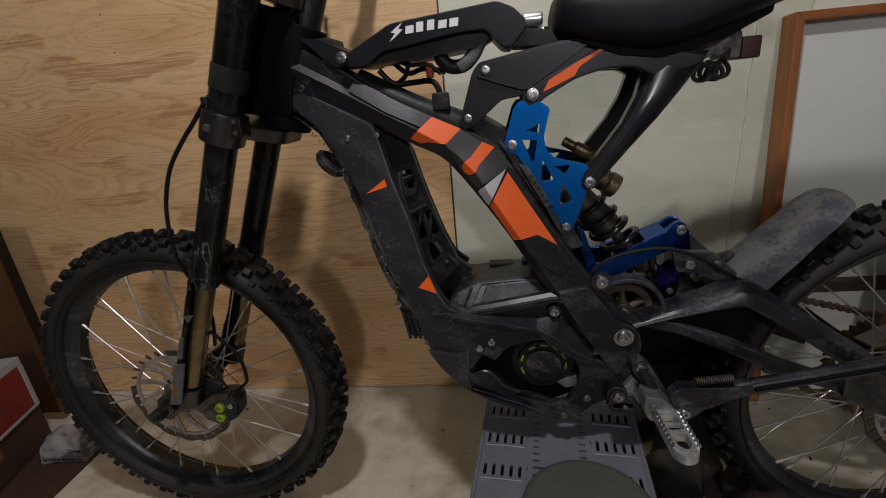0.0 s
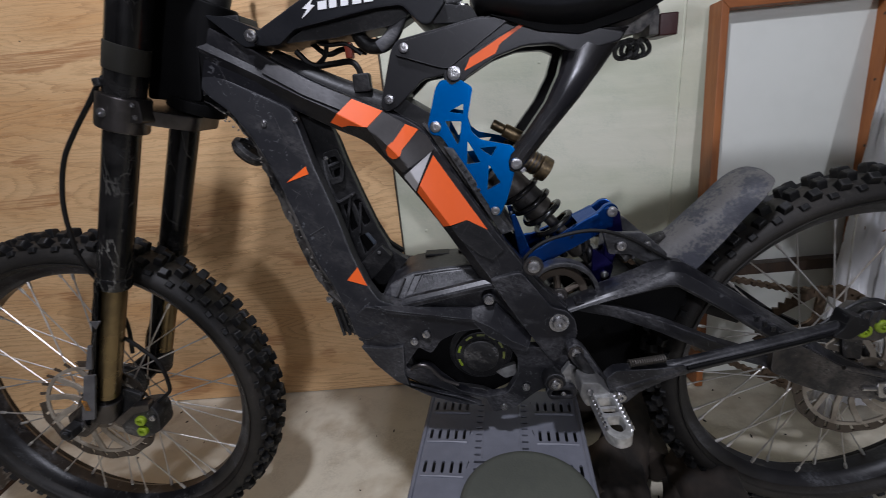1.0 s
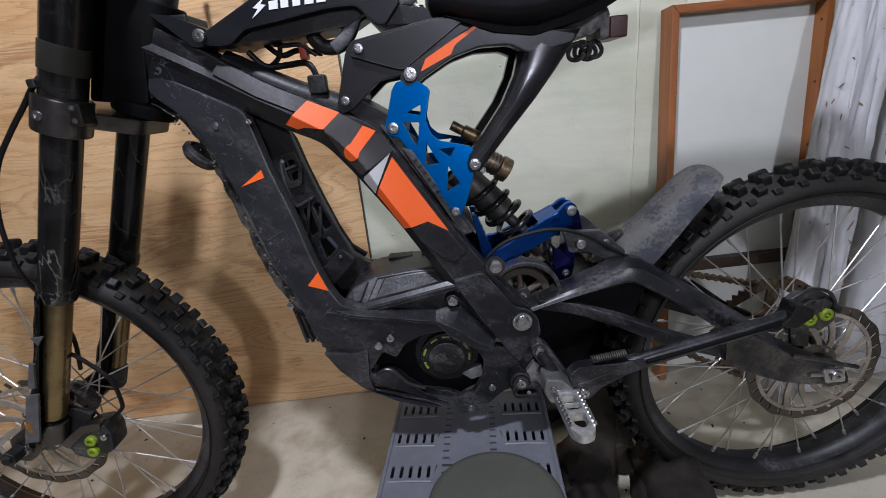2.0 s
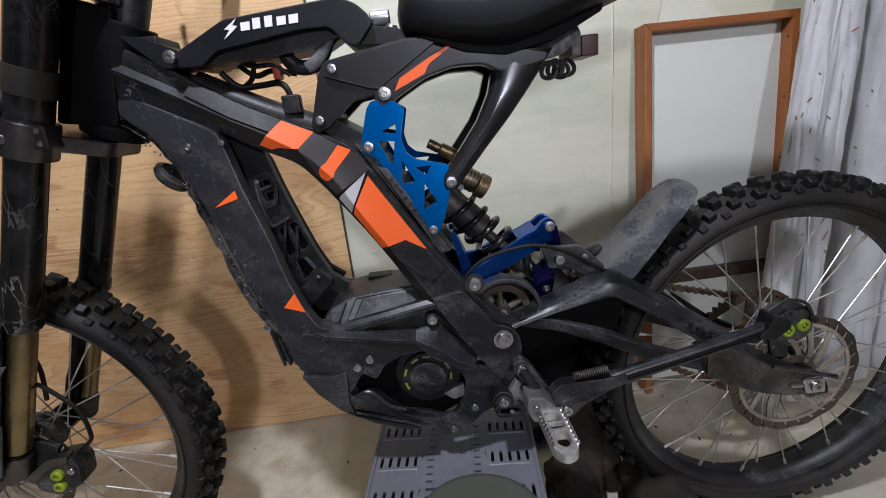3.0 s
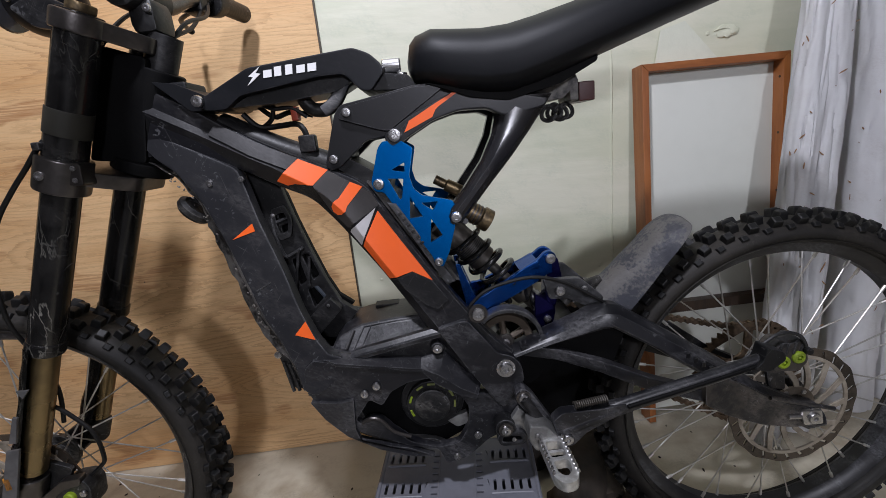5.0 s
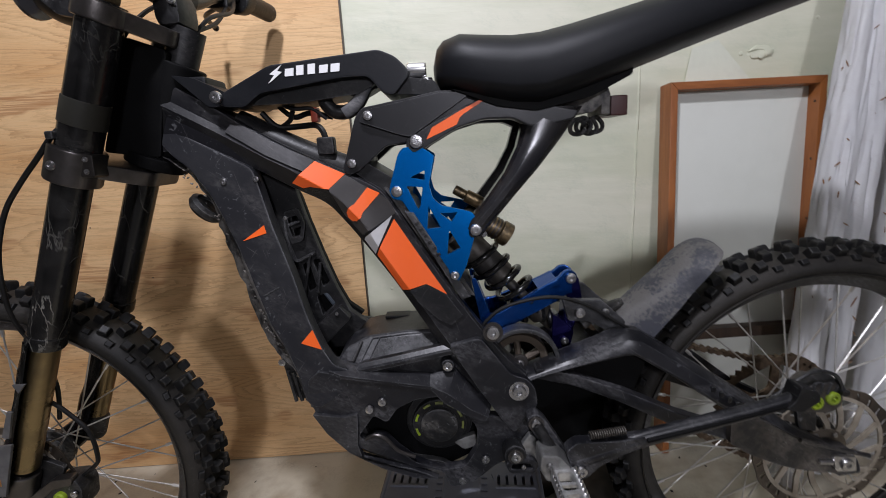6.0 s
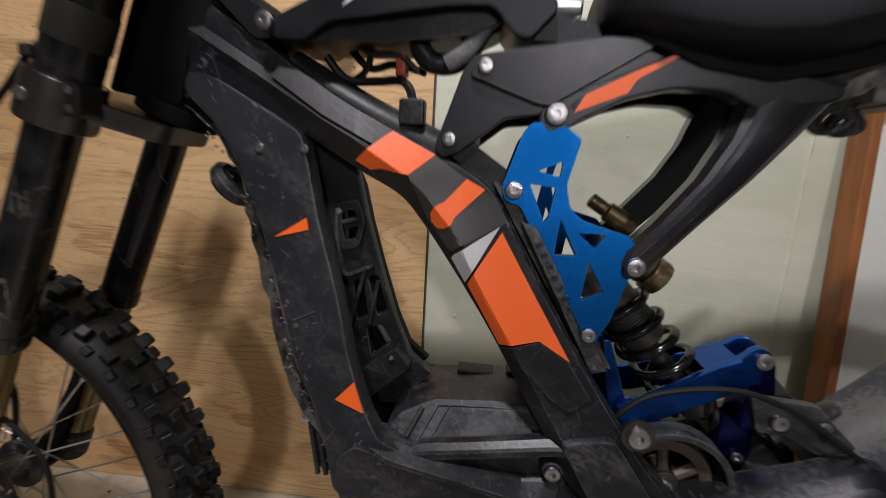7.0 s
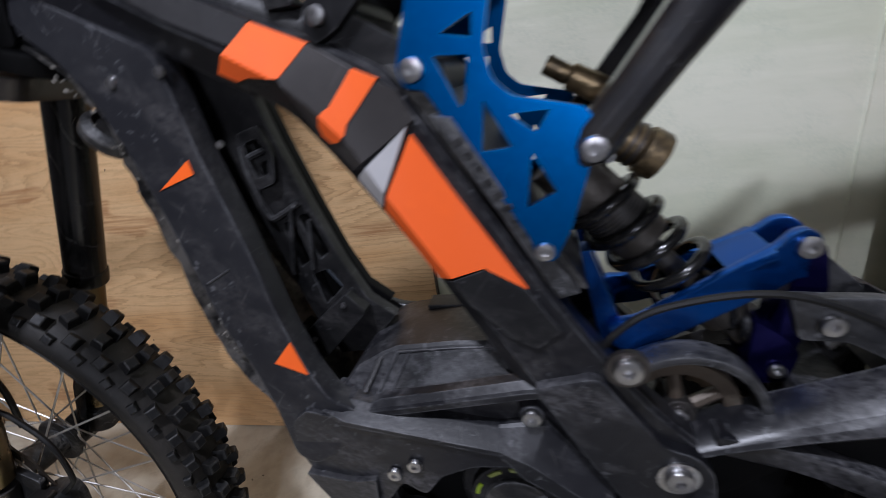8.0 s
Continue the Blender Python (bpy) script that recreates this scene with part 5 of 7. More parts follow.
decal("orange_decal", [(0.6365, 0.7045), (0.664, 0.660), (0.702, 0.5995), (0.675, 0.6150), (0.6415, 0.6055), (0.6098, 0.6562), (0.6140, 0.6655)], spar_face, M_ORANGE, spar_l, 0.0037, cuts=18)
decal("black_decal", [(0.675, 0.6140), (0.7015, 0.5990), (0.722, 0.5690), (0.706, 0.5560), (0.690, 0.5640), (0.668, 0.5850), (0.645, 0.6040)], spar_face, M_PLASTIC, spar_l, 0.0035, cuts=18)
decal("orange_decal", [(0.425, 0.683), (0.4555, 0.703), (0.458, 0.692)], half_down, M_ORANGE, down_l)
decal("orange_decal", [(0.511, 0.555), (0.494, 0.537), (0.522, 0.527)], half_down, M_ORANGE, down_l)
# Lamp sheen on the spar's upper facet, painted as a paler strip.
decal("graphite_strip", [(0.425, 0.8455), (0.479, 0.8125), (0.533, 0.7865), (0.520, 0.772), (0.468, 0.797), (0.415, 0.830)], spar_face, M_STRIP, spar_l, 0.0033, "paler strip painting lamp sheen on the upper facet", 18)

# spar cap with a wiring channel between the spars
part("channel_cover", tube_bm([(0.42, 0, 0.842), (0.50, 0, 0.800), (0.58, 0, 0.765), (0.625, 0, 0.735)], 0.020, 12), M_PLASTIC, bike)
part("spar_filler", plate_bm(rounded([(0.625, 0.748), (0.662, 0.722), (0.712, 0.640), (0.742, 0.588), (0.715, 0.600), (0.655, 0.698)], 0.004), -0.060, 0.060, 0.003), M_DUST, bike, "grimy rear frame filler")
part("cast_strip", plate_bm([(0.652, 0.715), (0.664, 0.712), (0.735, 0.592), (0.722, 0.588)], -0.072, -0.05, 0.002), M_CAST, bike, "gritty cast strip")

for k in range(9):
    x, z = 0.6640 + 0.0052 * k, 0.6985 - 0.0088 * k
    part("embossed_bar", plate_bm([(x, z), (x + 0.0052, z + 0.0026), (x + 0.0070, z - 0.0010), (x + 0.0018, z - 0.0036)], -0.0728, -0.0715, 0.0003), M_PLASTIC, spar_l)

# frame bolts
for x, y, z, r, w in ((0.405, -0.038, 0.765, 0.0050, False), (0.7960, -0.0900, 0.4550, 0.0098, True), (0.762, -0.088, 0.545, 0.0095, True), (0.698, -0.0765, 0.4925, 0.0075, False),
                      (0.583, -0.086, 0.436, 0.0062, False), (0.602, -0.086, 0.447, 0.0062, False), (0.816, -0.109, 0.415, 0.0075, True), (0.787, -0.109, 0.364, 0.0075, True),
                      (0.746, -0.088, 0.346, 0.0060, False), (0.711, -0.0865, 0.310, 0.0058, False), (0.449, -0.038, 0.492, 0.0060, False)):
    bolt(x, y, z, r, cradle_l if z < 0.5 else spar_l, w)

# tank cover shell
TANK = [(0.412, 0.868), (0.425, 0.879), (0.488, 0.909), (0.63, 0.921), (0.651, 0.912), (0.665, 0.898), (0.668, 0.887), (0.647, 0.864), (0.634, 0.866), (0.614, 0.889), (0.583, 0.889), (0.473, 0.875), (0.451, 0.859), (0.425, 0.86)]
shell = part("top_cover", plate_bm(rounded(TANK, 0.006), -0.045, 0.045, 0.0055), M_TANK, bike, "matt black top cover with white lettering shapes")
part("inner_shell", plate_bm(rounded([(0.45, 0.862), (0.49, 0.880), (0.60, 0.892), (0.630, 0.885), (0.60, 0.870), (0.52, 0.862)], 0.004), -0.032, 0.036, 0.004), M_PLASTIC, shell)
# slanted print on the cover: a jagged emblem and five block shapes
def print_shape(pts):
    part("print", plate_bm(pts, -0.0462, -0.0448, 0), M_WHITE, shell, "white print", smooth=False)
print_shape([(0.4860, 0.8865), (0.4950, 0.8960), (0.4890, 0.8975), (0.5060, 0.9085), (0.4995, 0.9010), (0.5055, 0.8995), (0.4930, 0.8905)])
for i, (w, h) in enumerate(((0.0112, 0.0092), (0.0095, 0.0118), (0.0095, 0.0122), (0.0112, 0.0096), (0.0116, 0.0098))):
    x, z = 0.5085 + 0.0148 * i, 0.8938 + 0.0006 * i
    print_shape([(x, z), (x + w, z + 0.0005), (x + w + 0.0014, z + h + 0.0005), (x + 0.0014, z + h)])
part("key_cap", merge_bm(cyl_bm((0.664, -0.012, 0.898), (0.690, -0.012, 0.898), 0.0112, None, 28, 0.003), cyl_bm((0.690, -0.012, 0.888), (0.690, -0.012, 0.868), 0.008, None, 20, 0.002)), M_CHROME, bike, "polished chrome cap")
part("cap_base", plate_bm(rounded([(0.648, 0.866), (0.662, 0.888), (0.700, 0.882), (0.712, 0.862)], 0.004), -0.032, 0.032, 0.004), M_PLASTIC, bike)
bolt(0.417, -0.047, 0.873, 0.0080, shell)
part("hinge_bracket", plate_bm(rounded([(0.355, 0.905), (0.385, 0.900), (0.425, 0.880), (0.43, 0.862), (0.40, 0.862)], 0.005), -0.036, 0.036, 0.004), M_SEAT, bike)
part("hinge_block", box_bm(0.372, 0.398, -0.030, 0.030, 0.885, 0.903, 0.004), M_SEAT, bike)
part("grab_loop", tube_bm([(0.552, -0.012, 0.884), (0.548, -0.012, 0.866), (0.560, -0.012, 0.851), (0.580, -0.012, 0.850), (0.595, -0.012, 0.862), (0.608, -0.012, 0.882), (0.622, -0.012, 0.888)], 0.0098, 12), M_DUST, bike, "scuffed rubber charge-port loop")
for pts, r, mt in (([(0.455, 0.0, 0.855), (0.475, 0.0, 0.835), (0.505, 0.0, 0.834), (0.530, -0.008, 0.834), (0.541, -0.014, 0.826), (0.545, -0.015, 0.812)], 0.0042, M_CABLE), ([(0.47, 0.012, 0.870), (0.495, 0.01, 0.848), (0.52, 0.01, 0.852), (0.552, 0.01, 0.845)], 0.0038, M_CABLE),
                   ([(0.48, -0.01, 0.872), (0.500, -0.01, 0.858), (0.528, -0.01, 0.856), (0.548, -0.01, 0.842)], 0.0030, M_CABLE), ([(0.44, 0.01, 0.85), (0.46, 0.008, 0.830), (0.49, 0.006, 0.842), (0.50, 0.0, 0.862)], 0.0035, M_CABLE)):
    part("wire", tube_bm(pts, r, 8), mt, bike)
part("loop_strap", tube_bm([(0.613, -0.026, 0.888), (0.604, -0.027, 0.872), (0.592, -0.027, 0.856), (0.576, -0.026, 0.846)], 0.008, 10, flat=0.4), M_MUDGREY, bike)
part("red_plug", box_bm(0.526, 0.536, -0.012, 0.004, 0.838, 0.858, 0.002), M_REDBROWN, bike, "red wire plug")
part("plug", box_bm(0.533, 0.557, -0.024, -0.006, 0.793, 0.817, 0.003), M_PLASTIC, bike)

# subframe, seat, tail
sub = lambda x, z: 0.052
SUBP = [(0.572, 0.772), (0.594, 0.838), (0.604, 0.850), (0.618, 0.852), (0.706, 0.866), (0.752, 0.866), (0.768, 0.853), (0.690, 0.815), (0.672, 0.805), (0.652, 0.802), (0.632, 0.800), (0.595, 0.770), (0.580, 0.764)]
sub_l, sub_r = both("subframe_plate", rounded(SUBP, 0.005), 0.012, sub, M_GREYBLK, 0.0045)
part("subframe_fold", plate_bm(rounded([(0.600, 0.832), (0.608, 0.846), (0.706, 0.863), (0.750, 0.862), (0.666, 0.810), (0.655, 0.812)], 0.004), -0.0585, -0.049, 0.003), M_GREYBLK, sub_l)
SUBB = [(0.659, 0.806), (0.690, 0.824), (0.768, 0.857), (0.845, 0.841), (0.884, 0.832), (0.880, 0.822), (0.850, 0.816), (0.822, 0.814), (0.800, 0.826), (0.762, 0.827), (0.727, 0.818), (0.690, 0.7985), (0.684, 0.794), (0.668, 0.7865), (0.659, 0.795)]
def half_beam(x, z):
    return 0.058 + 0.11 * min(max(0.80 - z, 0), 0.12)


beam_l, beam_r = both("subframe_beam", rounded(SUBB, 0.007), 0.022, half_beam, M_GREYBLK, 0.0085)
decal("orange_decal", [(0.686, 0.8055), (0.694, 0.820), (0.729, 0.838), (0.766, 0.8555), (0.7655, 0.852), (0.735, 0.8345), (0.731, 0.831), (0.726, 0.822)], half_beam, M_ORANGE, beam_l)
for pts in ([(0.682, 0.811), (0.691, 0.8195), (0.6865, 0.8065)],):
    decal("orange_outline", pts, half_beam, M_PLASTIC, beam_l, 0.0008)
bolt(0.6725, -0.0585, 0.8035, 0.0092, beam_l)
bolt(0.6125, -0.0595, 0.839, 0.0062, sub_l)
bolt(0.5855, -0.0535, 0.780, 0.0062, sub_l)
part("sub_cross", tube_bm([(0.60, -0.05, 0.785), (0.60, 0.05, 0.785)], 0.008, 12, False), M_PLASTIC, bike)
part("sub_foot", plate_bm(rounded([(0.575, 0.775), (0.600, 0.782), (0.660, 0.742), (0.655, 0.722), (0.630, 0.735)], 0.004), -0.045, 0.045, 0.004), M_PLASTIC, bike)

seat_bm = bmesh.new()
stations = [(0.7, 0.884, 0.907, 0.02), (0.704, 0.872, 0.923, 0.05), (0.714, 0.866, 0.9305, 0.066), (0.735, 0.859, 0.937, 0.078), (0.765, 0.85, 0.934, 0.085), (0.8, 0.843, 0.931, 0.092), (0.835, 0.842, 0.9321, 0.1), (0.87, 0.851, 0.9382, 0.106), (0.91, 0.864, 0.9471, 0.11), (0.96, 0.881, 0.9591, 0.11), (1.02, 0.901, 0.9725, 0.105), (1.09, 0.924, 0.9865, 0.098), (1.16, 0.946, 0.995, 0.088), (1.22, 0.964, 0.999, 0.074), (1.245, 0.974, 0.995, 0.04)]
rows = []
for x, zb, zt, w in stations:
    ring = []
    for k in range(28):
        a = 2 * math.pi * k / 28
        c, s = math.cos(a), math.sin(a)
        yy = w * math.copysign(abs(c) ** 0.66, c)
        zz = (zb + zt) / 2 + (zt - zb) / 2 * math.copysign(abs(s) ** (0.80 if s > 0 else 0.45), s)
        if s > 0:
            yy *= 1 - 0.10 * s
        ring.append(seat_bm.verts.new((x + (0.004 * (1 - abs(c)) if x < 0.71 else 0), yy, zz)))
    rows.append(ring)
for a, b in zip(rows, rows[1:]):
    for k in range(28):
        seat_bm.faces.new((a[k], a[(k + 1) % 28], b[(k + 1) % 28], b[k]))
seat_bm.faces.new(rows[0])
seat_bm.faces.new(rows[-1][::-1])
bmesh.ops.subdivide_edges(seat_bm, edges=seat_bm.edges[:], cuts=1, use_grid_fill=True, smooth=0.6)
seat = part("seat", seat_bm, M_SEAT, bike, "black vinyl seat", angle=70)
part("seat_base", plate_bm(rounded([(0.72, 0.866), (0.80, 0.848), (0.84, 0.848), (0.95, 0.884), (0.95, 0.872), (0.90, 0.848), (0.83, 0.834), (0.78, 0.842)], 0.004), -0.062, 0.062, 0.003), M_INNER, seat)
part("tail_bracket", plate_bm(rounded([(0.86, 0.842), (0.93, 0.864), (0.936, 0.850), (0.912, 0.830), (0.875, 0.828)], 0.005), -0.030, 0.030, 0.004), M_CAKED, bike, "muddy tail bracket")
light = part("tail_light", box_bm(0.922, 0.950, -0.030, 0.030, 0.826, 0.850, 0.003), M_CAKED, bike, "muddy tail light")
part("lens", box_bm(0.934, 0.957, -0.033, 0.033, 0.824, 0.850, 0.002), material("dim_red_lens", (0.075, 0.014, 0.011), 0.4, scale=30, mix=0.6), light, "dark red lens")
part("light_tab", box_bm(0.930, 0.934, -0.012, 0.012, 0.850, 0.870, 0.001), M_PLASTIC, light)
for k in range(4):
    cx, cz, rr = 0.892 + 0.010 * k, 0.812 + 0.002 * (k % 2), 0.010
    pts = [(cx + rr * math.cos(a), -0.026 + 0.006 * k + 0.004 * math.sin(a * 2), cz + rr * math.sin(a)) for a in (2.4 * math.pi * j / 14 + k for j in range(12))]
    part("cable_curl", tube_bm(pts, 0.0030, 8, True, 3), M_DUST, bike)

# blue rocker plates with lightening holes
BLUE = [(0.647, 0.788), (0.654, 0.797), (0.678, 0.797), (0.695, 0.785), (0.686, 0.748), (0.690, 0.730), (0.701, 0.7195), (0.741, 0.709), (0.747, 0.699), (0.742, 0.672), (0.731, 0.638), (0.720, 0.617), (0.709, 0.620), (0.707, 0.632), (0.663, 0.7055), (0.649, 0.729), (0.637, 0.731), (0.633, 0.743)]
BHOLES = [[(0.663, 0.758), (0.681, 0.766), (0.680, 0.754)], [(0.657, 0.746), (0.677, 0.744), (0.673, 0.721), (0.670, 0.717)], [(0.684, 0.718), (0.698, 0.691), (0.681, 0.690)], [(0.699, 0.709), (0.721, 0.709), (0.713, 0.698)], [(0.710, 0.685), (0.723, 0.662), (0.706, 0.654)]]
def half_blue(x, z):
    return 0.058 + 0.10 * (0.80 - z)
rk_l, rk_r = both("rocker_plate", rounded(BLUE, 0.004), 0.006, half_blue, M_BLUE, 0.0006, [rounded(grown(h, 1.06), 0.0012, 2) for h in BHOLES], "blue anodised rocker plate")
for x, z, r in ((0.6435, 0.741, 0.0076), (0.7145, 0.6255, 0.0062)):
    bolt(x, -half_blue(x, z) - 0.001, z, r, rk_l)
STRUT_IN = [(0.7355, 0.679), (0.7335, 0.688), (0.737, 0.698), (0.758, 0.721), (0.787, 0.758), (0.804, 0.790), (0.812, 0.818), (0.824, 0.838)]
STRUT_OUT = [(0.743, 0.674), (0.753, 0.675), (0.763, 0.686), (0.798, 0.725), (0.831, 0.760), (0.858, 0.792), (0.880, 0.820), (0.893, 0.838)]
for s in (-1, 1):
    part("strut", facet_bar(STRUT_IN, STRUT_OUT, ((0.0, 0.011), (0.10, 0.0045), (0.20, 0.0015), (0.34, 0.0), (0.60, 0.0008), (0.80, 0.0035), (0.93, 0.0085), (1.0, 0.013)), 0.026, lambda x, z: 0.0755 - 0.13 * max(z - 0.69, 0), s), M_STRUT, bike, "dark gunmetal seat strut", angle=16)
bolt(0.7445, -0.0750, 0.6860, 0.0078, beam_l)
part("rocker_spacer", cyl_bm((0.7145, -0.06, 0.6255), (0.7145, 0.06, 0.6255), 0.010, seg=20), M_ALU, bike)
part("rocker_spacer", cyl_bm((0.6435, -0.055, 0.741), (0.6435, 0.055, 0.741), 0.011, seg=20), M_PLASTIC, bike)
part("strut_axle", cyl_bm((0.744, -0.068, 0.687), (0.744, 0.068, 0.687), 0.011, seg=20), M_CLAMP, bike)

# shock absorber
S0, S1 = Vector((0.722, 0.0, 0.668)), Vector((0.872, 0.0, 0.508))
ax = (S1 - S0).normalized()
shock = part("shock_absorber", merge_bm(cyl_bm(S0, S0 + ax * 0.095, 0.022, None, 28, 0.002), cyl_bm(S0 + ax * 0.090, S0 + ax * 0.185, 0.0085, None, 20), cyl_bm(S0 + ax * 0.165, S0 + ax * 0.185, 0.019, None, 28, 0.002), cyl_bm(S0 + ax * 0.185, S1 + ax * 0.004, 0.012, None, 20, 0.002)), M_SHOCK, bike, "grimy shock body")
helix = []
side = ax.cross(Vector((0, 1, 0))).normalized()
for j in range(150):
    t = j / 149
    a = 2 * math.pi * 5.6 * t
    helix.append(S0 + ax * (0.030 + 0.138 * t) + 0.027 * (side * math.cos(a) + Vector((0, 1, 0)) * math.sin(a)))
part("coil_spring", tube_bm(helix, 0.0046, 10, False), M_GLOSS, shock, "black coil spring")
for k in range(9):
    p = S0 + ax * (0.055 + 0.003 * k)
    part("thread_ring", cyl_bm(p, p + ax * 0.0016, 0.0228, None, 24), M_PLASTIC, shock)
R0, R1 = Vector((0.752, 0.028, 0.688)), Vector((0.812, 0.028, 0.648))
rv = (R1 - R0).normalized()
resv = part("reservoir", merge_bm(cyl_bm(R0, R0 + rv * 0.044, 0.0165, None, 28, 0.002), cyl_bm(R0 + rv * 0.045, R0 + rv * 0.062, 0.0190, None, 12, 0.002)), M_BRASS, bike, "dirty brass shock reservoir")
for k in range(3):
    part("groove_ring", cyl_bm(R0 + rv * (0.026 + 0.006 * k), R0 + rv * (0.0285 + 0.006 * k), 0.0176, None, 28), M_CLAMP, resv)
part("adjuster_knob", merge_bm(cyl_bm((0.721, 0.012, 0.733), (0.737, 0.012, 0.723), 0.0072, None, 12, 0.0015), cyl_bm((0.737, 0.012, 0.723), (0.765, 0.012, 0.707), 0.0098, None, 20, 0.002)), M_BRASS, bike, "brass adjuster knob")

# blue lower link: two arms, cross plate, front upright
LINK = [(0.756, 0.546), (0.766, 0.553), (0.776, 0.553), (0.868, 0.597), (0.878, 0.606), (0.887, 0.608), (0.897, 0.601), (0.905, 0.566), (0.897, 0.560), (0.886, 0.571), (0.868, 0.561), (0.789, 0.528), (0.770, 0.524), (0.758, 0.532)]
def half_link(x, z):
    return 0.044 - 0.20 * max(0, x - 0.76)
lk_l, lk_r = both("lower_link", rounded(LINK, 0.004), 0.010, half_link, M_LINK, 0.0032, label="blue anodised lower link")
part("link_bridge", plate_bm([(0.838, 0.5820), (0.866, 0.5955), (0.869, 0.5895), (0.841, 0.5760)], -0.026, 0.026, 0.0015), M_LINK, lk_l)
for s in (-1, 1):
    part("link_horn", plate_bm(rounded([(0.738, 0.606), (0.745, 0.607), (0.764, 0.553), (0.770, 0.536), (0.752, 0.528)], 0.002), *sorted((s * 0.035, s * 0.016)), 0.002), M_LINK, lk_l)
part("link_tie", cyl_bm((0.870, -0.022, 0.578), (0.870, 0.022, 0.578), 0.0045, seg=14), M_LINK, lk_l)
bolt(0.887, -half_link(0.887, 0) - 0.001, 0.595, 0.0080, lk_l)
part("pull_rod", plate_bm(rounded([(0.884, 0.600), (0.900, 0.595), (0.906, 0.560), (0.884, 0.480), (0.868, 0.478), (0.862, 0.496), (0.878, 0.520)], 0.005), -0.018, 0.018, 0.003), M_PURPLE, bike, "violet anodised pull rod")
part("rod_block", plate_bm(rounded([(0.860, 0.540), (0.880, 0.526), (0.8925, 0.511), (0.8865, 0.486), (0.867, 0.483), (0.858, 0.500)], 0.005), -0.0235, 0.0235, 0.004), M_PURPLE, bike, "violet anodised rod block")
bolt(0.8774, -0.0245, 0.4973, 0.0062, lk_l)
bolt(0.893, -0.0475, 0.5510, 0.0075, lk_l)
S2 = []
for j in range(60):
    t = j / 59
    a = 2 * math.pi * 3 * t
    S2.append(Vector((0.832 + 0.030 * t, 0.018 * math.cos(a), 0.555 - 0.030 * t + 0.014 * math.sin(a))))
part("small_spring", tube_bm(S2, 0.0035, 8, False), M_RIM, bike)

# belt pulley behind the pivot
PC = (0.804, 0.480)
pulley = part("belt_pulley", lathe_bm([(0.031, -0.047), (0.032, -0.050), (0.042, -0.051), (0.0435, -0.049), (0.0435, -0.030), (0.031, -0.030)], 56, (PC[0], 0, PC[1])), M_DISC, bike, "brown-dusted belt pulley")
for k in range(5):
    a = 2 * math.pi * k / 5 + 0.42
    part("spoke", tube_bm([(PC[0] + r * math.cos(a), -0.044 - y, PC[1] + r * math.sin(a)) for r, y in ((0.010, 0.004), (0.033, 0.0))], 0.0052, 8, False), M_DISC, pulley)
part("hub", cyl_bm((PC[0], -0.056, PC[1]), (PC[0], -0.028, PC[1]), 0.0125, None, 24, 0.002), M_CLAMP, pulley)
bolt(PC[0], -0.0565, PC[1], 0.0060, pulley)
arc = [(PC[0] + 0.002 + r * math.cos(radians(a)), PC[1] + 0.001 + r * math.sin(radians(a))) for r, aa in ((0.0560, range(156, -8, -12)), (0.0490, range(4, 161, 12))) for a in aa]
part("belt_guard", plate_bm(arc, -0.064, -0.040, 0.003), M_CAST, bike, "dusty belt guard")

# swingarm, both sides
def half_sw(x, z):
    return 0.081 + 0.0114 * min(max((x - 0.90) / 0.12, 0), 1) + 0.0056 * min(max((x - 1.02) / 0.23, 0), 1)
ARM_TOP = [(0.802, 0.4705), (0.840, 0.485), (0.880, 0.4995), (0.915, 0.5135), (0.940, 0.5260), (0.954, 0.5305), (0.972, 0.5270), (1.050, 0.475), (1.130, 0.421), (1.200, 0.366), (1.262, 0.332), (1.288, 0.326)]
ARM_LOW = [(0.802, 0.4605), (0.840, 0.4715), (0.880, 0.481), (0.915, 0.489), (0.934, 0.4935), (0.946, 0.4965), (0.960, 0.4970), (1.015, 0.463), (1.100, 0.402), (1.205, 0.332), (1.262, 0.294), (1.290, 0.298)]
swt_l, _ = [part("swingarm", facet_bar(ARM_TOP, ARM_LOW, ((0.0, 0.021), (0.14, 0.0125), (0.32, 0.0050), (0.55, 0.0015), (0.85, 0.0), (0.95, 0.0012), (1.0, 0.005)), 0.036, half_sw, s), M_LOW, bike, angle=22) for s in (-1, 1)]
SWL = [(0.822, 0.482), (0.876, 0.470), (0.950, 0.441), (1.026, 0.406), (1.095, 0.380), (1.150, 0.362), (1.150, 0.338), (1.087, 0.364), (1.009, 0.391), (0.941, 0.425), (0.875, 0.452), (0.822, 0.466)]
both("swingarm_brace", rounded(SWL, 0.006), 0.020, half_sw, M_LOW, 0.007, label="dusty swingarm brace", inset=0.003)
# The near web takes the recess-shade colour, the far one plain plastic.
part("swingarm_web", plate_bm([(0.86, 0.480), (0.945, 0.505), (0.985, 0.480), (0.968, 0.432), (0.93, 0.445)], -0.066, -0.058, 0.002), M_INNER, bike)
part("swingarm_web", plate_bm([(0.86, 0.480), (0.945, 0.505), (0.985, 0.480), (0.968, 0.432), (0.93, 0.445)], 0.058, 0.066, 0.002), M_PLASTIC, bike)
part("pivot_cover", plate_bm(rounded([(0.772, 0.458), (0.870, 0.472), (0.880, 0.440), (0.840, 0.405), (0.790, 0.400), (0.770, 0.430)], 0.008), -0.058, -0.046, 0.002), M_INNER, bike)
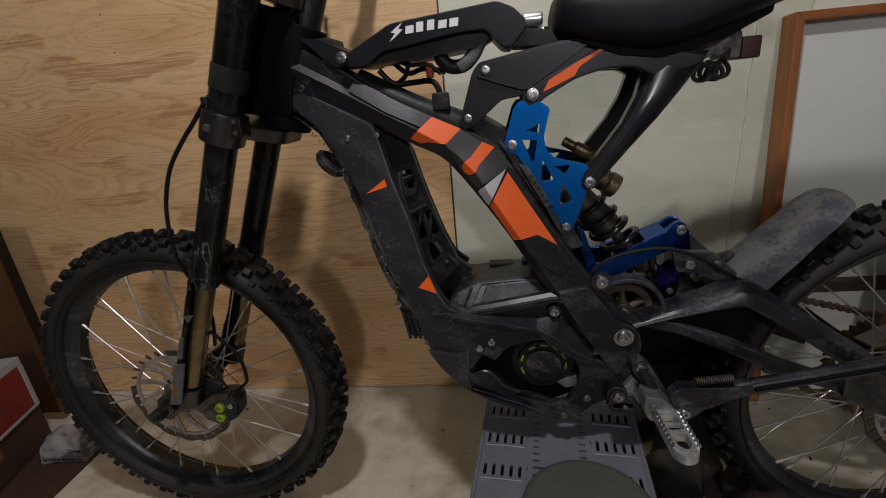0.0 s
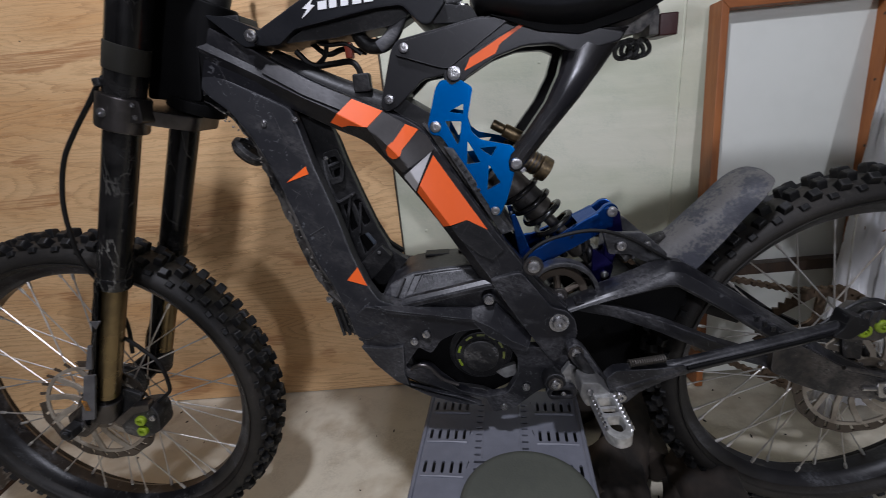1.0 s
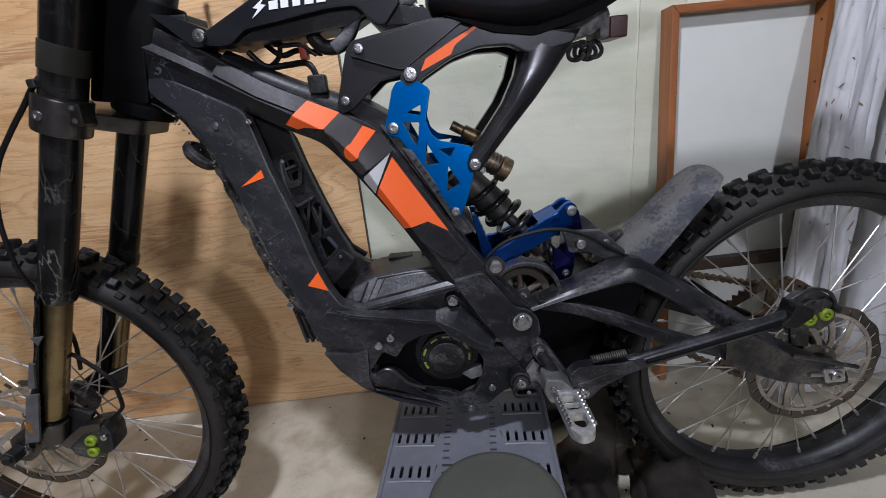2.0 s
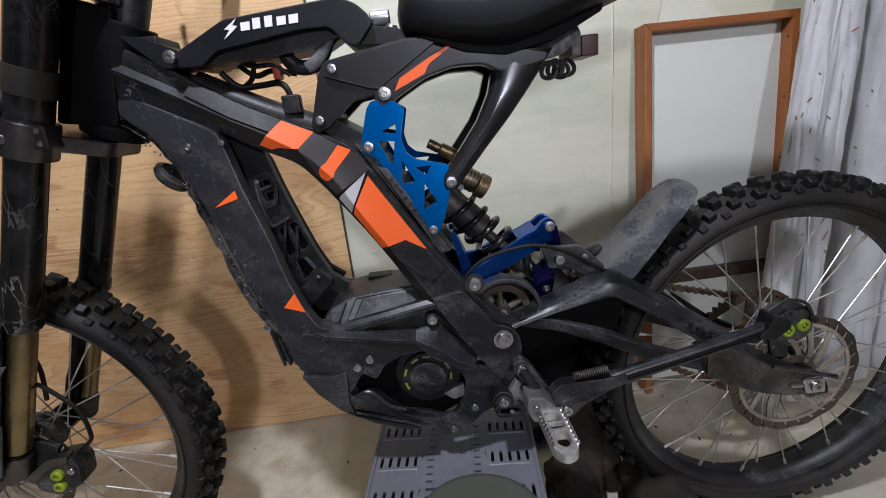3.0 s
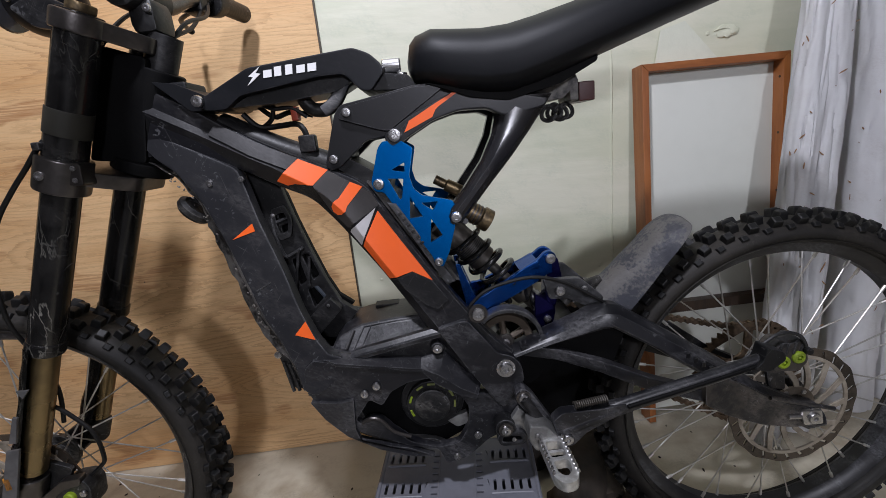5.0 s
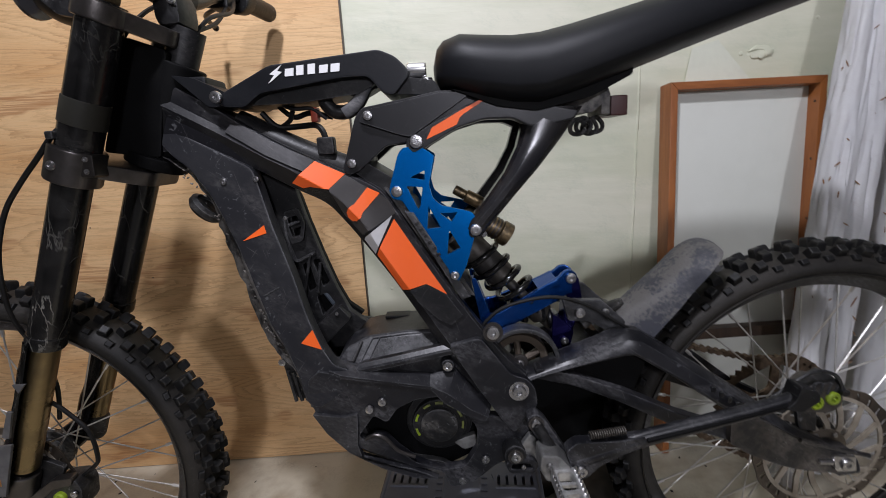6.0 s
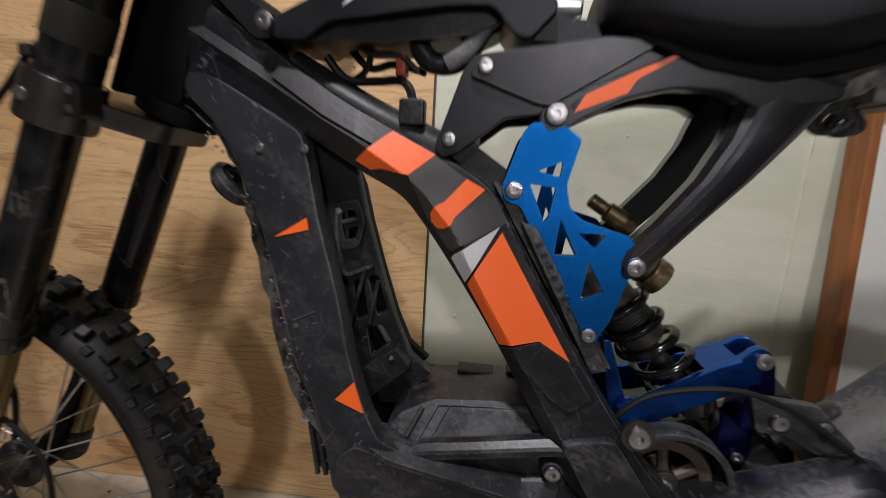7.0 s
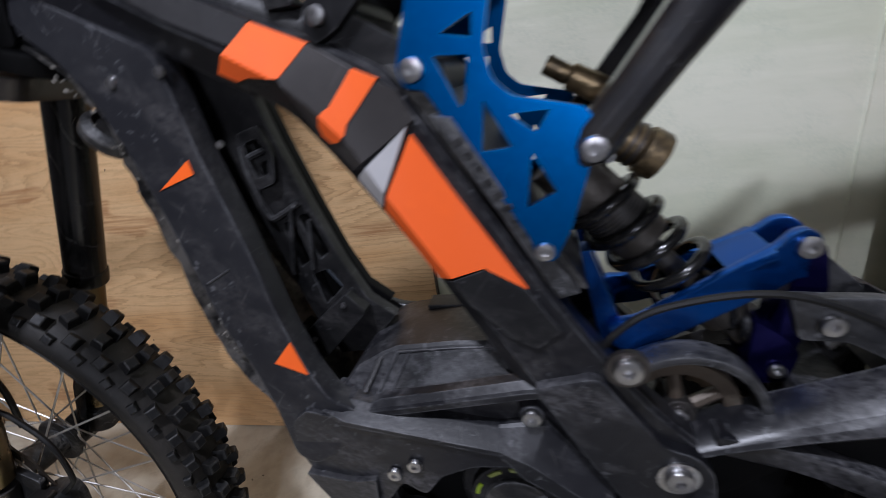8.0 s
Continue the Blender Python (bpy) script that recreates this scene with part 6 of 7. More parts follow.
# Plate added on the far side, near-black to shade the gap.
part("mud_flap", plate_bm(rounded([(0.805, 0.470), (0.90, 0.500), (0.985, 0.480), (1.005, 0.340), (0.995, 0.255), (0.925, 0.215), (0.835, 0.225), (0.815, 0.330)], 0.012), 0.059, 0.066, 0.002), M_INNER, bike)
part("swingarm_bridge", box_bm(0.885, 0.925, -0.058, 0.058, 0.462, 0.494, 0.006), M_LOW, bike)
MOUNT = [(0.868, 0.572), (0.889, 0.570), (0.924, 0.5685), (0.962, 0.532), (0.955, 0.520), (0.931, 0.5214), (0.905, 0.536), (0.877, 0.5375)]
for s in (-1, 1):
    part("link_mount", plate_bm(rounded(MOUNT, 0.005), *sorted((s * 0.046, s * 0.036)), 0.003), M_CAST, bike, "dusty link mount")
bolt(0.9300, -0.0475, 0.5500, 0.0052, swt_l)
for k in range(7):
    x, z = 1.065 + 0.012 * k, 0.452 - 0.0085 * k
    part("emboss", box_bm(x, x + 0.006, -half_sw(x, z) - 0.0004, -half_sw(x, z) + 0.004, z - 0.012, z - 0.004, 0.0005), M_GREYBLK, swt_l)
part("arm_end", plate_bm(rounded([(1.092, 0.414), (1.126, 0.403), (1.1615, 0.382), (1.190, 0.364), (1.2182, 0.349), (1.2556, 0.339), (1.277, 0.333), (1.274, 0.303), (1.231, 0.305), (1.186, 0.315), (1.160, 0.325), (1.128, 0.339), (1.094, 0.361)], 0.006), -0.1005, -0.085, 0.006), M_ARMEND, bike, "swingarm end caked with grey-brown mud")
part("torque_rod", cyl_bm((1.191, -0.103, 0.364), (1.293, -0.103, 0.333), 0.0034, None, 10), M_ARMEND, bike)
blk = part("axle_block", plate_bm(rounded([(1.240, 0.337), (1.272, 0.335), (1.277, 0.310), (1.246, 0.311)], 0.004), -0.106, -0.096, 0.002), M_STEEL, bike, "rusty steel axle block")
bolt(1.260, -0.1045, 0.323, 0.0095, blk)
part("adjuster", cyl_bm((1.222, -0.102, 0.327), (1.242, -0.102, 0.325), 0.004, seg=12), M_STEEL, bike)
part("swing_pivot_tube", cyl_bm((0.790, -0.086, 0.452), (0.790, 0.086, 0.452), 0.020, seg=24), M_FRAME, bike)

# footpeg and its bracket
bracket = part("peg_bracket", plate_bm(rounded([(0.804, 0.424), (0.818, 0.430), (0.829, 0.420), (0.864, 0.360), (0.880, 0.350), (0.870, 0.340), (0.848, 0.344), (0.806, 0.408)], 0.006), -0.108, -0.088, 0.004), M_LOW, bike, "scuffed black peg bracket")
part("boss", cyl_bm((0.787, -0.107, 0.364), (0.787, -0.084, 0.364), 0.0155, None, 28, 0.003), M_PLASTIC, bracket)
part("slot_plate", plate_bm(rounded([(0.772, 0.350), (0.780, 0.359), (0.812, 0.358), (0.821, 0.347), (0.814, 0.334), (0.778, 0.335)], 0.006), -0.108, -0.094, 0.003, [rounded([(0.780, 0.343), (0.783, 0.351), (0.808, 0.350), (0.811, 0.342)], 0.003)]), M_LOW, bracket)
part("tie_plate", plate_bm(rounded([(0.796, 0.372), (0.810, 0.392), (0.834, 0.368), (0.834, 0.342), (0.806, 0.346)], 0.005), -0.098, -0.088, 0.002), M_ALU, bracket, "scuffed bare aluminium plate")
part("brace_rod", cyl_bm((0.816, -0.110, 0.415), (0.846, -0.114, 0.362), 0.0075, None, 16, 0.001), M_PLASTIC, bracket)
bolt(0.798, -0.1085, 0.3465, 0.0035, bracket)
bolt(0.872, -0.134, 0.357, 0.0080, bracket)
peg = part("foot_peg", plate_bm(rounded([(0.0, 0.0), (0.037, 0.0), (0.0385, 0.066), (0.031, 0.086), (0.014, 0.090), (0.003, 0.078)], 0.009), 0, 0.015, 0.0015,
           [rounded([(0.008, 0.010), (0.029, 0.010), (0.030, 0.040), (0.009, 0.042)], 0.005), rounded([(0.009, 0.049), (0.030, 0.047), (0.029, 0.068), (0.020, 0.077), (0.011, 0.070)], 0.006)]), M_PEG, bike, "worn aluminium foot peg with toothed edges")
peg.matrix_local = Matrix.Translation((0.828, -0.134, 0.350)) @ Euler((radians(90), radians(0), radians(0))).to_matrix().to_4x4()
part("web", box_bm(0.007, 0.030, 0.004, 0.010, 0.022, 0.027, 0.001), M_PEG, peg)
for k in range(9):
    for xx in (0.003, 0.0345):
        b = bmesh.new()
        bmesh.ops.create_cone(b, cap_ends=True, segments=6, radius1=0.0029, radius2=0.0016, depth=0.005, matrix=Matrix.Translation((xx + 0.00015 * k, 0.0165, 0.005 + 0.0082 * k)) @ Matrix.Rotation(radians(-90), 4, "X"))
        part("tooth", b, M_STEEL, peg, smooth=False)
part("peg_clevis", merge_bm(plate_bm(rounded([(0.817, 0.388), (0.840, 0.386), (0.858, 0.366), (0.856, 0.348), (0.824, 0.346), (0.814, 0.366)], 0.005), -0.140, -0.104, 0.004)), M_ALU, bike, "scuffed peg clevis")
bolt(0.828, -0.1405, 0.372, 0.0048, bracket)

# folded side stand with its spring
stand = part("side_stand", merge_bm(tube_bm([(0.868, -0.122, 0.364), (0.905, -0.122, 0.376), (0.96, -0.122, 0.394), (1.031, -0.122, 0.411), (1.113, -0.122, 0.431), (1.155, -0.122, 0.443)], lambda t: 0.0145 - 0.004 * t, 12, flat=0.8),
                                    plate_bm(rounded([(0.852, 0.386), (0.866, 0.398), (0.925, 0.398), (0.960, 0.402), (0.950, 0.386), (0.90, 0.362), (0.880, 0.342), (0.862, 0.346)], 0.005), -0.132, -0.114, 0.003)), M_LOW, bike, "scuffed black folded side stand")
part("foot", plate_bm(rounded([(1.138, 0.436), (1.150, 0.448), (1.154, 0.468), (1.180, 0.458), (1.182, 0.446), (1.160, 0.430)], 0.004), -0.136, -0.110, 0.004), M_PLASTIC, stand)
# The groove is a raised bar in the recess-shade colour.
part("groove", tube_bm([(0.96, -0.1335, 0.398), (1.05, -0.132, 0.417), (1.15, -0.131, 0.440)], 0.003, 8), M_INNER, stand)
spring = []
for j in range(180):
    t = j / 179
    a = 2 * math.pi * 16 * t
    spring.append(Vector((0.884 + 0.048 * t, -0.128 + 0.0045 * math.cos(a), 0.4065 + 0.006 * t + 0.0045 * math.sin(a))))
part("return_spring", tube_bm(spring, 0.0014, 6, False), M_SHOCK, stand, "steel return spring")

# rear fender: curved muddy tongue
fb = bmesh.new()
FEND = ((0.929, 0.508, 0.046, 0.052), (0.949, 0.525, 0.049, 0.050), (0.973, 0.546, 0.051, 0.047), (0.994, 0.564, 0.052, 0.042), (1.014, 0.582, 0.053, 0.037), (1.034, 0.600, 0.052, 0.032), (1.052, 0.617, 0.054, 0.028), (1.066, 0.628, 0.053, 0.024), (1.080, 0.636, 0.048, 0.019), (1.091, 0.639, 0.038, 0.013), (1.098, 0.638, 0.018, 0.005))
centre = smooth_path([(x, 0, z) for x, z, w, d in FEND], 4)
sizes = smooth_path([(w, d, 0) for x, z, w, d in FEND], 4)
rows = []
for p, s in zip(centre, sizes):
    ring = []
    for k in range(33):
        u = k / 16 - 1
        q = s.y * (abs(u) ** 3.2 * 0.92 + 0.08 * abs(u))
        ring.append(fb.verts.new((p.x + 0.62 * q, s.x * u, p.z - 0.78 * q)))
    rows.append(ring)
for a, b in zip(rows, rows[1:]):
    for k in range(32):
        fb.faces.new((a[k], a[k + 1], b[k + 1], b[k]))
bmesh.ops.solidify(fb, geom=fb.faces[:], thickness=0.004)
part("rear_fender", fb, M_FENDER, bike, "dark grey rear fender smeared with dried mud", angle=60)
part("fender_stay", tube_bm([(0.905, -0.02, 0.520), (0.935, -0.015, 0.540), (0.97, 0, 0.545)], 0.008, 10), M_DUST, bike)
part("rear_cable", tube_bm([(0.748, -0.060, 0.533), (0.757, -0.058, 0.550), (0.787, -0.056, 0.570), (0.848, -0.056, 0.580), (0.899, -0.058, 0.566), (0.952, -0.060, 0.532), (1.0, -0.062, 0.500)], 0.0027, 8), M_CABLE, bike)


# ---- wheels ----
def knob_mesh(name, lx, ly, h):
    """A tapered rubber block standing on the tread: x along the roll, y across, z outwards."""
    bm = bmesh.new()
    vs = []
    for z, k in ((-0.004, 1.14), (h * 0.74, 1.0), (h * 0.94, 0.88), (h, 0.70)):
        vs.append([bm.verts.new((sx * lx / 2 * k, sy * ly / 2 * k, z)) for sx, sy in ((-1, -1), (1, -1), (1, 1), (-1, 1))])
    for a, b in zip(vs, vs[1:]):
        for k in range(4):
            bm.faces.new((a[k], a[(k + 1) % 4], b[(k + 1) % 4], b[k]))
    bm.faces.new(vs[-1])
    bm.faces.new(vs[0][::-1])
    bmesh.ops.recalc_face_normals(bm, faces=bm.faces[:])
    me = bpy.data.meshes.new(name)
    bm.to_mesh(me)
    bm.free()
    me.materials.append(M_KNOB)
    return me


KNOB_C, KNOB_M, KNOB_S = knob_mesh("tread_knob", 0.0138, 0.0138, 0.0150), knob_mesh("tread_knob", 0.0140, 0.0128, 0.0134), knob_mesh("tread_knob", 0.0110, 0.0085, 0.0062)


def wheel(cx, name, turn, rim_mat, disc_y, rc=0.2665, rr=0.0335, dr=0.0, lift=0.0, arms=9, disc_mat=M_DISC, wave=0.0028, ring=0.0875):
    """A spoked wheel: rc and rr shape the tyre's section, dr widens the rim, lift raises the axle."""
    hub = part(name, merge_bm(cyl_bm((0, -0.046, 0), (0, 0.046, 0), 0.020, None, 28, 0.002), cyl_bm((0, -0.040, 0), (0, -0.030, 0), 0.036, None, 36, 0.002), cyl_bm((0, 0.030, 0), (0, 0.040, 0), 0.036, None, 36, 0.002), cyl_bm((0, -0.085, 0), (0, 0.085, 0), 0.008, None, 16)), M_DUST, bike, "spoked off-road wheel")
    hub.location = (cx, 0, AZ + lift)
    # carcass
    prof = []
    for k in range(25):
        a = radians(-128 + 256 * k / 24)
        w = 0.0385
        prof.append((rc + rr * math.cos(a), w * math.sin(a)))
    prof += [(0.238 + dr, 0.020), (0.238 + dr, -0.020)]
    part("tyre", lathe_bm(prof, 128), M_RUBBER, hub, "knobbly tyre with dusty sidewalls", angle=50)
    for y in (-0.0325, 0.0325):
        part("bead_ring", lathe_bm([(rc - 0.0105, y), (rc - 0.009, y * 1.17), (rc - 0.0075, y)], 96), M_RUBBER, hub)
    # rim
    rim = part("rim", lathe_bm([(r + dr, y) for r, y in ((0.2445, -0.0245), (0.2470, -0.0262), (0.2470, -0.0225), (0.2410, -0.0210), (0.2330, -0.0150), (0.2300, 0.0), (0.2330, 0.0150), (0.2410, 0.0210), (0.2470, 0.0225), (0.2470, 0.0262), (0.2445, 0.0245), (0.2360, 0.0235), (0.2240, 0.0165), (0.2190, 0.010), (0.2190, -0.010), (0.2240, -0.0165), (0.2360, -0.0235))], 128), rim_mat, hub, angle=30)
    # tread
    n = 98
    g = random.Random(turn)
    for i in range(n):
        a = 2 * math.pi * (i + turn) / n
        rows = [(KNOB_C, s * 13, 0) for s in (-1, 1)] + [(KNOB_S, s * 55, 0) for s in (-1, 1)] if i % 2 else [(KNOB_M, s * 36, 0) for s in (-1, 1)]
        for me, tilt, _ in rows:
            t = radians(tilt)
            r, y = rc + (rr - 0.001) * math.cos(t), 0.0375 * math.sin(t)
            ob = new("tread_knob", me)
            ob.parent = hub
            aa = a + g.uniform(-0.004, 0.004)
            e = Vector((math.cos(aa), 0, math.sin(aa)))
            out = (e * math.cos(t) + Vector((0, 1, 0)) * math.sin(t)).normalized()
            roll = Vector((-math.sin(aa), 0, math.cos(aa)))
            m = Matrix((roll, out.cross(roll), out)).transposed().to_4x4()
            m.translation = e * r + Vector((0, y, 0))
            ob.matrix_local = m @ Matrix.Rotation(g.uniform(-0.16, 0.16), 4, "Z")
    # laced spokes with nipples
    count = 36
    for i in range(count):
        a = 2 * math.pi * i / count + turn
        s = 1 if i % 2 else -1
        cross = (1 if (i // 2) % 2 else -1) * 0.62
        p0 = Vector((0.033 * math.cos(a + cross * 1.9), 0.036 * s, 0.033 * math.sin(a + cross * 1.9)))
        p1 = Vector(((0.2205 + dr) * math.cos(a), 0.008 * s, (0.2205 + dr) * math.sin(a)))
        d = p1 - p0
        bm = merge_bm(cyl_bm(p0, p1, 0.0013, None, 7), cyl_bm(p1 - d.normalized() * 0.013, p1, 0.0027, None, 8))
        part("spoke", bm, M_SPOKE, hub)
    # brake disc
    k_out = 150
    outer = [((0.1055 + wave * math.sin(14 * 2 * math.pi * k / k_out)) * math.cos(2 * math.pi * k / k_out), (0.1055 + wave * math.sin(14 * 2 * math.pi * k / k_out)) * math.sin(2 * math.pi * k / k_out)) for k in range(k_out)]
    holes = [circle(0, 0, ring, 72)]
    for k in range(28):
        a = 2 * math.pi * k / 28
        q = Vector((0.0965 * math.cos(a), 0.0965 * math.sin(a)))
        u = Vector((math.cos(a + 0.5), math.sin(a + 0.5)))
        w = Vector((-u.y, u.x))
        holes.append([tuple(q + u * 0.0058 + w * 0.0022), tuple(q - u * 0.0058 + w * 0.0022), tuple(q - u * 0.0058 - w * 0.0022), tuple(q + u * 0.0058 - w * 0.0022)])
    disc = part("brake_disc", plate_bm(outer, disc_y - 0.0012, disc_y + 0.0012, 0, holes), disc_mat, hub, "slotted brown-rusty brake disc", smooth=False)
    disc.location = (-cx if abs(cx) < 0.1 else 0, 0, -lift)
    part("disc_carrier", plate_bm(circle(0, 0, 0.036, 36), disc_y - 0.002, disc_y + 0.002, 0.0008, [circle(0, 0, 0.022, 24)]), M_DISC, disc)
    half = 0.058 / arms
    if ring > 0.09:
        part("disc_web", plate_bm(circle(0, 0, ring + 0.001, 72), disc_y - 0.0016, disc_y + 0.0016, 0.0004, [circle(0, 0, ring - 0.005, 72)]), M_ARMS, disc, smooth=False)
    for k in range(arms):
        a = 2 * math.pi * k / arms
        spine = [(0.033, 0.0), (0.045, 0.10), (0.060, 0.26), (0.075, 0.40), (0.0885, 0.48)]
        edge_out = [(r * math.cos(a + s) - half * math.sin(a + s + 0.5), r * math.sin(a + s) + half * math.cos(a + s + 0.5)) for r, s in spine]
        edge_in = [(r * math.cos(a + s) + half * math.sin(a + s + 0.5), r * math.sin(a + s) - half * math.cos(a + s + 0.5)) for r, s in reversed(spine)]
        part("disc_arm", plate_bm(edge_out + edge_in, disc_y - 0.0016, disc_y + 0.0016, 0.0006), M_ARMS, disc)
    for k in range(6):
        a = 2 * math.pi * k / 6
        bolt(0.029 * math.cos(a), disc_y - 0.002, 0.029 * math.sin(a), 0.0040, disc)
    return hub


front = wheel(-0.004, "front_wheel", 0.12, M_RIM, -0.050, 0.2785, 0.0240, 0.023, 0.004, 11, M_DISCDARK, 0.0016, 0.0905)
wheel(RX, "rear_wheel", 0.05, M_RIMMUD, -0.056, 0.2790, 0.0230, 0.026, 0.006, 13, M_DISCDARK, 0.0013, 0.0905)

# chain and sprocket on the far side
sprocket_outer = []
for k in range(96):
    a = 2 * math.pi * k / 96
    r = 0.098 + 0.004 * (1 if k % 2 else -1)
    sprocket_outer.append((RX + r * math.cos(a), AZ + r * math.sin(a)))
spr_holes = [rounded([(RX + r * math.cos(2 * math.pi * k / 6 + s), AZ + r * math.sin(2 * math.pi * k / 6 + s)) for r, s in ((0.042, -0.34), (0.088, -0.45), (0.088, 0.45), (0.042, 0.34))], 0.008) for k in range(6)]
part("sprocket", plate_bm(sprocket_outer, 0.052, 0.057, 0, [circle(RX, AZ, 0.028, 24), *spr_holes]), M_CHAIN, bike, "rusty rear sprocket", smooth=False)
chain_path = []
for k in range(32):
    t = k / 31
    chain_path.append((0.830 + (RX - 0.04 - 0.830) * t, 0.515 + (AZ + 0.098 - 0.515) * t))
for k in range(26):
    a = math.pi / 2 - math.pi * k / 26 - 0.3
    chain_path.append((RX + 0.102 * math.cos(a), AZ + 0.102 * math.sin(a)))
for k in range(32):
    t = k / 31
    chain_path.append((RX - 0.03 + (0.830 - RX + 0.03) * t, AZ - 0.098 + (0.440 - AZ + 0.098) * t))
bm = bmesh.new()
for i in range(len(chain_path) - 1):
    a, b = Vector((chain_path[i][0], 0.0545, chain_path[i][1])), Vector((chain_path[i + 1][0], 0.0545, chain_path[i + 1][1]))
    n = max(1, int((b - a).length / 0.0127))
    for j in range(n):
        p, q = a.lerp(b, j / n), a.lerp(b, (j + 1) / n)
        d = (q - p).normalized()
        mtx = Matrix.Translation((p + q) / 2) @ Matrix((d, Vector((0, 1, 0)), d.cross(Vector((0, 1, 0))))).transposed().to_4x4()
        for yy in (-0.005, 0.005):
            bmesh.ops.create_cube(bm, size=1, matrix=mtx @ Matrix.Translation((0, yy * (1 if (i + j) % 2 else 0.7), 0)) @ Matrix.Diagonal(((q - p).length * 1.0, 0.0018, 0.0062, 1)))
        bmesh.ops.create_cone(bm, cap_ends=True, segments=8, radius1=0.0052, radius2=0.0052, depth=0.0125, matrix=Matrix.Translation(p) @ Matrix.Rotation(math.pi / 2, 4, "X"))
part("drive_chain", bm, M_CHAIN, bike, "rusty drive chain", smooth=False, kind="stuff")

# rear caliper with lime bolts
cal = part("rear_caliper", merge_bm(plate_bm(rounded([(1.196, 0.404), (1.194, 0.438), (1.208, 0.452), (1.222, 0.448), (1.232, 0.456), (1.246, 0.446), (1.250, 0.414), (1.236, 0.400)], 0.006), -0.098, -0.062, 0.005), plate_bm(rounded([(1.196, 0.41), (1.226, 0.41), (1.232, 0.36), (1.205, 0.366)], 0.005), -0.082, -0.074, 0.003)), M_ARMEND, bike, "muddy brake caliper")
for k in range(4):
    part("cooling_rib", tube_bm([(1.203 + 0.010 * k, -0.0985, 0.432), (1.205 + 0.011 * k, -0.0985, 0.449)], 0.0020, 6, False), M_DUST, cal)
part("banjo", merge_bm(cyl_bm((1.243, -0.106, 0.436), (1.243, -0.096, 0.436), 0.0060, None, 6, 0.001), tube_bm([(1.243, -0.101, 0.436), (1.228, -0.101, 0.462), (1.196, -0.099, 0.466), (1.150, -0.098, 0.432)], 0.0026, 8)), M_PLASTIC, cal)
for x, z in ((1.209, 0.4195), (1.2315, 0.4255)):
    o = part("lime_bolt", lathe_bm([(0.0098, -0.097), (0.0098, -0.101), (0.0078, -0.103), (0.0045, -0.103), (0.0040, -0.100), (0.0003, -0.104), (0.0003, -0.098)], 22, (x, 0, z)), M_LIME, cal, "lime green caliper bolt")

# ---- fork, clamps, bars ----
def leg(z, s):
    return Vector((0.2243 + 0.417 * (z - 0.772), 0.071 * s, z))


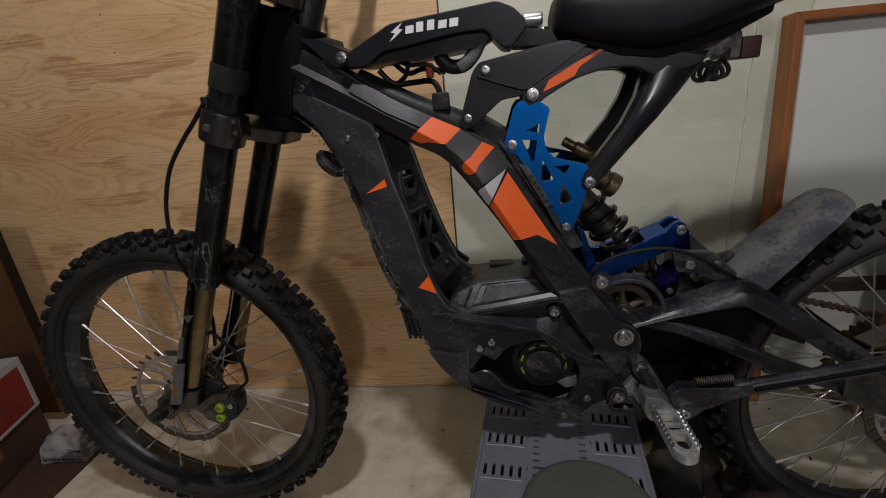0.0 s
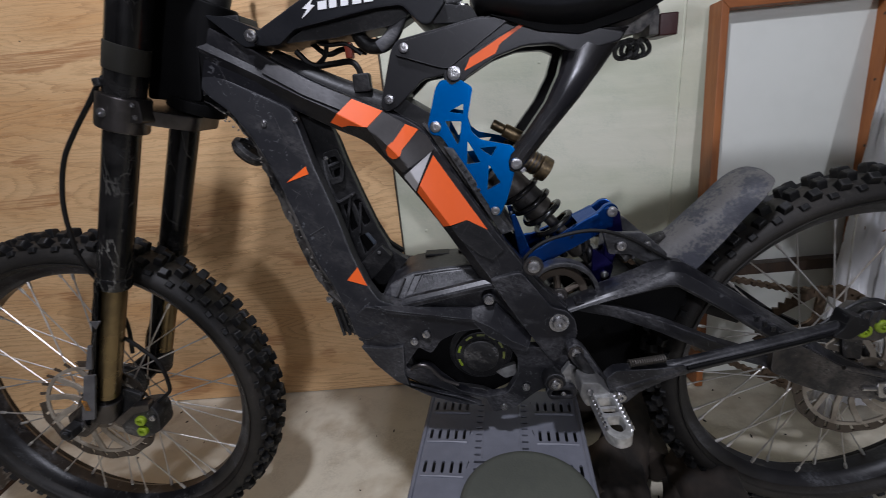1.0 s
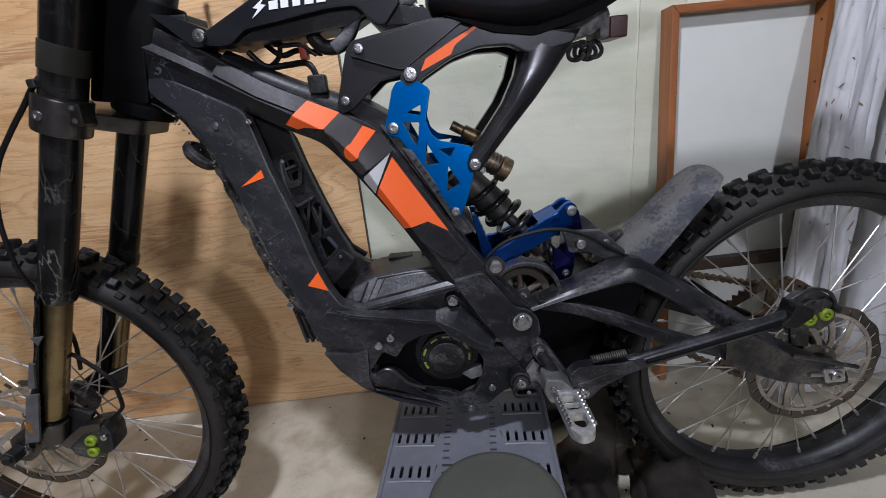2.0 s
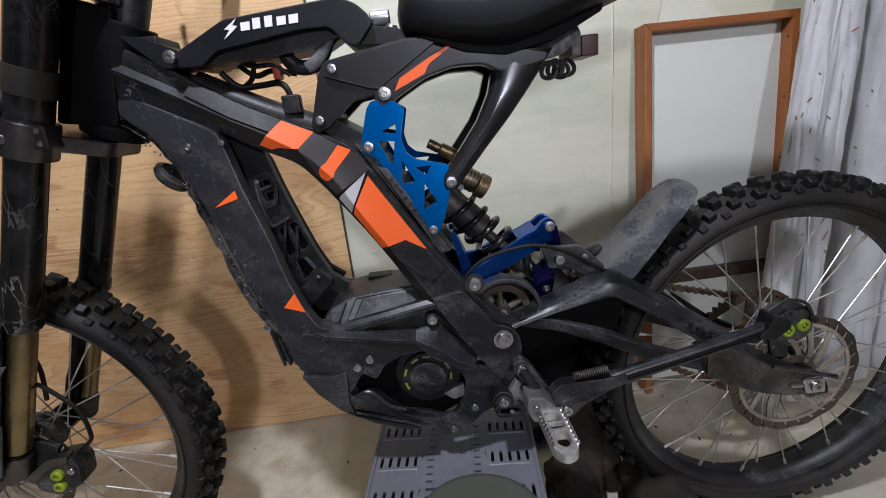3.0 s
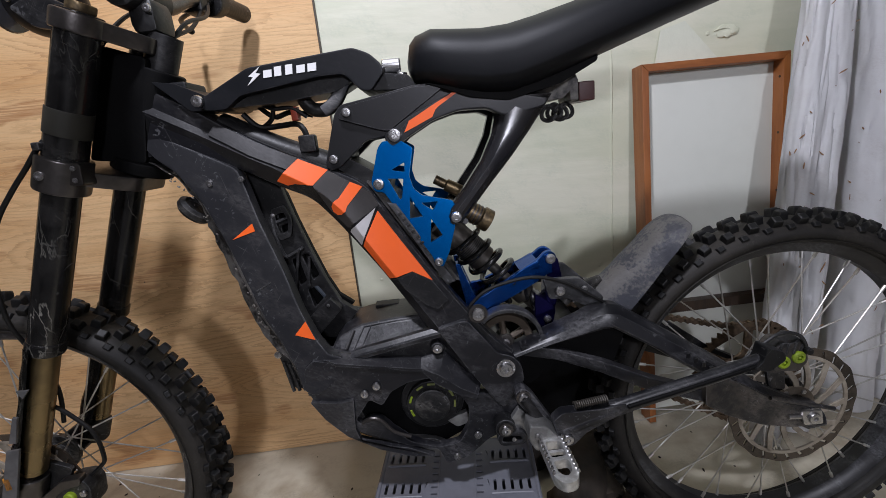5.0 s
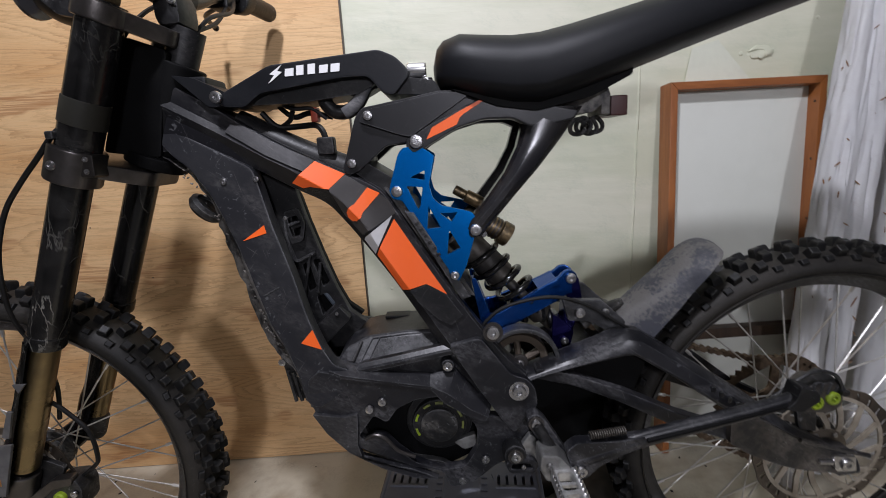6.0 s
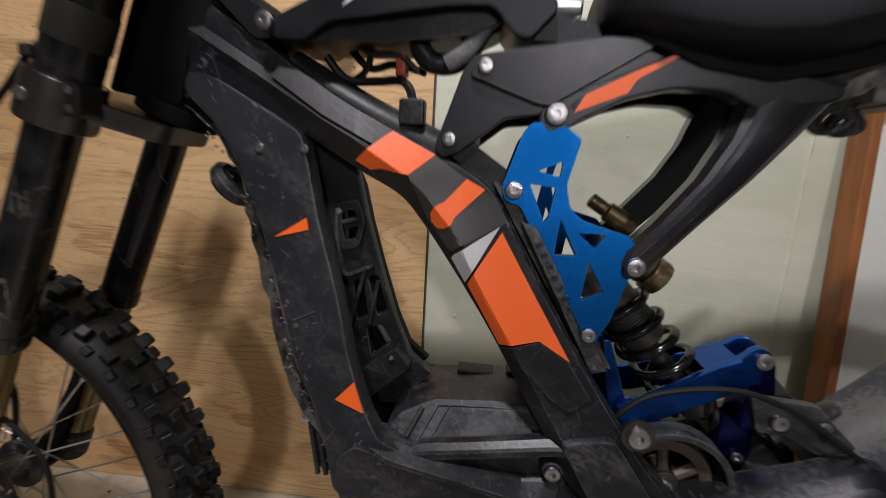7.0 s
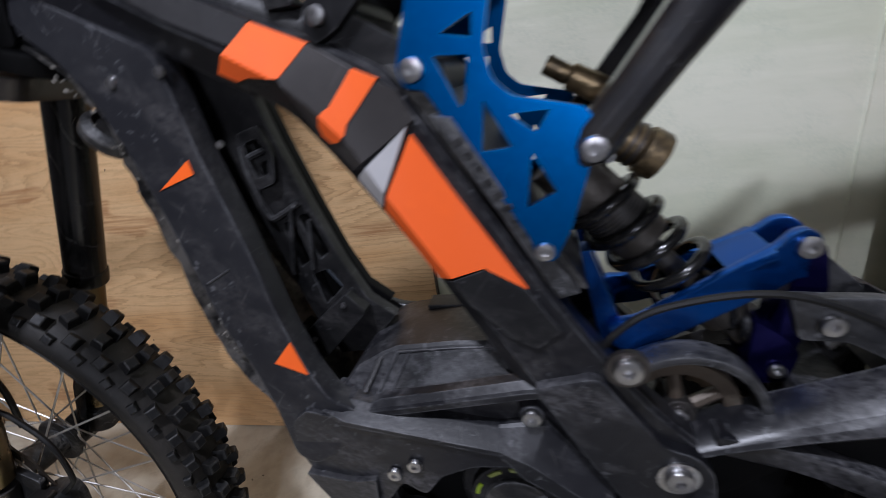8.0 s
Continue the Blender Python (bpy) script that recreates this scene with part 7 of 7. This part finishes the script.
for s in (-1, 1):
    tube = part("fork_tube", merge_bm(cyl_bm(leg(0.560, s), leg(0.800, s), 0.0222, None, 36, 0.002), cyl_bm(leg(0.800, s), leg(0.985, s), 0.0250, None, 36, 0.002), cyl_bm(leg(0.553, s), leg(0.572, s), 0.0240, None, 36, 0.003)), M_FORK, bike, "scratched black fork tube")
    part("rubber_band", cyl_bm(leg(0.845, s), leg(0.875, s), 0.0262, None, 36, 0.0008), M_BAND, tube, "dull olive rubber band")
    part("top_cap", cyl_bm(leg(0.985, s), leg(0.995, s), 0.016, None, 24, 0.002), M_BRASS if s < 0 else M_CLAMP, tube)
    part("slider", cyl_bm(leg(0.360, s), leg(0.560, s), 0.0185, None, 32), M_BRONZE, bike, "bronze fork slider")
    lowb = part("fork_lug", merge_bm(cyl_bm(leg(0.315, s), leg(0.352, s), 0.0215, None, 28, 0.003), plate_bm(rounded([(-0.022, 0.290), (0.0, 0.284), (0.055, 0.330), (0.060, 0.352), (0.036, 0.362), (-0.018, 0.330)], 0.006), 0.071 * s - 0.017, 0.071 * s + 0.017, 0.004)), M_DUST if s > 0 else M_CLAMP, bike, "dirty fork lug")
    bolt(0.0, 0.071 * s - 0.0175, 0.31, 0.0095, lowb, True)
    # plastic guard hugging the front of the leg
    gb = bmesh.new()
    rows = []
    for j in range(13):
        t = j / 12
        z = 0.565 - 0.245 * t
        c = leg(z, s)
        r = 0.0262 + (0.004 if t > 0.6 else 0)
        ring = []
        for k in range(11):
            a = radians(120 + 144 * k / 10) if s < 0 else radians(96 + 190 * k / 10)
            wv = 0.0015 * noise.noise(Vector((k * 0.7, z * 30, s)))
            ring.append(gb.verts.new((c.x + (r + wv) * math.cos(a), c.y + (r + wv) * math.sin(a), z)))
        rows.append(ring)
    for a, b in zip(rows, rows[1:]):
        for k in range(10):
            gb.faces.new((a[k], a[k + 1], b[k + 1], b[k]))
    bmesh.ops.solidify(gb, geom=gb.faces[:], thickness=0.0025)
    guard = part("fork_guard", gb, M_FORK, bike, "scuffed fork guard", angle=60)
    if s < 0:
        c = leg(0.365, s)
        part("sticker", box_bm(c.x - 0.016, c.x - 0.006, c.y - 0.0335, c.y - 0.0300, 0.352, 0.372, 0.0005), material("amber_sticker", (0.75, 0.30, 0.02), 0.5, mix=0.3), guard, "amber sticker")
        part("guard_print", plate_bm([(0.060, 0.417), (0.079, 0.418), (0.048, 0.335), (0.025, 0.334)], -0.1045, -0.100, 0.0008), M_GUARDGREY, guard, "silver-grey print")
        part("guard_print", plate_bm([(0.104, 0.510), (0.122, 0.510), (0.110, 0.497)], -0.1040, -0.1005, 0.0005), M_GUARDGREY, guard, "silver-grey print")
        part("guard_print", plate_bm([(0.068, 0.430), (0.086, 0.470), (0.092, 0.468), (0.078, 0.428)], -0.1040, -0.100, 0.0005), M_GUARDGREY, guard, "silver-grey print")

def yoke(z0, z1, xr, yr, mid):
    """A clamp bridge: wide at the fork legs, narrow behind the steering head, along the rake."""
    c = leg(mid, 0).x
    prof = rounded([(c - 0.022, -0.075), (c - 0.022, 0.075), (c + 0.022, 0.082), (xr, yr), (xr, -yr), (c + 0.022, -0.082)], 0.012)
    bm = plate_bm(prof, z0, z1, 0.003)
    for v in bm.verts:
        x, z, y = v.co.x, v.co.y, v.co.z
        v.co = (x + 0.44 * (z - mid) , y, z - 0.40 * (x - c))
    return bm


lower = part("lower_clamp", merge_bm(*[cyl_bm(leg(0.776, s), leg(0.818, s), 0.0315, None, 36, 0.003) for s in (-1, 1)], yoke(0.789, 0.808, 0.304, 0.034, 0.797), plate_bm(rounded([(0.252, 0.782), (0.254, 0.812), (0.274, 0.808), (0.272, 0.780)], 0.004), -0.092, -0.066, 0.003)), M_CLAMP, bike, "gunmetal lower fork clamp")
bolt(0.229, -0.1010, 0.798, 0.0060, lower)
bolt(0.265, -0.0925, 0.803, 0.0034, lower)
bolt(0.264, -0.0925, 0.788, 0.0034, lower)
upper = part("upper_clamp", merge_bm(*[cyl_bm(leg(0.961, s), leg(0.983, s), 0.0300, None, 36, 0.003) for s in (-1, 1)], yoke(0.962, 0.982, 0.366, 0.034, 0.970)), M_CLAMP, bike, "gunmetal upper fork clamp")
bolt(0.356, -0.041, 0.958, 0.0055, upper)
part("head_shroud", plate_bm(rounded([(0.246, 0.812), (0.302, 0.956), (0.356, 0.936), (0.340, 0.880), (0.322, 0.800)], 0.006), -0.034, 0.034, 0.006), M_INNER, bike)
part("steerer", cyl_bm((0.345, 0, 0.905), (0.372, 0, 0.968), 0.022, None, 28), M_PLASTIC, bike)
stem = part("bar_clamp", merge_bm(box_bm(0.340, 0.378, -0.028, 0.028, 0.966, 1.012, 0.013), cyl_bm((0.348, -0.045, 1.020), (0.348, 0.045, 1.020), 0.024, None, 28, 0.004)), M_PLASTIC, bike)
bolt(0.372, -0.0315, 0.995, 0.0055, stem)
bar_pts = [(0.362, 0.352, 1.084), (0.352, 0.24, 1.078), (0.348, 0.15, 1.058), (0.345, 0.06, 1.022), (0.345, -0.06, 1.022), (0.348, -0.15, 1.058), (0.352, -0.24, 1.078), (0.362, -0.352, 1.084)]
bars = part("handlebar", tube_bm(bar_pts, 0.0125, 16), M_RIM, bike, "black handlebar")
for s in (1, -1):
    part("grip", tube_bm([(0.3535, 0.250 * s, 1.0785), (0.362, 0.352 * s, 1.084)], 0.017, 18, False), M_DUST, bars, "worn rubber grip")
    part("switch_pod", cyl_bm((0.350, 0.215 * s, 1.072), (0.3535, 0.250 * s, 1.079), 0.026, None, 24, 0.005), M_PLASTIC, bars)
    part("perch", box_bm(0.330, 0.362, 0.175 * s - 0.016, 0.175 * s + 0.016, 1.040, 1.076, 0.006), M_PLASTIC, bars)
    lev = part("brake_lever", tube_bm([(0.335, 0.185 * s, 1.050), (0.298, 0.215 * s, 1.048), (0.276, 0.265 * s, 1.052), (0.262, 0.318 * s, 1.054)], 0.0036, 10, flat=1.3), M_PLASTIC, bars, "black brake lever")
    bb = bmesh.new()
    bmesh.ops.create_uvsphere(bb, u_segments=14, v_segments=10, radius=0.0065, matrix=Matrix.Translation((0.262, 0.322 * s, 1.054)))
    part("lever_end", bb, M_PLASTIC, lev)
for pts in ([(0.352, 0.190, 1.060), (0.362, 0.110, 1.005), (0.354, 0.030, 0.965), (0.326, -0.008, 0.900)], [(0.350, 0.215, 1.074), (0.378, 0.130, 1.024), (0.376, 0.045, 0.990), (0.346, 0.004, 0.925)],
            [(0.336, 0.172, 1.046), (0.300, 0.090, 1.030), (0.286, 0.020, 0.985), (0.268, -0.040, 0.905)]):
    part("control_cable", tube_bm(pts, 0.0031, 8), M_CABLE, bars)
part("crossbar_pad", tube_bm([(0.335, -0.08, 1.045), (0.33, 0.0, 1.052), (0.335, 0.10, 1.048)], 0.020, 14), M_PLASTIC, bike)
hb = bmesh.new()
bmesh.ops.create_uvsphere(hb, u_segments=32, v_segments=20, radius=1, matrix=Matrix.Translation((0.227, 0.0, 1.022)) @ Matrix.Rotation(radians(-18), 4, "Y") @ Matrix.Diagonal((0.045, 0.052, 0.043, 1)))
lampb = part("headlight", hb, M_TANK, bike, "black oval headlight", angle=60)
part("lens", lathe_bm([(0.05, 0.0), (0.052, 0.004), (0.048, 0.008), (0.0005, 0.012), (0.0005, 0.0)], 32), material("dark_lens", (0.06, 0.06, 0.065), 0.12, mix=0.2), lampb)
lampb.children[0].matrix_local = Matrix.Translation((0.181, 0, 1.030)) @ Matrix.Diagonal((0.8, 0.8, 0.8, 1)) @ Matrix.Rotation(radians(90), 4, "Z") @ Matrix.Rotation(radians(12), 4, "X")
bolt(0.216, -0.050, 1.014, 0.0035, lampb)
part("headlight_bracket", plate_bm(rounded([(0.225, 1.00), (0.262, 1.015), (0.315, 0.985), (0.300, 0.965), (0.25, 0.975)], 0.005), -0.066, -0.056, 0.002), M_PLASTIC, bike)
horn = part("horn", lathe_bm([(0.0005, -0.009), (0.022, -0.008), (0.026, -0.003), (0.026, 0.004), (0.020, 0.008), (0.017, 0.004), (0.0005, 0.005)], 36), M_DUST, bike, "round black horn")
horn.matrix_local = Matrix.Translation((0.364, -0.016, 0.727)) @ Matrix.Rotation(radians(48), 4, "Y") @ Matrix.Rotation(radians(90), 4, "X")
part("horn_stay", tube_bm([(0.362, 0, 0.74), (0.385, 0, 0.755)], 0.007, 10, False), M_PLASTIC, bike)

# front brake line and caliper
part("brake_line", tube_bm([(0.262, -0.056, 0.872), (0.246, -0.080, 0.850), (0.230, -0.090, 0.834), (0.203, -0.087, 0.809), (0.175, -0.085, 0.783), (0.146, -0.085, 0.750), (0.1275, -0.085, 0.7155), (0.115, -0.085, 0.678), (0.107, -0.082, 0.635), (0.103, -0.076, 0.595), (0.107, -0.060, 0.540), (0.110, -0.048, 0.480), (0.098, -0.045, 0.420)], 0.0032, 10), M_CABLE, bike)
part("line_clip", box_bm(0.226, 0.236, -0.098, -0.084, 0.829, 0.839, 0.002), M_PLASTIC, bike)
part("brake_line", tube_bm([(0.085, -0.080, 0.475), (0.106, -0.062, 0.459), (0.127, -0.056, 0.431), (0.147, -0.055, 0.400), (0.150, -0.055, 0.357), (0.141, -0.055, 0.341), (0.108, -0.055, 0.318)], 0.0032, 8), M_CABLE, bike)
fcal = part("front_caliper", merge_bm(plate_bm(rounded([(0.054, 0.275), (0.050, 0.302), (0.090, 0.328), (0.121, 0.330), (0.128, 0.313), (0.122, 0.278), (0.086, 0.261)], 0.008), -0.072, -0.034, 0.006), plate_bm(rounded([(0.02, 0.31), (0.06, 0.365), (0.10, 0.345), (0.07, 0.29)], 0.006), -0.060, -0.052, 0.002)), M_DUST, bike, "muddy front caliper")
part("caliper_arm", plate_bm(rounded([(0.044, 0.304), (0.088, 0.334), (0.120, 0.337), (0.117, 0.324), (0.088, 0.318), (0.056, 0.294)], 0.004), -0.075, -0.060, 0.003), M_CLAMP, fcal)
for x, z in ((0.095, 0.304), (0.092, 0.283)):
    part("lime_bolt", lathe_bm([(0.0090, -0.072), (0.0090, -0.077), (0.0072, -0.079), (0.0042, -0.079), (0.0038, -0.075), (0.0003, -0.075), (0.0003, -0.072)], 22, (x, 0, z)), M_LIME, fcal, "lime green caliper bolt")
bolt(0.117, -0.073, 0.308, 0.0055, fcal)
part("axle_nut", merge_bm(cyl_bm((-0.004, -0.112, 0.312), (-0.004, -0.090, 0.312), 0.013, None, 6, 0.002), cyl_bm((-0.004, -0.116, 0.312), (-0.004, -0.110, 0.312), 0.007, None, 16, 0.001)), M_PLASTIC, bike)
